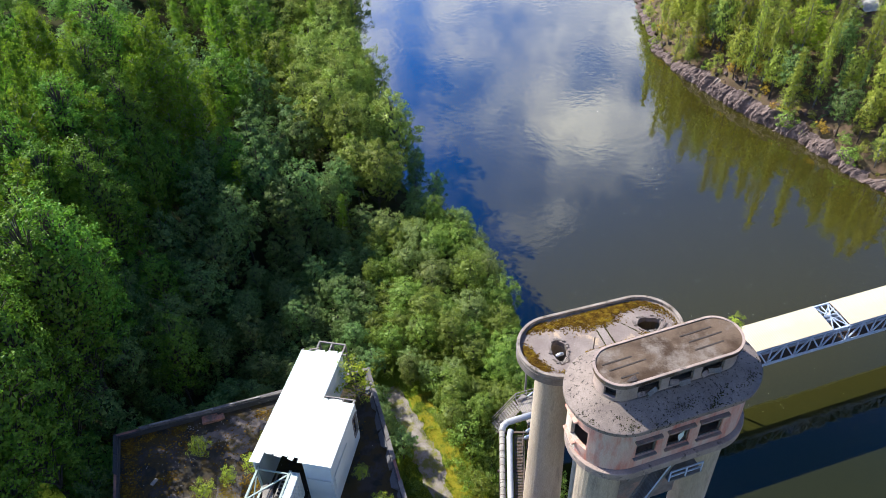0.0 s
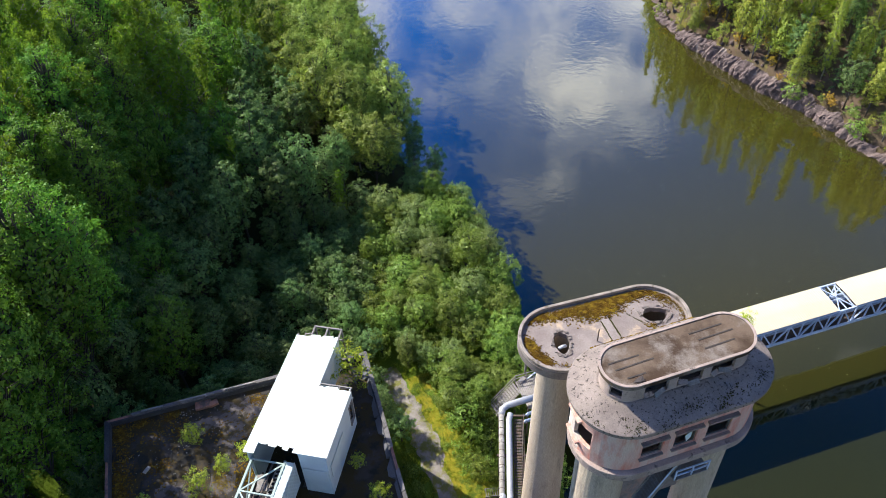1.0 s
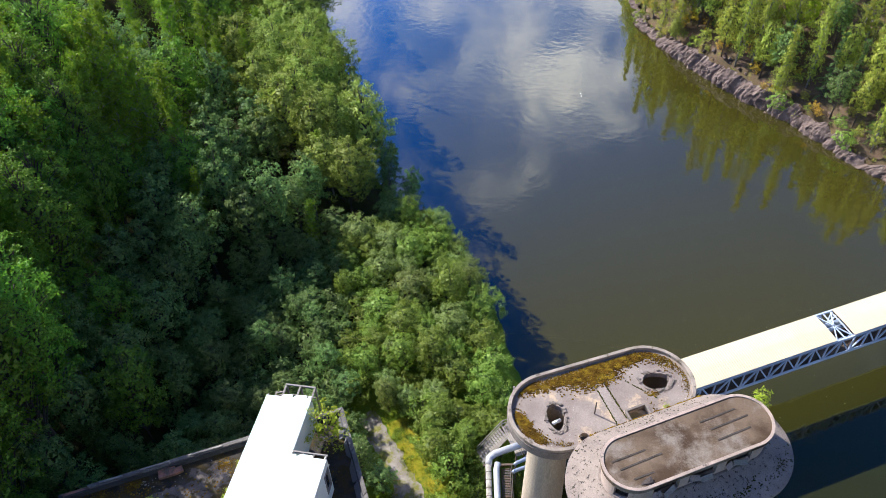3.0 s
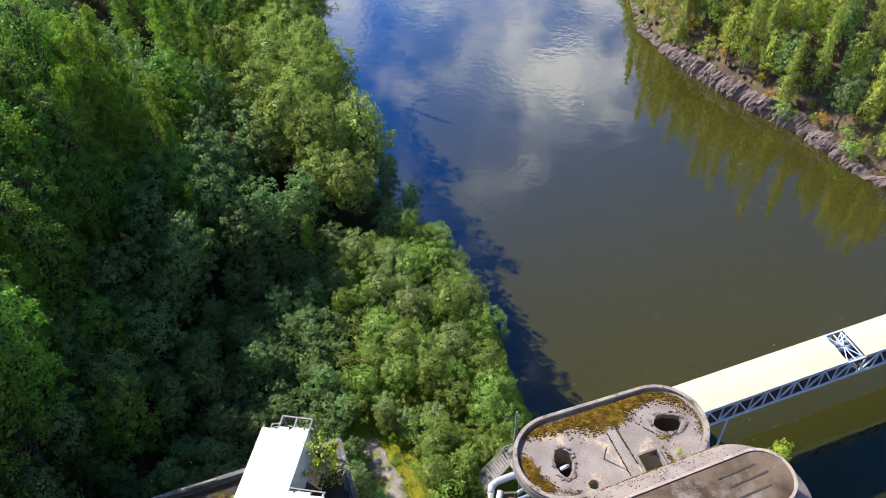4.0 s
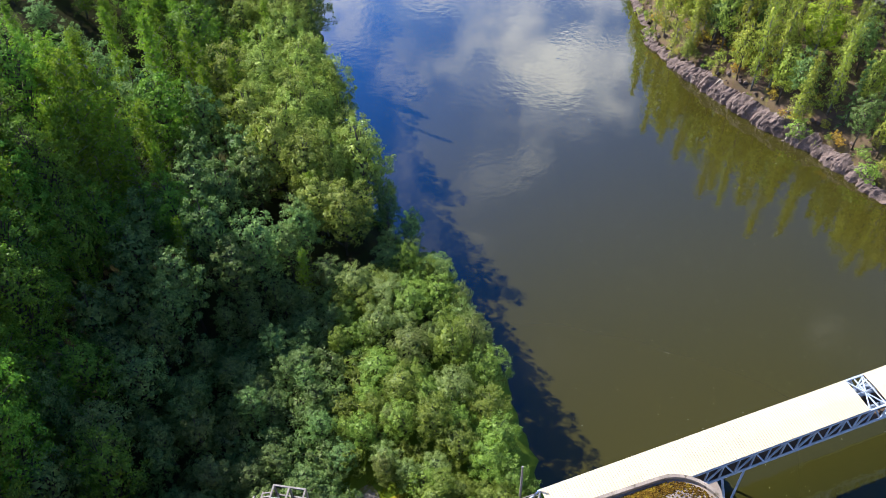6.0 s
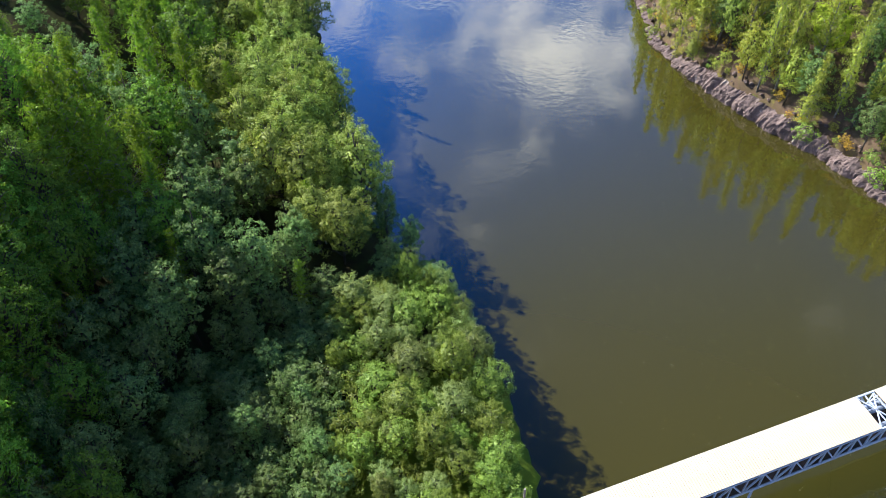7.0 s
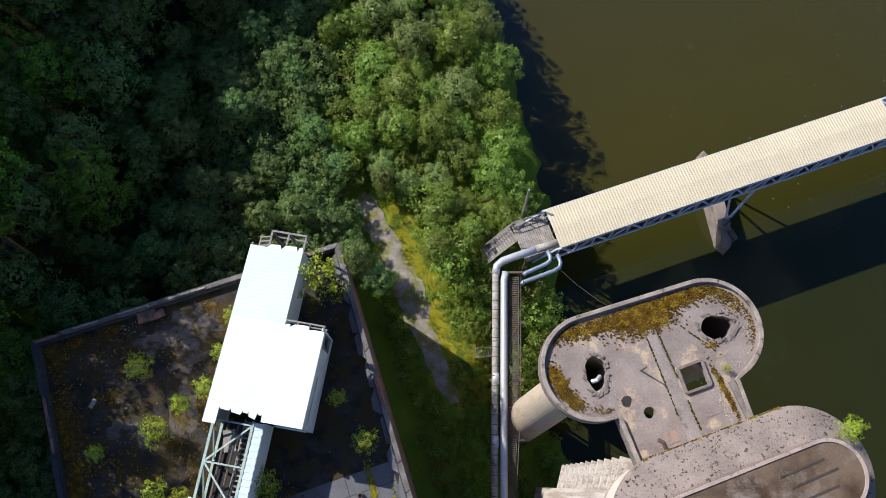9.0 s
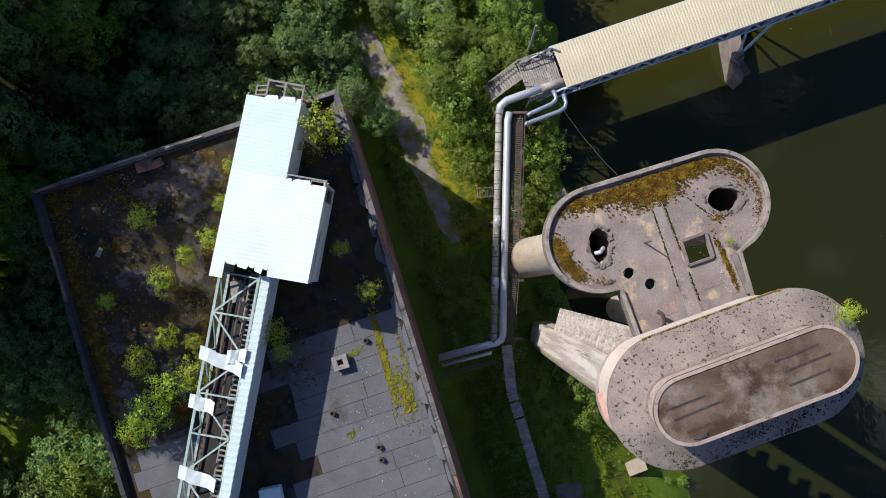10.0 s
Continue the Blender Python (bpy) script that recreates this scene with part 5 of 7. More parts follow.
twin = ([(8.77, 14.13, 4.9), (8.95, 14.34, 4.9), (9.7, 14.61, 4.9), (12.01, 15.48, 4.9), (12.54, 15.85, 4.9), (12.65, 16.29, 4.9), (12.39, 17.14, 4.9)],
        [(9.01, 15.04, 4.9), (9.22, 15.25, 4.9), (11.26, 16.17, 4.9), (11.64, 16.5, 4.9), (11.69, 16.82, 4.9), (11.43, 17.46, 4.9)])
for line in twin:
    part("steel_pipe", Build().tube(line, 0.2, 12), STEELPIPE, rack, "blue grey bent steel pipe", smooth=True)

walkway = thing("plank_walkway", "long raised plank walkway with a steel rail", "walkway", (0, 0, 0))
way = [(8.15, 15.0), (7.85, 6.0), (7.55, 0.0), (7.05, -6.6), (7.50, -11.0), (10.5, -20.5), (12.9, -28.5)]
zs = [4.35, 4.35, 4.35, 4.3, 3.9, 2.6, 1.6]
runs = [0.0]
for a, c in zip(way, way[1:]):
    runs.append(runs[-1] + math.hypot(c[0] - a[0], c[1] - a[1]))
plank_me = Build().box((0, 0, 0), (0.98, 0.145, 0.05)).mesh("plank", WOOD)
bar_me = Build().box((0, 0, 0), (0.72, 0.10, 0.05)).mesh("grating_bar", DARKSTEEL)
rnd = random.Random(31)
s = 0.1
while s < runs[-1]:
    i = min(len(way) - 2, int(np.searchsorted(runs, s, "right")) - 1)
    q = (s - runs[i]) / (runs[i + 1] - runs[i])
    x, y, z = (way[i][0] + (way[i + 1][0] - way[i][0]) * q, way[i][1] + (way[i + 1][1] - way[i][1]) * q, zs[i] + (zs[i + 1] - zs[i]) * q)
    if y > -6.5:
        # the level stretch is a narrow steel grating
        ob = part("grating_bar", bar_me, DARKSTEEL, walkway)
        ob.location = (x, y, z)
    elif rnd.random() > 0.04:
        ob = part("plank", plank_me, WOOD, walkway)
        ob.location = (x + rnd.uniform(-0.03, 0.03), y, z + rnd.uniform(-0.012, 0.012))
        ob.rotation_euler = (rnd.uniform(-0.02, 0.02), rnd.uniform(-0.02, 0.02), math.atan2(way[i + 1][1] - way[i][1], way[i + 1][0] - way[i][0]) - math.pi / 2 + rnd.uniform(-0.03, 0.03))
    s += 0.185
for side in (-0.45, 0.45):
    part("bearer", Build().tube([(x + side, y, z - 0.1) for (x, y), z in zip(way, zs)], 0.07, 4), DARKSTEEL, walkway)
part("hand_rail", Build().tube([(x + 0.56, y, z + 1.0) for (x, y), z in zip(way[:4], zs)], 0.035, 6), DARKSTEEL, walkway)
for y in np.arange(-6, 15, 1.5):
    x = float(np.interp(y, [-6.6, 0.0, 6.0, 15.0], [7.05, 7.55, 7.85, 8.15])) + 0.54
    part("rail_post", Build().beam((x, y, 4.2), (x + 0.02, y, 5.35), 0.06, 0.06, up=(1, 0, 0)), DARKSTEEL, walkway)
for (x, y), z in list(zip(way, zs))[3:]:
    part("trestle", Build().beam((x, y, ground_z(x, y) - 0.3), (x, y, z - 0.1), 0.18, 0.18, up=(1, 0, 0)), DARKSTEEL, walkway)

# ---- covered conveyor bridge over the river ----
B0, BX, BY = Vector((11.95, 19.60)), Vector((0.945, 0.326)), Vector((-0.326, 0.945))
bridge = thing("conveyor_bridge", "covered steel truss conveyor bridge with a cream sheet roof", "bridge", (B0.x, B0.y, 0), turn=math.atan2(BX.y, BX.x))
BT, BW, LEN = 5.45, 2.08, 130.0


def bridge_roof(s0, s1):
    b, vs = Build(), []
    pitch, rise = 0.3, 0.022
    for i in range(int((s1 - s0) / pitch)):
        a = s0 + i * pitch
        for ds, dz in ((0, 0), (pitch * 0.4, 0), (pitch * 0.5, rise), (pitch * 0.9, rise)):
            vs += [(a + ds, -BW, BT - 0.06 + dz), (a + ds, 0, BT + 0.05 + dz), (a + ds, BW, BT - 0.06 + dz)]
    n_row = len(vs) // 3
    return b.add(vs, [(3 * i + j, 3 * i + 3 + j, 3 * i + 4 + j, 3 * i + 1 + j) for i in range(n_row - 1) for j in range(2)])


for s0, s1 in ((0.0, 37.2), (39.6, 78.0), (78.0, 116.0)):
    part("roof_sheet", bridge_roof(s0, s1), CREAM, bridge, "cream profiled roof sheet")
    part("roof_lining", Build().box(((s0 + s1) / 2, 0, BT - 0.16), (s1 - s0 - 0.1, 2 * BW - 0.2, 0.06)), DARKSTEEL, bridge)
for v in (-2.05, 2.05):
    part("top_chord", Build().beam((-0.3, v, BT - 0.3), (116, v, BT - 0.3), 0.2, 0.22), BLUESTEEL, bridge)
    part("bottom_chord", Build().beam((-0.3, v, 2.1), (116, v, 2.1), 0.22, 0.24), BLUESTEEL, bridge)
    part("walk_edge", Build().beam((-0.3, v * 1.04, 2.4), (116, v * 1.04, 2.4), 0.06, 0.3), BLUESTEEL, bridge)
    i, s = 0, 0.0
    while s < 114:
        part("truss_post", Build().beam((s, v, 2.1), (s, v, BT - 0.3), 0.15, 0.15, up=(1, 0, 0)), BLUESTEEL, bridge)
        za, zb = (2.15, BT - 0.35) if i % 2 else (BT - 0.35, 2.15)
        part("truss_diagonal", Build().beam((s, v, za), (s + 1.9, v, zb), 0.17, 0.17), BLUESTEEL, bridge)
        i, s = i + 1, s + 1.9
part("bridge_floor", Build().box((58, 0, 2.05), (116, 4.0, 0.1)), DARKSTEEL, bridge, "dark bridge floor")
for v in (-0.9, 0.9, 1.5):
    part("inner_pipe", Build().tube([(-0.5, v, 3.0), (116, v, 3.0)], 0.28, 10), STEELPIPE, bridge, smooth=True)
gp = Build()
for a, c in (((37.3, -2), (39.5, 2)), ((37.3, 2), (39.5, -2)), ((37.3, -2), (37.3, 2)), ((39.5, -2), (39.5, 2)), ((38.4, -2), (38.4, 2))):
    gp.beam((*a, BT - 0.3), (*c, BT - 0.3), 0.12, 0.12)
part("gap_bracing", gp, BLUESTEEL, bridge, "bare bracing in a roof gap")
for v in (-2.0, 2.0):
    part("end_brace", Build().beam((-0.2, v, BT - 0.3), (-2.6, v * 1.02, 3.0), 0.16, 0.16), BLUESTEEL, bridge)
for s in (20.8, 58.6, 96.6):
    for v in (-1.7, 1.7):
        for d in (-0.9, 0.9):
            part("pier_leg", Build().beam((s + d * 1.5, v * 1.25, 2.0), (s + d * 0.3, v * 1.75, -3.2), 0.24, 0.24), BLUESTEEL, bridge)
    pier = thing("bridge_pier", "weathered concrete river pier with pointed ends", "pier", tuple(B0 + BX * s) + (-7.8,), "piers of the bridge", turn=math.atan2(BX.y, BX.x) - 0.17)
    shape = [(0.0, -6.2), (0.68, -5.2), (0.68, 4.4), (0.0, 5.4), (-0.68, 4.4), (-0.68, -5.2)]
    part("body", Build().prism([(x * 1.12, y * 1.05) for x, y in shape], 0, 4.3, shape), RIMCON, pier, bevel=0.06)
    part("cap", Build().prism([(x * 0.95, y * 0.7) for x, y in shape], 4.3, 4.65), SLAB, pier, "pale bearing cap", bevel=0.04)
    part("timber_guard", Build().box((0.5, -4.9, 4.4), (0.5, 1.2, 0.9), 0.3).box((0.1, -3.6, 4.8), (0.9, 0.25, 0.3), 0.5), DARKSTEEL, pier, "broken steel guard")

landing = thing("bridge_landing", "grey plank landing with railings at the bridge end", "platform", (B0.x, B0.y, 0), turn=math.atan2(BX.y, BX.x))
lp_me = Build().box((0, 0, 0), (0.17, 4.0, 0.06)).mesh("plank", WOOD)
rnd = random.Random(17)
for i in range(17):
    ob = part("plank", lp_me, WOOD, landing)
    ob.location, ob.rotation_euler = (-3.3 + i * 0.21, rnd.uniform(-0.08, 0.08), 3.85 + rnd.uniform(-0.015, 0.015)), (0, 0, rnd.uniform(-0.02, 0.02))
for v in (-1.6, 0, 1.6):
    part("joist", Build().beam((-3.4, v, 3.74), (0.3, v, 3.74), 0.14, 0.16), DARKSTEEL, landing)
for u, v in ((-3.3, -1.8), (-3.3, 1.9), (-0.2, 1.9), (-0.2, -1.8)):
    part("leg", Build().beam((u, v, -4.5), (u, v, 3.8), 0.18, 0.18, up=(1, 0, 0)), DARKSTEEL, landing)
for z in (4.4, 4.95):
    part("rail", Build().beam((-3.4, 2.0, z), (0.0, 2.0, z), 0.07, 0.07), TIMBER, landing)
    part("stair_rail", Build().beam((-3.4, 2.0, z), (-6.6, 1.3, z - 2.4), 0.07, 0.07), TIMBER, landing)
    part("stair_rail", Build().beam((-3.4, 0.3, z), (-6.6, -0.4, z - 2.4), 0.07, 0.07), TIMBER, landing)
for i in range(13):
    part("tread", Build().box((-3.6 - i * 0.25, 1.15 - i * 0.054, 3.75 - i * 0.19), (0.24, 1.6, 0.05), 0.2), WOOD, landing)
for u in (-3.4, -2.0, -0.6):
    part("rail_post", Build().beam((u, 2.0, 3.8), (u, 2.0, 5.0), 0.08, 0.08, up=(1, 0, 0)), TIMBER, landing)
part("cross_plank", Build().box((-2.6, 1.9, 4.0), (0.9, 0.5, 0.12), 0.5), TIMBER, landing)
pole = thing("leaning_pole", "leaning weathered timber pole at the landing", "pole", (9.2, 21.6, -1.0))
part("shaft", Build().tube([(0, 0, 0), (0.15, 0.35, 6.2), (0.25, 1.1, 9.0)], [0.16, 0.14, 0.11], 8), TIMBER, pole)
pc = ground_z(5.2, 8.3)
pallet = thing("steel_grate", "pale slatted metal grate lying beside the track", "grate", (5.25, 8.25, pc), turn=0.1)
for i in range(7):
    part("slat", Build().box((-0.75 + i * 0.25, 0, 0.42), (0.07, 1.0, 0.06)), TIMBER, pallet)
for y in (-0.45, 0.45):
    part("rail", Build().box((0, y, 0.2), (1.7, 0.09, 0.45)), TIMBER, pallet)
slab = whole("concrete_slab", Build().box((13.4, 8.3, ground_z(13.0, 8.3) + 0.6), (1.8, 1.2, 0.3), 0.4), SLAB, "flat grey concrete slab by the water", "slab", bevel=0.03)
cable = whole("slack_cable", Build().tube([(11.9, 17.2, 3.2), (11.75, 14.0, 10.6), (11.55, 10.6, 19.2), (11.3, 7.2, 28.6), (11.2, 5.4, 34.0)], 0.012, 5), DARKSTEEL, "thin cable from the bridge to the silo", "cable")

step_block = thing("step_block", "pale cream concrete step block in the grass", "block", (20.8, -19.5, ground_z(20.8, -19.5)), turn=0.35)
part("body", Build().box((0, 0, 0.25), (1.9, 1.3, 0.9)), LEDGECON, step_block, bevel=0.05)
part("top", Build().box((0.0, 0.0, 0.76), (2.0, 1.4, 0.12)), CONCRETE, step_block, "pale worn top", bevel=0.03)
# ---- trees and bushes ----
def leaf_at(b, rnd, p, size, nrm):
    s = nrm.cross(Vector((rnd.gauss(0, 1), rnd.gauss(0, 1), rnd.gauss(0, 1)))).normalized() * size * rnd.uniform(0.6, 1.35)
    q = nrm.cross(s) * rnd.uniform(0.7, 1.25)
    b.v += [tuple(p - s), tuple(p + s * 0.9), tuple(p + q * 1.3)]
    k = len(b.v)
    b.f.append((k - 3, k - 2, k - 1))


def spray(b, rnd, tip, axis, reach, wide, count, size, lift):
    """Small leaves along one twig that ends at tip, thinner towards its end."""
    side = axis.cross(Vector((rnd.gauss(0, 0.3), rnd.gauss(0, 0.3), 1))).normalized()
    over = side.cross(axis)
    for _ in range(count):
        t = rnd.random()
        w = wide * (1.05 - 0.75 * t)
        p = tip - axis * (reach * (1 - t) * 1.05) + side * rnd.gauss(0, w) + over * rnd.gauss(0, w * 0.55)
        nrm = Vector((rnd.gauss(0, 0.55), rnd.gauss(0, 0.55), lift + rnd.gauss(0, 0.5))) + axis * 0.25
        leaf_at(b, rnd, p, size, nrm.normalized())


def puff(b, rnd, c, wide, high, count, size, out, face):
    """One bough's head of leaves: a loose shell that faces up and outwards, ragged at its rim."""
    for _ in range(count):
        d = Vector((rnd.gauss(0, 1), rnd.gauss(0, 1), rnd.gauss(0.45, 0.8))) + out * 0.7
        d.normalize()
        r = rnd.uniform(0.55, 1.0) if rnd.random() < 0.85 else rnd.uniform(1.0, 1.4)
        p = c + Vector((d.x * wide, d.y * wide, d.z * high)) * r
        nrm = d * 0.55 + face + Vector((rnd.gauss(0, 0.5), rnd.gauss(0, 0.5), rnd.gauss(0, 0.5)))
        leaf_at(b, rnd, p, size, nrm.normalized())


def trunk_of(wood, rnd, height, spread):
    lean = Vector((rnd.uniform(-0.06, 0.06), rnd.uniform(-0.06, 0.06), 1))
    r0 = 0.010 * height + 0.03
    bend = Vector((rnd.uniform(-0.3, 0.3), rnd.uniform(-0.3, 0.3), 0)) * spread * 0.3
    wood.tube([(0, 0, -0.5), lean * height * 0.3 + bend, lean * height * 0.65 + bend * 0.5, lean * height * 0.95], [r0, r0 * 0.75, r0 * 0.42, r0 * 0.1], 6)
    return lean, r0


def round_tree(name, label, height, spread, seed, heads, per, size, leaf, bark, group, low=0.25):
    """A broadleaf tree at the origin: trunk, limbs, and many heads of leaves over a rounded, uneven crown."""
    rnd = random.Random(seed)
    ob = thing(name, label, "tree" if height > 4.5 else "bush", (0, 0, -300), group)
    wood, crown = Build(), Build()
    lean, r0 = trunk_of(wood, rnd, height, spread)
    mid, half = height * (0.96 + low) / 2, height * (0.96 - low) / 2
    lobe = [rnd.uniform(0.78, 1.18) for _ in range(5)]
    for i in range(heads):
        z = 1 - 1.62 * (i + 0.5) / heads
        a = i * 2.39996 + rnd.uniform(-0.35, 0.35)
        k = lobe[int(a / 6.2832 * 5 + 1.7 * z) % 5] * rnd.uniform(0.80, 1.12)
        flat = math.sqrt(max(0.0, 1 - z * z)) ** 0.85
        out = Vector((math.cos(a), math.sin(a), 0)) * flat
        at = lean * (mid + half * z * rnd.uniform(0.90, 1.06)) + out * spread * k * 0.86
        big = (0.16 + 0.145 * spread) * rnd.uniform(0.62, 1.35)
        root = lean * max(0.12 * height, at.z - 0.5 * (at - lean * at.z).length - 0.10 * height)
        if height > 1.5:
            wood.tube([root, root.lerp(at, 0.55) + Vector((0, 0, 0.04 * height)), at], [r0 * 0.34, r0 * 0.2, r0 * 0.05], 3, False)
        way = (out + Vector((0, 0, 0.55 + 0.5 * z))).normalized()
        face = (out * 1.1 + Vector((0, 0, 0.15 + z))).normalized() * 0.8
        puff(crown, rnd, at, big, big * 0.78, per, size, way, face)
        for _ in range(3):
            d = (way + Vector((rnd.gauss(0, 0.5), rnd.gauss(0, 0.5), rnd.gauss(0.1, 0.4)))).normalized()
            spray(crown, rnd, at + d * big * 1.35, d, big * 0.8, 0.10 + 0.02 * spread, per // 12 + 2, size * 0.95, 0.6)
    # the dense middle of the crown: large overlapping leaf sprays that let little light through
    for i in range(heads * 11):
        z = 1 - 1.8 * (i + 0.5) / (heads * 11)
        a, flat = i * 2.39996, math.sqrt(max(0.0, 1 - z * z))
        d = Vector((math.cos(a) * flat, math.sin(a) * flat, z))
        p = lean * (mid + half * 0.74 * z) + Vector((d.x, d.y, 0)) * spread * 0.66 * rnd.uniform(0.8, 1.05)
        leaf_at(crown, rnd, p, min(0.30, spread * 0.105), (d + Vector((rnd.gauss(0, 0.3), rnd.gauss(0, 0.3), rnd.gauss(0, 0.3)))).normalized())
    part("trunk", wood, bark, ob, smooth=True)
    part("crown", crown, leaf, ob)
    return ob


def hanging_tree(name, label, height, spread, seed, limbs, strands, per, size, leaf, bark, group, low=0.22):
    """A birch at the origin: steep thin limbs from a pale trunk, with leaves on strands that hang from them."""
    rnd = random.Random(seed)
    ob = thing(name, label, "tree", (0, 0, -300), group)
    wood, crown = Build(), Build()
    lean, r0 = trunk_of(wood, rnd, height, spread)
    for i in range(limbs):
        f = (i + rnd.uniform(0.1, 0.9)) / limbs
        a = i * 2.39996 + rnd.uniform(-0.5, 0.5)
        wide = spread * (1.0 - f) ** 0.55 * min(1.0, 0.55 + 2.2 * f) * rnd.uniform(0.5, 1.3) + 0.15
        out = Vector((math.cos(a), math.sin(a), 0))
        z = height * (low + (0.985 - low) * f)
        root = lean * (z - 0.55 * wide)
        end = lean * z + out * wide + Vector((0, 0, 0.10 * wide))
        bow = root.lerp(end, 0.6) + Vector((0, 0, 0.16 * wide))
        wood.tube([root, bow, end], [r0 * 0.22, r0 * 0.13, r0 * 0.04], 3, False)
        for j in range(strands):
            t = 0.25 + 0.75 * (j + rnd.random()) / strands
            at = root.lerp(bow, t / 0.6) if t < 0.6 else bow.lerp(end, (t - 0.6) / 0.4)
            at = at + Vector((rnd.gauss(0, 0.16), rnd.gauss(0, 0.16), 0)) * spread * 0.5
            hang = (0.30 + 0.25 * spread) * rnd.uniform(0.5, 1.25) * (0.45 + 0.55 * min(1.0, (1 - f) * 3))
            sway = Vector((rnd.gauss(0, 0.30), rnd.gauss(0, 0.30), -1)) + out * 0.35
            for _ in range(per):
                u = rnd.random() ** 0.85
                w = 0.07 + 0.16 * (1 - u)
                p = at + sway * hang * u + Vector((rnd.gauss(0, w), rnd.gauss(0, w), 0.12 * rnd.random()))
                nrm = out * 0.8 + Vector((rnd.gauss(0, 0.45), rnd.gauss(0, 0.45), 0.35 + rnd.gauss(0, 0.4)))
                leaf_at(crown, rnd, p, size, nrm.normalized())
    for i in range(limbs * 3):
        f = (i + rnd.random()) / (limbs * 3)
        a = i * 2.39996
        r = spread * 0.5 * (1.0 - f) ** 0.62 * min(1.0, 0.55 + 2.2 * f) * rnd.uniform(0.6, 1.0)
        out = Vector((math.cos(a), math.sin(a), 0))
        leaf_at(crown, rnd, lean * height * (low + (0.93 - low) * f) + out * r, 0.13 * spread, (out + Vector((rnd.gauss(0, 0.4), rnd.gauss(0, 0.4), 0.3 + rnd.gauss(0, 0.3)))).normalized())
    part("trunk", wood, bark, ob, smooth=True)
    part("crown", crown, leaf, ob)
    return ob


def spruce(name, label, height, spread, seed, limbs, leaf, bark, group):
    """A spruce at the origin: layered drooping boughs of needles."""
    rnd = random.Random(seed)
    ob = thing(name, label, "tree", (0, 0, -300), group)
    wood, crown = Build(), Build()
    lean, r0 = trunk_of(wood, rnd, height, spread)
    for i in range(limbs):
        f = (i + rnd.uniform(0.1, 0.9)) / limbs
        a = i * 2.39996 + rnd.uniform(-0.4, 0.4)
        wide = spread * (1.04 - f) * rnd.uniform(0.75, 1.15)
        out = Vector((math.cos(a), math.sin(a), -0.22)).normalized()
        root = lean * height * (0.06 + 0.93 * f)
        wood.tube([root, root + out * wide], [r0 * 0.2, r0 * 0.04], 3, False)
        for j in range(5):
            at = root + out * wide * (0.25 + 0.75 * (j + rnd.random()) / 5)
            d = (out + Vector((-out.y, out.x, 0)) * rnd.uniform(-0.9, 0.9)).normalized()
            spray(crown, rnd, at, d, 0.30 * spread, 0.12, 18, 0.095, 0.7)
    part("trunk", wood, bark, ob, smooth=True)
    part("crown", crown, leaf, ob)
    return ob


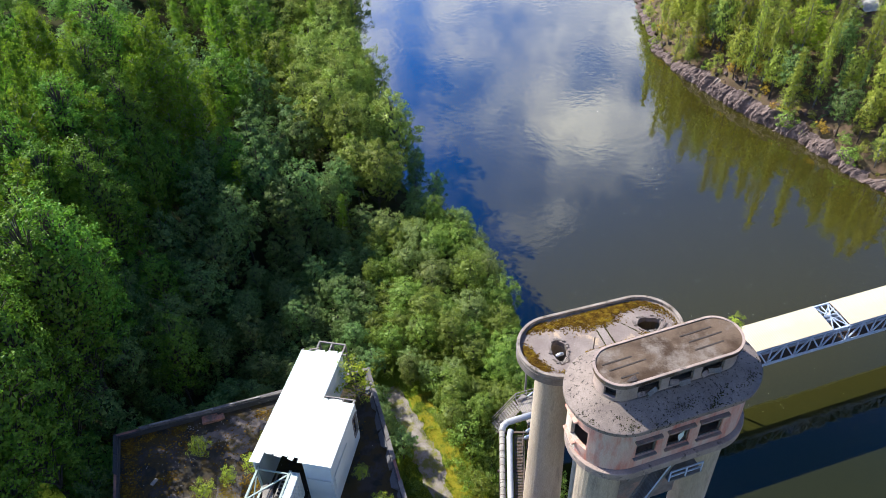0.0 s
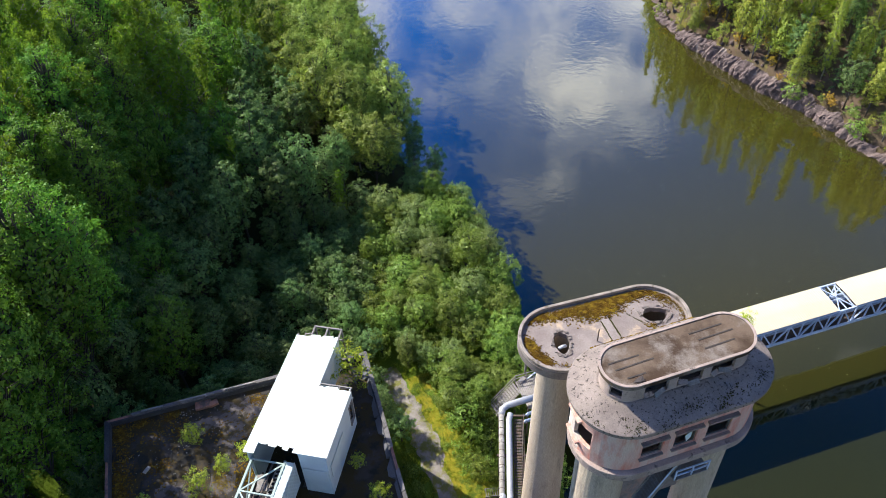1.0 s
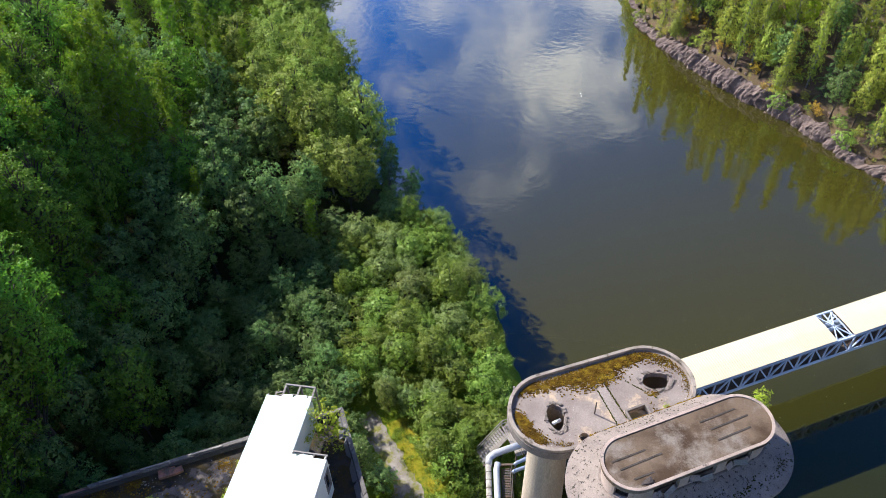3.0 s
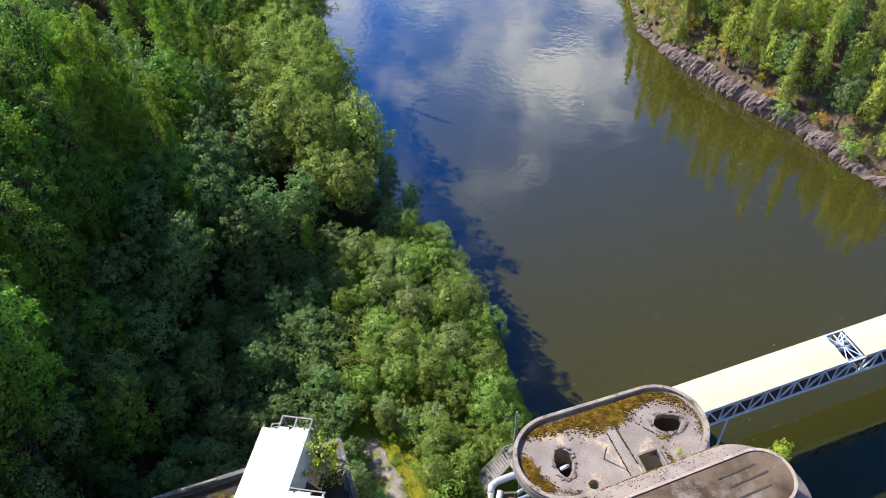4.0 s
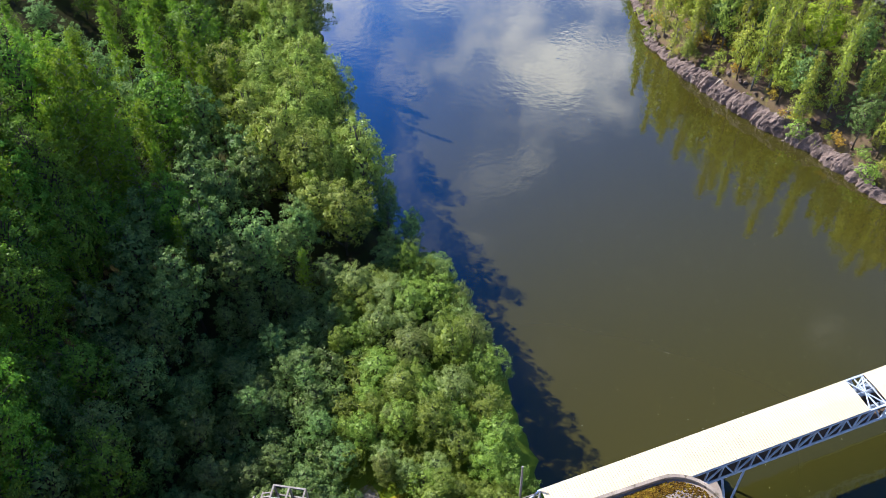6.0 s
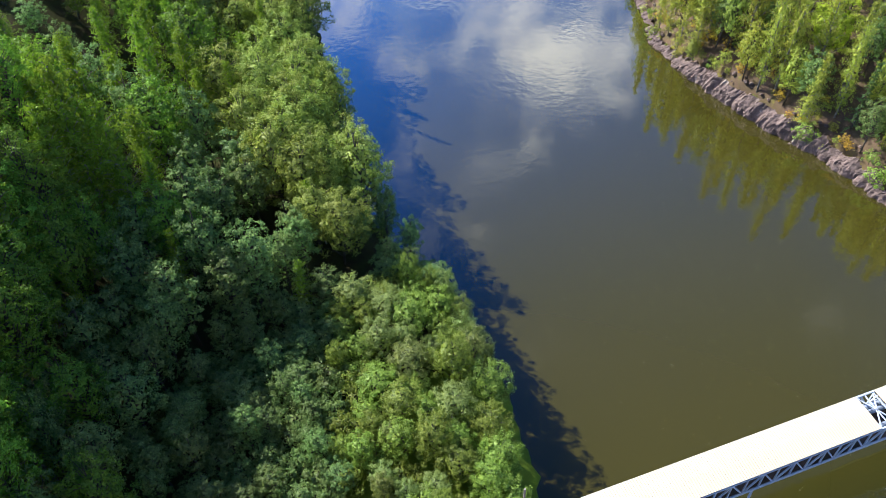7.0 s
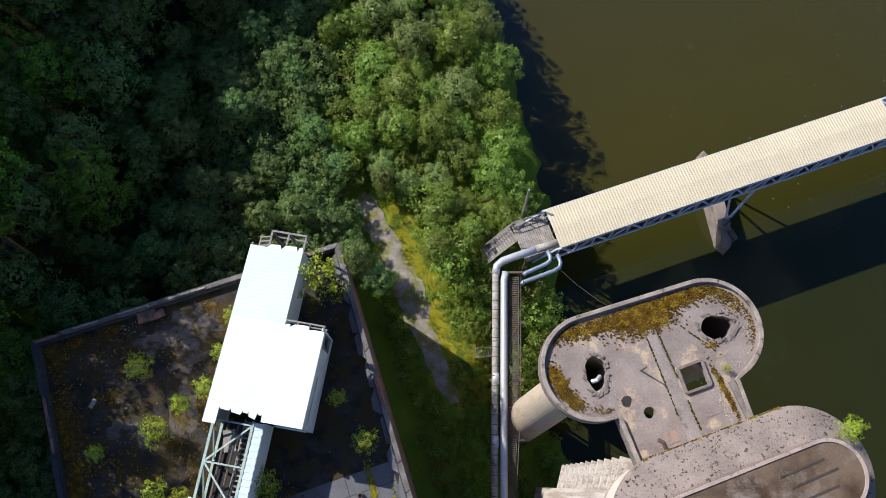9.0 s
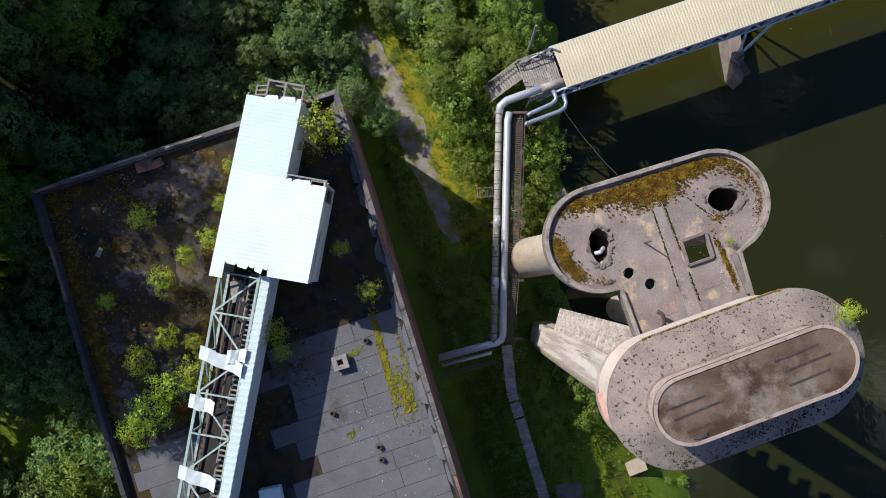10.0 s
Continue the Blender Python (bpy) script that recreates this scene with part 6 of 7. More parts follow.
KINDS = {
    "alder": [round_tree("alder_tree", "leafy green alder tree with a rounded crown", 9.0, 2.9, 100 + i, 44, 104, 0.086, LEAF_ALDER if i % 3 else LEAF_ALDERGREY, BARK, "alders on the river bank", 0.12) for i in range(6)],
    "dark": [round_tree("broadleaf_tree", "dark green broadleaf tree in the wood", 14.0, 3.1, 120 + i, 44, 58, 0.128, LEAF_DARK, BARK, "trees of the wood") for i in range(6)],
    "shore": [round_tree("shore_tree", "sunlit green tree at the edge of the wood", 14.0, 3.6, 130 + i, 56, 92, 0.100, LEAF_SHORE, BARK, "tall trees along the shore", 0.15) for i in range(5)],
    "green": [round_tree("tall_broadleaf_tree", "tall dense green broadleaf tree of the wood", 18.0, 3.9, 150 + i, 66, 62, 0.138, LEAF_GREEN, BARK, "tall broadleaf trees of the wood") for i in range(3)],
    "giant": [round_tree("giant_broadleaf_tree", "very tall dense green tree added at the foot of the slope to cast shade", 34.0, 4.6, 170 + i, 120, 46, 0.148, LEAF_GREEN, BARK, "tallest trees of the wood", 0.3) for i in range(3)],
    "bush": [round_tree("bush", "dense dark green bush on the wood's floor", 3.6, 1.9, 140 + i, 18, 66, 0.090, LEAF_DARK, BARK, "bushes of the wood's floor", 0.0) for i in range(4)],
    "birch": [hanging_tree("birch_tree", "tall birch tree with drooping yellow-green leaves", 22.0, 3.3, 160 + i, 64, 7, 11, 0.119, LEAF_BIRCH, BIRCHBARK, "birches of the wood") for i in range(6)],
    "bank": [hanging_tree("bank_tree", "sunlit yellowish birch on the rocky bank", 14.0, 2.5, 180 + i, 46, 6, 13, 0.086, LEAF_BANK, BIRCHBARK, "trees on the rocky bank", 0.14) for i in range(5)],
    "spruce": [spruce("spruce_tree", "dark spruce tree with layered boughs", 13.0, 2.4, 200 + i, 40, NEEDLE, BARK, "spruces of the wood") for i in range(2)],
    "bankbush": [round_tree("bank_bush", "sunlit green bush on the bank", 3.4, 1.8, 220 + i, 15, 56, 0.078, LEAF_ALDER, BARK, "bushes on the banks", 0.0) for i in range(3)],
    "bankshrub": [round_tree("bank_shrub", "dry yellow-green shrub on the rocky bank", 3.6, 1.7, 230 + i, 13, 50, 0.078, LEAF_BANK, BARK, "shrubs on the rocky bank", 0.0) for i in range(3)],
    "bankround": [round_tree("broad_bank_tree", "sunlit yellow-green broadleaf tree on the far bank", 13.0, 3.0, 190 + i, 44, 62, 0.106, LEAF_BANK if i else LEAF_SHORE, BARK, "broadleaf trees on the far bank", 0.12) for i in range(3)],
    "gold": [round_tree("golden_shrub", "small yellow and orange autumn shrub on the rocky bank", 2.6, 1.3, 260 + i, 10, 60, 0.07, LEAF_GOLD, BARK, "autumn shrubs on the rocky bank", 0.0) for i in range(2)],
    "lime": [round_tree("lime_tree", "bright yellow-green round tree on the far bank", 9.0, 3.4, 270, 46, 120, 0.088, LEAF_YOUNG, BARK, "bright trees on the far bank", 0.1)],
    "weed": [round_tree("weed_clump", "low leafy green weeds in the grass", 0.9, 0.6, 280 + i, 9, 26, 0.06, LEAF_ALDER, BARK, "weeds by the building", 0.0) for i in range(3)],
    "sapling": [round_tree("birch_sapling", "small bright yellow-green birch sapling growing on the roof", 2.6, 0.9, 240 + i, 15, 44, 0.046, LEAF_YOUNG, BIRCHBARK, "saplings on the roof", 0.1) for i in range(4)],
}
rnd = random.Random(77)


def plant(kind, x, y, scale=1.0, z=None, sink=0.15, tall=1.0):
    src = rnd.choice(KINDS[kind])
    m = pose(x, y, (ground_z(x, y) - sink) if z is None else z, rnd.uniform(-3, 3), rnd.uniform(-3, 3), rnd.uniform(0, 360))
    ob = copy_thing(src, m)
    ob.scale = (scale, scale, scale * tall)
    return ob


def inside_building(x, y, margin=1.6):
    p = Vector((x, y)) - BB
    u, v = -p.dot(ub), p.dot(vb)
    return -margin - 1 < u < 27.5 + margin and v > -margin


taken = []


def seen(x, y, margin=9.0):
    """Inside the wedge of land that the flight looks over, with a margin for shadows."""
    left = np.interp(y, [-40, 9, 150], [-50, -50, -104]) - margin
    right = np.interp(y, [-40, 9, 150], [50, 50, 100]) + margin
    return left < x < right and y < 152


def free(x, y, gap):
    if any((x - a) ** 2 + (y - c) ** 2 < (0.5 * (gap + g)) ** 2 for a, c, g in taken):
        return False
    taken.append((x, y, gap))
    return True


def fill(count, box, gap, test, choose):
    """Plants up to count trees in a box, with gaps, where test allows."""
    for _ in range(count):
        x, y = rnd.uniform(box[0], box[2]), rnd.uniform(box[1], box[3])
        if seen(x, y) and test(x, y) and free(x, y, gap):
            choose(x, y)


def west_in(x, y):
    return along(WEST, y) - x


def track_gap(x, y):
    return min(math.hypot(x - px, y - py) for px, py, _ in TRACK_FINE)


TRACK_FINE = [(a[0] + (c[0] - a[0]) * i / 8, a[1] + (c[1] - a[1]) * i / 8, 0) for a, c in zip(TRACK, TRACK[1:]) for i in range(8)]


# tree tops of the wood that stand out, by kind: x, y, height of the top over the datum
BIRCH_TOPS = [(-38.3, 82.6, 24.8), (-44.2, 76.4, 27.5), (-46.2, 70.8, 30.0), (-37.3, 61.6, 27.0), (-52.7, 74.4, 27), (-46.6, 55.6, 26), (-36.4, 67.0, 22), (-46.0, 49.0, 27), (-46.5, 41.5, 26),
              (-44.6, 33.7, 25.5), (-43.2, 21.5, 25), (-41.5, 10.0, 20.5), (-40.0, 28.0, 20), (-41.5, 62.5, 26), (-49.5, 63.0, 28), (-33.0, 92.0, 15.5), (-28.5, 98.0, 14), (-43.0, 3.0, 20)]
WOOD_TOPS = [(-31.3, 76.5, 18.0), (-30.3, 56.5, 18.7), (-25.3, 53.6, 18.6), (-34.5, 50.5, 17.0), (-35.3, 33.5, 17.0), (-31.5, 33.5, 13.5), (-33.0, 26.5, 16.5), (-31.0, 21.0, 16), (-36.2, 20.0, 17), (-36.5, 13.5, 16), (-36.5, 6.5, 16.5),
             (-38.5, 40.5, 16.0), (-28.5, 47.0, 16.5), (-27.5, 64.0, 14.5), (-31.0, 69.0, 16.0), (-26.3, 72.0, 14.0), (-35.0, 44.0, 14.0), (-24.9, 28.4, 8.9), (-28.0, 28.0, 9.5), (-23.2, 37.0, 6.6), (-19.5, 31.8, 8.0), (-22.9, 23.7, 7.2), (-16.6, 20.6, 8.0), (-16.6, 37.8, 6.5), (-19.4, 41.8, 6.4)]
SHORE_TOPS = [(-20.0, 74.5, 16.8), (-17.0, 67.2, 16.0), (-13.6, 69.7, 13.6), (-11.4, 60.3, 13.4), (-15.2, 81.0, 15.6), (-14.4, 90.0, 13.0), (-14.8, 62.5, 13.0), (-18.5, 87.5, 16.0), (-24.5, 82.0, 15.0), (-19.6, 97.0, 13.0), (-11.4, 75.6, 12.5), (-25.5, 90.5, 14.0)]
ALDER_TOPS = [(-9.4, 50.8, 7.2), (-2.1, 47.8, 6.8), (-4.7, 49.2, 6.7), (0.9, 50.4, 5.4), (-5.8, 44.5, 6.6), (2.7, 40.6, 8.4), (-2.5, 41.5, 6.6), (5.6, 43.6, 5.8), (6.4, 38.8, 5.9), (-3.3, 35.4, 6.1), (0.6, 31.0, 7.2), (-5.8, 39.0, 5.2), (6.6, 33.2, 6.0), (2.6, 35.6, 6.6), (6.4, 26.2, 6.2), (3.4, 28.2, 5.6), (7.4, 29.6, 5.4), (9.0, 24.4, 5.0), (8.0, 21.6, 4.2)]
SIZE = {"giant": (34.0, 4.6), "birch": (22.0, 3.3), "dark": (14.0, 3.1), "green": (18.0, 3.9), "shore": (14.0, 3.6), "alder": (9.0, 2.9), "bush": (3.6, 1.9), "spruce": (13.0, 2.4)}


def top_at(kind, x, y, z, wide=None):
    """Plants a tree whose top reaches z, with a crown of that half width."""
    tall = max(2.0, z - ground_z(x, y) + 0.4)
    high, half = SIZE[kind]
    s = (wide / half) if wide else min(1.3, max(0.72, tall / high))
    return plant(kind, x, y, s, sink=0.3, tall=tall / high / s)


def canopy(x, y):
    """Height of the leaf roof over the datum, between the tops that stand out."""
    total, weight = 0.0, 0.0
    for px, py, pz in BIRCH_TOPS + WOOD_TOPS + SHORE_TOPS + ALDER_TOPS:
        w = 1.0 / (2.0 + (px - x) ** 2 + (py - y) ** 2) ** 1.6
        total, weight = total + w * pz, weight + w
    return total / weight


# giants added west of the roof, tops out of view, to shade it
for x, y in ((-37.5, -1.0), (-37.0, 4.8), (-37.6, 10.0), (-37.0, 15.4), (-38.0, 21.5)):
    free(x, y, 4.8)
    top_at("giant", x, y, rnd.uniform(35.0, 38.5), rnd.uniform(4.4, 5.0))
# a tall dense belt added along the western slope's foot to shade the wood
for i, y in enumerate(np.arange(-4, 60, 4.1)):
    for x, z in ((-41.6, 34.0 if y < 26 else 30.0), (-46.6, 38.0 if y < 26 else 34.0)):
        x, y1 = x + rnd.uniform(-1.0, 1.0) - (2.0 if y > 40 else 0.0), (62.0 if i == 0 else y) + rnd.uniform(-1.0, 1.0)
        free(x, y1, 3.4)
        top_at("giant" if (i + (x < -44)) % 3 else "birch", x, y1, z + rnd.uniform(-2.0, 1.5), rnd.uniform(3.6, 4.4))
# a gap in the belt lets the sun onto one alder by the west wall
taken += [(-35.5, -13.9, 4.0), (-40.0, -10.9, 5.0), (-44.5, -7.9, 5.0), (-49.5, -4.6, 5.0)]
for x, y, z in BIRCH_TOPS:
    free(x, y, 3.6)
    top_at("birch", x, y, z + (2.5 if x < -40 and y < 66 else 0.5), rnd.uniform(3.3, 4.1))
for i, (x, y, z) in enumerate(WOOD_TOPS):
    free(x, y, 4.4 if z > 11 else 2.6)
    top_at("green" if z > 15 and i % 3 == 1 else "dark", x, y, z, rnd.uniform(3.0, 3.7) if z > 11 else rnd.uniform(1.7, 2.2))
for x, y, z in SHORE_TOPS:
    free(x, y, 4.6)
    top_at("shore", x, y, z, rnd.uniform(3.4, 4.2) if z > 12 else rnd.uniform(2.6, 3.3))
for x, y, z in ALDER_TOPS:
    free(x, y, 3.0)
    top_at("alder", x, y, z, rnd.uniform(2.5, 3.1))
# a hollow in the wood behind the shore trees, and dark low trees at the water's edge
taken += [(-21.8, 62.5, 6.0), (-22.5, 57.5, 5.0)]
for x, y, z in ((-2.6, 58.6, 3.4), (-5.2, 60.2, 4.6), (-0.6, 57.0, 2.4), (-6.0, 56.5, 4.6)):
    free(x, y, 2.6)
    top_at("dark", x, y, z, 2.1)


def alder_zone(x, y):
    """The sunlit alders between the track and the river."""
    west = np.interp(y, [20, 25, 29, 33, 38, 44, 52], [4.2, 0.6, -2.0, -4.4, -6.0, -7.5, -8.0])
    east = np.interp(y, [20, 25, 30, 33, 37, 41, 47, 53], [6.4, 9.0, 8.6, 7.6, 8.6, 7.4, 5.0, 1.6])
    return west < x < east and 20 < y < 53


def birch_zone(x, y):
    return x < np.interp(y, [-40, 5, 20, 45, 58, 72, 100, 200], [-42, -41, -40.5, -42.5, -37, -34, -34, -48]) and y > -40


def low_zone(x, y):
    return not birch_zone(x, y) and not alder_zone(x, y) and y < np.interp(x, [-36, -30, -22, -9, 3], [22, 38, 49, 54, 57]) and west_in(x, y) > 2.5 and track_gap(x, y) > (4.0 if x > -4.5 else 2.4) and y > 14


def inner_pick(x, y):
    near_shore = west_in(x, y) < 17 and y > 56
    z, k = canopy(x, y) * ((rnd.uniform(1.0, 1.18) if 68 < y < 102 else rnd.uniform(0.86, 1.12)) if near_shore else rnd.uniform(0.80, 1.0)), rnd.random()
    if x > -9.5 and y < 69:
        z = min(z, float(np.interp(y, [55, 62, 69], [3.0, 4.2, 8.0])))
        top_at("dark", x, y, z, rnd.uniform(1.7, 2.2))
    elif near_shore:
        top_at("shore" if k < 0.7 else "birch" if k < 0.92 else "spruce", x, y, z if k < 0.7 else z * 1.08, None if k < 0.7 else 1.9)
    elif y > 78:
        top_at("shore" if k < 0.55 else "birch" if k < 0.88 else "spruce", x, y, z, None if k < 0.55 else 2.3)
    else:
        top_at("dark" if k < 0.78 else "green" if k < 0.86 else "birch", x, y, z, None if k < 0.86 else 1.8)


def low_pick(x, y):
    z, k = min(canopy(x, y) * rnd.uniform(0.45, 0.92), 9.0), rnd.random()
    sunny = x > np.interp(y, [14, 20, 30, 46], [-3, -4, -10, -12])
    if z > 4.2 and k < 0.55:
        top_at("alder" if sunny else "dark", x, y, z, rnd.uniform(1.5, 2.1))
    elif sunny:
        plant("bankbush", x, y, rnd.uniform(0.8, 1.4))
    else:
        plant("bush", x, y, rnd.uniform(0.8, 1.4))


fill(900, (-9, 19, 11, 53), 2.5, alder_zone, lambda x, y: top_at("alder", x, y, canopy(x, y) * rnd.uniform(0.60, 0.95), rnd.uniform(1.7, 2.4)))
for y in np.arange(-17, 4, 2.9):
    x = -31.9 + 0.31 * (6.8 - y) - rnd.uniform(2.2, 3.6)
    free(x, y, 3.2)
    top_at("dark", x, y, rnd.uniform(13.0, 15.5), 2.7)
fill(700, (-62, -32, -38, 66), 3.2, birch_zone, lambda x, y: top_at("birch" if rnd.random() < 0.55 else "green", x, y, rnd.uniform(0.86, 1.0) * min(29.0 if x > -46 else 37.0, canopy(x, y) + 2.0 + 1.3 * max(0.0, -x - 45)), rnd.uniform(2.9, 3.8)))
fill(1500, (-121, 52, -30, 152), 4.7, birch_zone, lambda x, y: top_at("birch" if rnd.random() < 0.55 else "green" if rnd.random() < 0.6 else "dark", x, y, rnd.uniform(0.8, 1.0) * max(22.0, canopy(x, y)), None))
fill(2600, (-46, 38, 6, 152), 3.3, lambda x, y: not birch_zone(x, y) and not alder_zone(x, y) and not low_zone(x, y) and west_in(x, y) > 2.2, inner_pick)
fill(900, (-41, -26, -28, 44), 3.3, lambda x, y: not birch_zone(x, y) and not low_zone(x, y) and not inside_building(x, y, 1.8), lambda x, y: top_at("dark", x, y, canopy(x, y) * rnd.uniform(0.7, 0.95), rnd.uniform(2.3, 3.0)))
fill(3600, (-36, 14, 6, 57), 1.65, lambda x, y: low_zone(x, y) and not inside_building(x, y, 1.2), low_pick)
top_at("alder", -30.6, -17.2, 14.0, 3.3)
for x, y, z in ((-32.6, -1.6, 13.5), (-34.6, -5.0, 12.5), (-33.0, -8.8, 12.0), (-36.8, -1.8, 11.0), (-37.6, -6.6, 11.0), (-36.2, -10.4, 10.5), (-34.4, 1.6, 12.0), (-39.5, -3.6, 11.0)):
    top_at("dark", x, y, z, 2.6)


for _ in range(900):
    y, d = rnd.uniform(46, 128), rnd.uniform(0.4, 3.2)
    x = along(WEST, y) - d
    if free(x, y, 1.5):
        plant("bankbush", x, y, rnd.uniform(0.5, 1.1))


def fill_east(count, near, far, gap, choose):
    """Plants the far bank between two distances from its shore."""
    for _ in range(count):
        y, d = rnd.uniform(40, 176), rnd.uniform(near, far)
        x = along(EAST, y) + d
        if (seen(x, y, 4.0) or (y > 150 and d < 12)) and not (x > 80 and y > 111) and free(x, y, gap):
            choose(x, y, d)


def shore_birch(x, y, d):
    k, up = rnd.random(), 1.2 if d > 4.5 else 1.1
    if k < 0.48:
        plant("bank", x, y, rnd.uniform(0.85, 1.15), tall=up * (rnd.uniform(0.85, 1.1) if d < 4.5 else rnd.uniform(1.05, 1.4)))
    elif k < 0.78:
        plant("bankround", x, y, rnd.uniform(0.65, 0.95), tall=up * rnd.uniform(0.95, 1.3))
    elif k < 0.93:
        plant("dark", x, y, rnd.uniform(0.65, 0.95))
    else:
        plant("spruce", x, y, rnd.uniform(0.7, 1.1))


def rock_top(x, y, d):
    return max(ground_z(x, y), -6.3 + 3.3 * min(1.0, d / 2.6)) - 0.2


taken += [(67.8, 103.2, 7.0), (75.5, 105.0, 6.0), (67.0, 99.5, 3.0)]
fill_east(900, 3.4, 12, 2.7, shore_birch)
fill_east(900, 12, 34, 3.5, shore_birch)
fill_east(420, 0.8, 4.6, 1.5, lambda x, y, d: plant("bankshrub" if rnd.random() < 0.5 else "bankbush", x, y, rnd.uniform(0.2, 0.4) if d < 2.4 else rnd.uniform(0.35, 0.8), rock_top(x, y, d)) if noise.noise((y * 0.21, d * 0.3, 4.0)) > -0.2 or d > 3.6 else None)
for y, d, z in ((71.5, 1.6, 6.5), (75.5, 2.2, 8.0), (78.5, 0.8, 5.5), (89.5, 1.0, 5.5), (91.8, 2.4, 7.5), (112.5, 2.0, 6.5), (116.5, 1.4, 7.5), (120.5, 2.2, 8.5), (69.0, 2.6, 8.5), (124.0, 1.6, 8.0)):
    # small trees that lean out over the rock
    plant("bank" if z > 6 else "bankbush", along(EAST, y) + d, y, 0.75 if z > 6 else 1.2, rock_top(along(EAST, y) + d, y, d))
for _ in range(150):
    y, d = rnd.uniform(56, 150), rnd.uniform(0.2, 3.4)
    if not 81 < y < 110 and free(along(EAST, y) + d, y, 1.7):
        plant(rnd.choice(("bankround", "bankbush", "bankshrub")), along(EAST, y) + d, y, rnd.uniform(0.4, 0.6) if rnd.random() < 0.5 else rnd.uniform(0.6, 1.1), rock_top(along(EAST, y) + d, y, d) - 0.4)
fill_east(1000, 4.0, 10, 1.35, lambda x, y, d: plant("bankshrub" if rnd.random() < 0.6 else "bankbush", x, y, rnd.uniform(0.4, 0.95)) if noise.noise((x * 0.16, y * 0.16, 9.0)) > -0.4 else None)
fill(700, (4, -26, 27, 18), 1.45, lambda x, y: 0.2 < west_in(x, y) < (6.5 if y > 1 else 4.5) and x > 8.6 + max(0, -6 - y) * 0.24 and math.hypot(x - S1[0], y - S1[1]) > 2.9 and math.hypot(x - H1[0], y - H1[1]) > 3.4 and y > -22,
     lambda x, y: plant("bankbush", x, y, rnd.uniform(0.65, 1.15) if y > 3 else rnd.uniform(0.25, 0.5)))
fill(160, (2.2, 9.5, 6.0, 19.5), 1.5, lambda x, y: track_gap(x, y) > 4.2, lambda x, y: plant("bankbush", x, y, rnd.uniform(0.5, 0.9)))
for x, y, s in ((67.8, 103.2, 1.35),):
    plant("lime", x, y, s)
for _ in range(34):
    y, d = rnd.uniform(84, 142), rnd.uniform(1.5, 9)
    plant("gold", along(EAST, y) + d, y, rnd.uniform(0.5, 1.1), max(ground_z(along(EAST, y) + d, y), -6.3 + 2.9 * min(1.0, d / 2.2)) - 0.1)
fill(420, (-7, -26, 9, 15), 0.9, lambda x, y: not inside_building(x, y, 0.2) and track_gap(x, y) > 1.2, lambda x, y: plant("weed", x, y, rnd.uniform(0.6, 1.5)))
for x, y, s in ((-8.2, 11.2, 2.1), (-22.7, 4.7, 1.15), (-20.9, -0.6, 1.25), (-20.6, -4.7, 1.1), (-17.2, 3.0, 1.0), (-12.1, -4.3, 1.35), (-4.9, -1.1, 1.05), (-21.3, -10.2, 1.9), (-25.4, -2.1, 0.8), (-16.5, 5.6, 0.8), (-18.4, -5.4, 0.9), (-7.1, 2.1, 0.8), (-19.9, -8.4, 1.6), (-15.9, 8.6, 0.7), (-11.6, -6.0, 0.9), (-18.0, -7.6, 1.5), (-22.4, -6.6, 1.4), (-19.2, 1.6, 0.9), (-22.6, -12.0, 1.4)):
    plant("sapling", x, y, s, 16.0)
rim_plant = plant("sapling", 20.55, -1.8, 0.7, 40.0)
tagged(rim_plant, "small green sapling growing on the tower roof rim", "bush", "saplings on the tower")
for x, y, k in ((12.0, -8.9, 0.8), (13.2, -9.4, 0.95), (14.1, -10.8, 1.0), (15.1, -11.9, 0.95), (16.2, -13.4, 0.85), (14.6, -14.6, 0.8), (12.9, -3.0, 0.8), (12.2, -2.2, 0.7)):
    plant("bankbush", x, y, k)
deck_plant = plant("sapling", 17.0, 1.9, 0.3, 34.35)
tagged(deck_plant, "tiny green sapling growing on the silo deck", "bush", "saplings on the tower")
for group_ in KINDS.values():
    for ob in group_:
        for child in list(ob.children):
            bpy.data.objects.remove(child)
        bpy.data.objects.remove(ob)

yard = Build()
yard.add([(x, y, ground_z(x, y) + 0.25) for y in np.linspace(112, 150, 14) for x in np.linspace(81, 125, 14)], [(j * 14 + i, j * 14 + i + 1, (j + 1) * 14 + i + 1, (j + 1) * 14 + i) for j in range(13) for i in range(13)])
whole("gravel_yard", yard, mat("pale gravel", (0.52, 0.50, 0.46), (0.40, 0.38, 0.35), 0.4), "pale gravel yard behind the far wood", "yard", "structure", smooth=True)

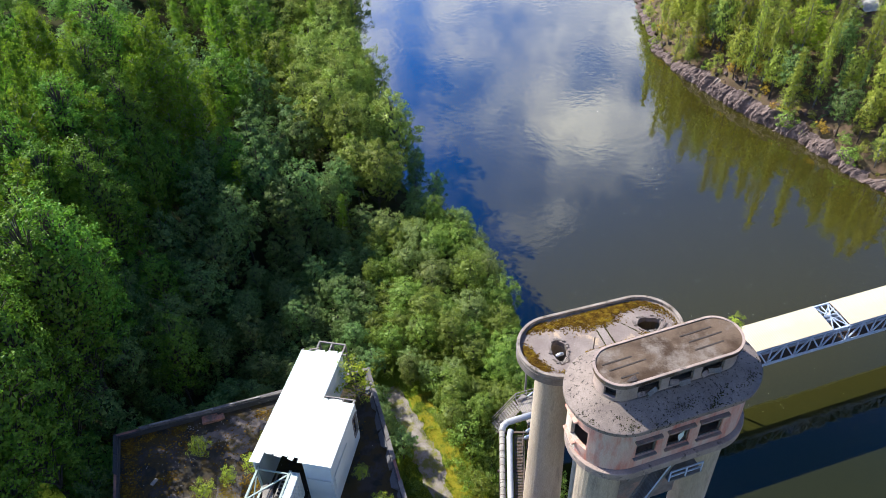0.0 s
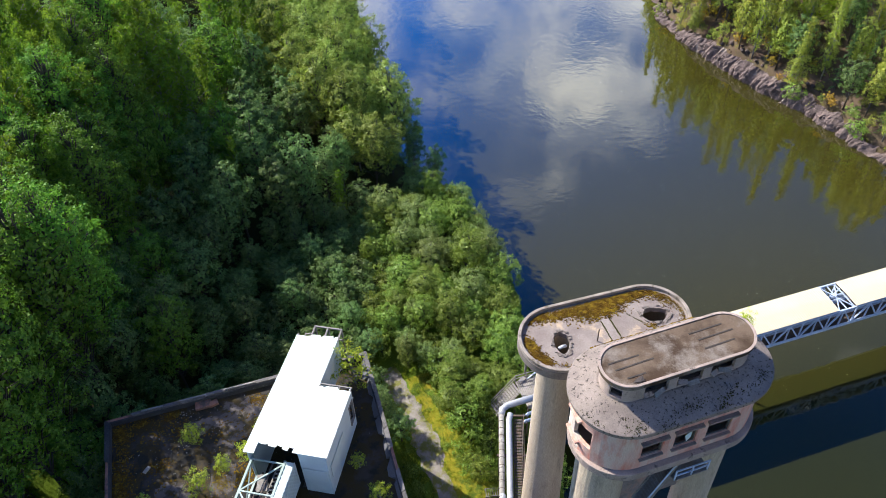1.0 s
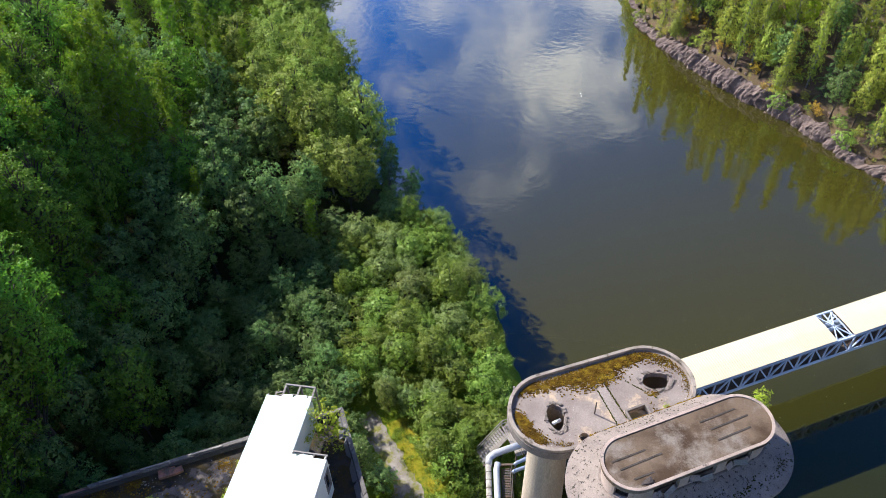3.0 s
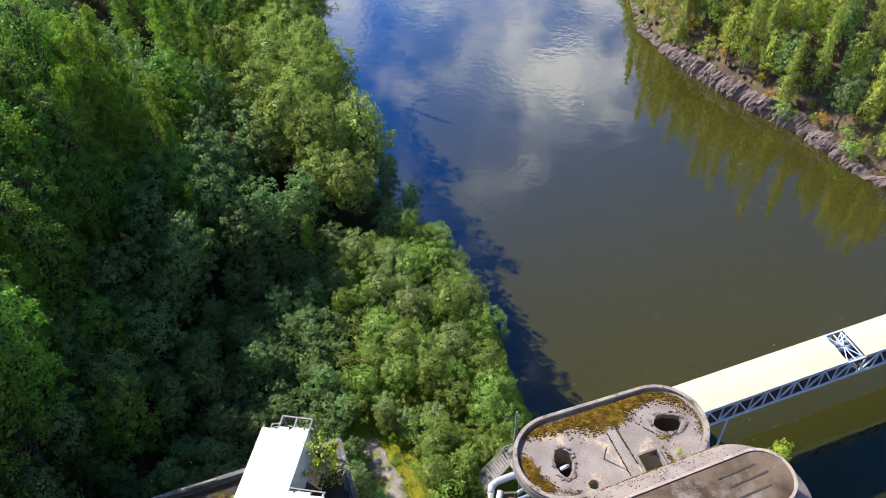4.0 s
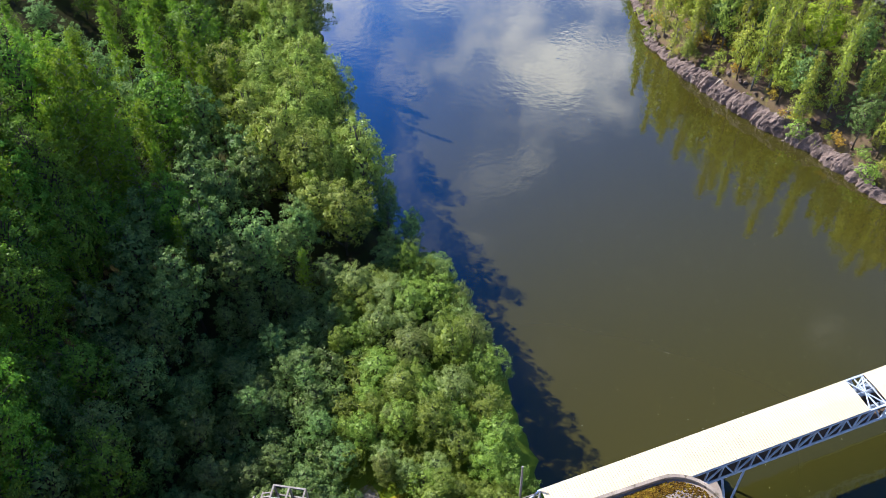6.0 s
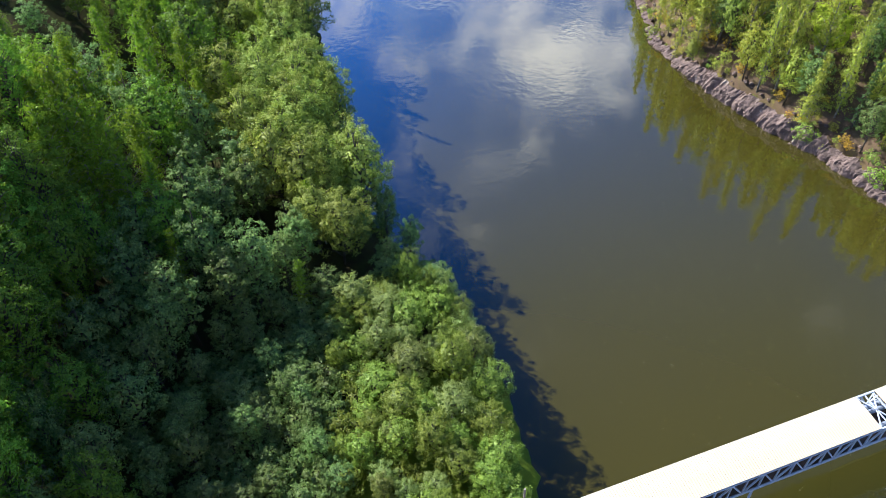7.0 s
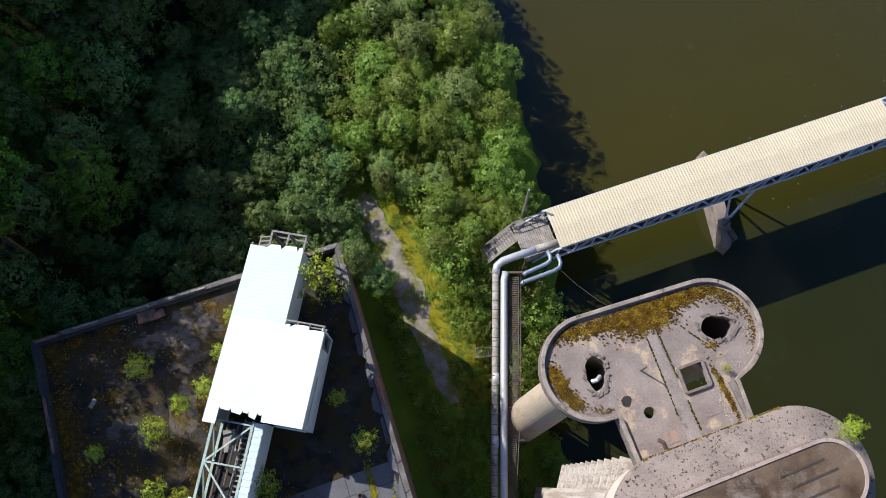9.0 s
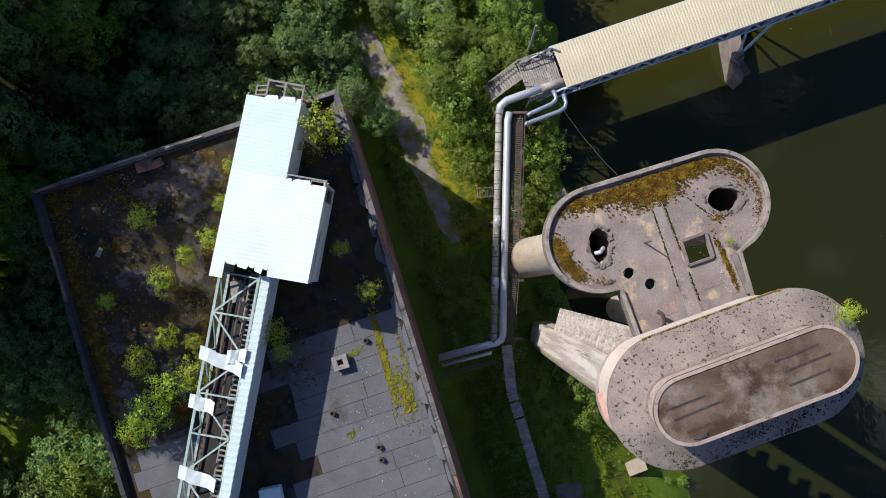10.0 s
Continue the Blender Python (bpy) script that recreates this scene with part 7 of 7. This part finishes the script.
# ---- rocks of the far bank ----
rnd = random.Random(55)
face = Build()
ys_r, rows_r = np.arange(42, 176, 0.2).tolist(), 22
for y in ys_r:
    x0 = along(EAST, y) - 0.5 + 1.5 * noise.noise((y * 0.14, 3.1, 0)) + 0.8 * noise.noise((y * 0.5, 1.1, 0))
    tall = float(np.interp(y, [60, 76, 82, 108, 114, 135], [0.8, 1.0, 3.0, 3.3, 1.3, 0.8])) + 1.3 * noise.noise((y * 0.16, 8.0, 0)) + 0.7 * noise.noise((y * 0.6, 2.0, 0))
    for j in range(rows_r):
        t = j / (rows_r - 1)
        chip = 0.55 * noise.noise((y * 0.7, t * 1.0, 7.0)) + 0.5 * noise.noise((y * 1.9, t * 2.2, 1.0)) + 0.38 * noise.noise((y * 4.3, t * 3.4, 2.0)) + 0.22 * noise.noise((y * 9.5, t * 9.0, 6.0)) + 0.12 * noise.noise((y * 19.0, t * 20.0, 3.0))
        step = math.floor(t * 3.2 + 2.0 * noise.noise((y * 0.5, t * 1.5, 4.0))) / 3.2
        cleft = -1.0 * max(0.0, noise.noise((y * 1.1, 5.0, t * 0.5)) - 0.1)
        face.v.append((x0 + 0.9 * t * t + 0.8 * step * t + 0.85 * chip - cleft, y + 0.15 * chip, -6.5 + (tall + 0.6) * t ** 0.85 + 0.3 * chip))
face.f = [(j + i * rows_r, j + i * rows_r + 1, j + (i + 1) * rows_r + 1, j + (i + 1) * rows_r) for i in range(len(ys_r) - 1) for j in range(rows_r - 1)]
whole("rock_face", face, ROCK, "low brown and grey rock face above the far shore", "rock", "structure")
rocks = Build()
for _ in range(240):
    y = rnd.uniform(45, 165)
    d = rnd.uniform(-0.5, 5.0)
    x = along(EAST, y) + d
    r = rnd.uniform(0.15, 0.55)
    c = Vector((x, y, max(ground_z(x, y), -6.2) + r * 0.05))
    vs = []
    for t in (0.15, 0.5, 0.85):
        for i in range(6):
            a = i * math.pi / 3 + t
            rr = r * math.sin(math.pi * t) * rnd.uniform(0.6, 1.3)
            vs.append(c + Vector((rr * math.cos(a), rr * math.sin(a), -r * math.cos(math.pi * t) * 0.7)))
    rocks.add(vs, [(j * 6 + i, j * 6 + (i + 1) % 6, j * 6 + 6 + (i + 1) % 6, j * 6 + 6 + i) for j in range(2) for i in range(6)] + [(12, 13, 14, 15, 16, 17)])
whole("bank_rocks", rocks, ROCK, "brown weathered rocks along the far river bank", "rocks", "stuff")
grass = Build()
for _ in range(8000):
    cx, cy = rnd.uniform(-7, 22), rnd.uniform(-30, 26)
    if west_in(cx, cy) < 1.6 or inside_building(cx, cy, 0.3) or track_gap(cx, cy) < rnd.uniform(0.2, 1.2):
        continue
    tall_g = rnd.uniform(0.2, 0.5)
    for _ in range(7):
        x, y, a = cx + rnd.gauss(0, 0.16), cy + rnd.gauss(0, 0.16), rnd.uniform(0, 3.14)
        z = ground_z(x, y)
        dx, dy = 0.055 * math.cos(a), 0.055 * math.sin(a)
        grass.add([(x - dx, y - dy, z - 0.05), (x + dx, y + dy, z - 0.05), (x + rnd.gauss(0, 0.16), y + rnd.gauss(0, 0.16), z + tall_g * rnd.uniform(0.7, 1.2))], [(0, 1, 2)])
whole("grass_tufts", grass, leaf_mat("tall grass", (0.14, 0.21, 0.014), (0.28, 0.33, 0.028)), "tufts of tall yellow-green grass", "grass", "stuff")

# a bare dead tree among the birches of the far bank
dead = thing("dead_tree", "bare grey dead tree with thin branches", "tree", (75.5, 105.0, ground_z(75.5, 105.0)))
rnd = random.Random(91)
part("trunk", Build().tube([(0, 0, -0.4), (0.2, 0.1, 4), (0.1, 0.4, 8), (0.5, 0.5, 11)], [0.2, 0.15, 0.09, 0.02], 6), TIMBER, dead)
for i in range(26):
    z0 = 3.0 + i * 0.3
    a, reach = i * 2.4, rnd.uniform(1.2, 2.8) * (1.1 - 0.03 * i)
    mid = Vector((0.15 + 0.5 * reach * math.cos(a), 0.2 + 0.5 * reach * math.sin(a), z0 + 0.6))
    end = Vector((0.15 + reach * math.cos(a + 0.2), 0.2 + reach * math.sin(a + 0.2), z0 + rnd.uniform(0.8, 1.8)))
    br = Build().tube([(0.15, 0.2, z0), mid, end], [0.05, 0.035, 0.012], 4)
    for k in range(3):
        q = mid.lerp(end, 0.25 + 0.3 * k)
        br.tube([q, q + Vector((rnd.uniform(-0.7, 0.7), rnd.uniform(-0.7, 0.7), rnd.uniform(0.1, 0.7)))], [0.022, 0.008], 3)
    part("branch", br, TIMBER, dead)

flecks = Build()
rnd = random.Random(14)
for _ in range(260):
    x, y = rnd.gauss(40, 13), rnd.gauss(52, 22)
    if west_in(x, y) < -3 and x < along(EAST, y) - 2:
        r = rnd.uniform(0.02, 0.05)
        flecks.add([(x + r * math.cos(a), y + r * math.sin(a), -5.985) for a in (0, 1.3, 2.5, 3.8, 5.0)], [(0, 1, 2, 3, 4)])
whole("floating_flecks", flecks, WHITE, "small white flecks of foam drifting on the river", "foam", "stuff")
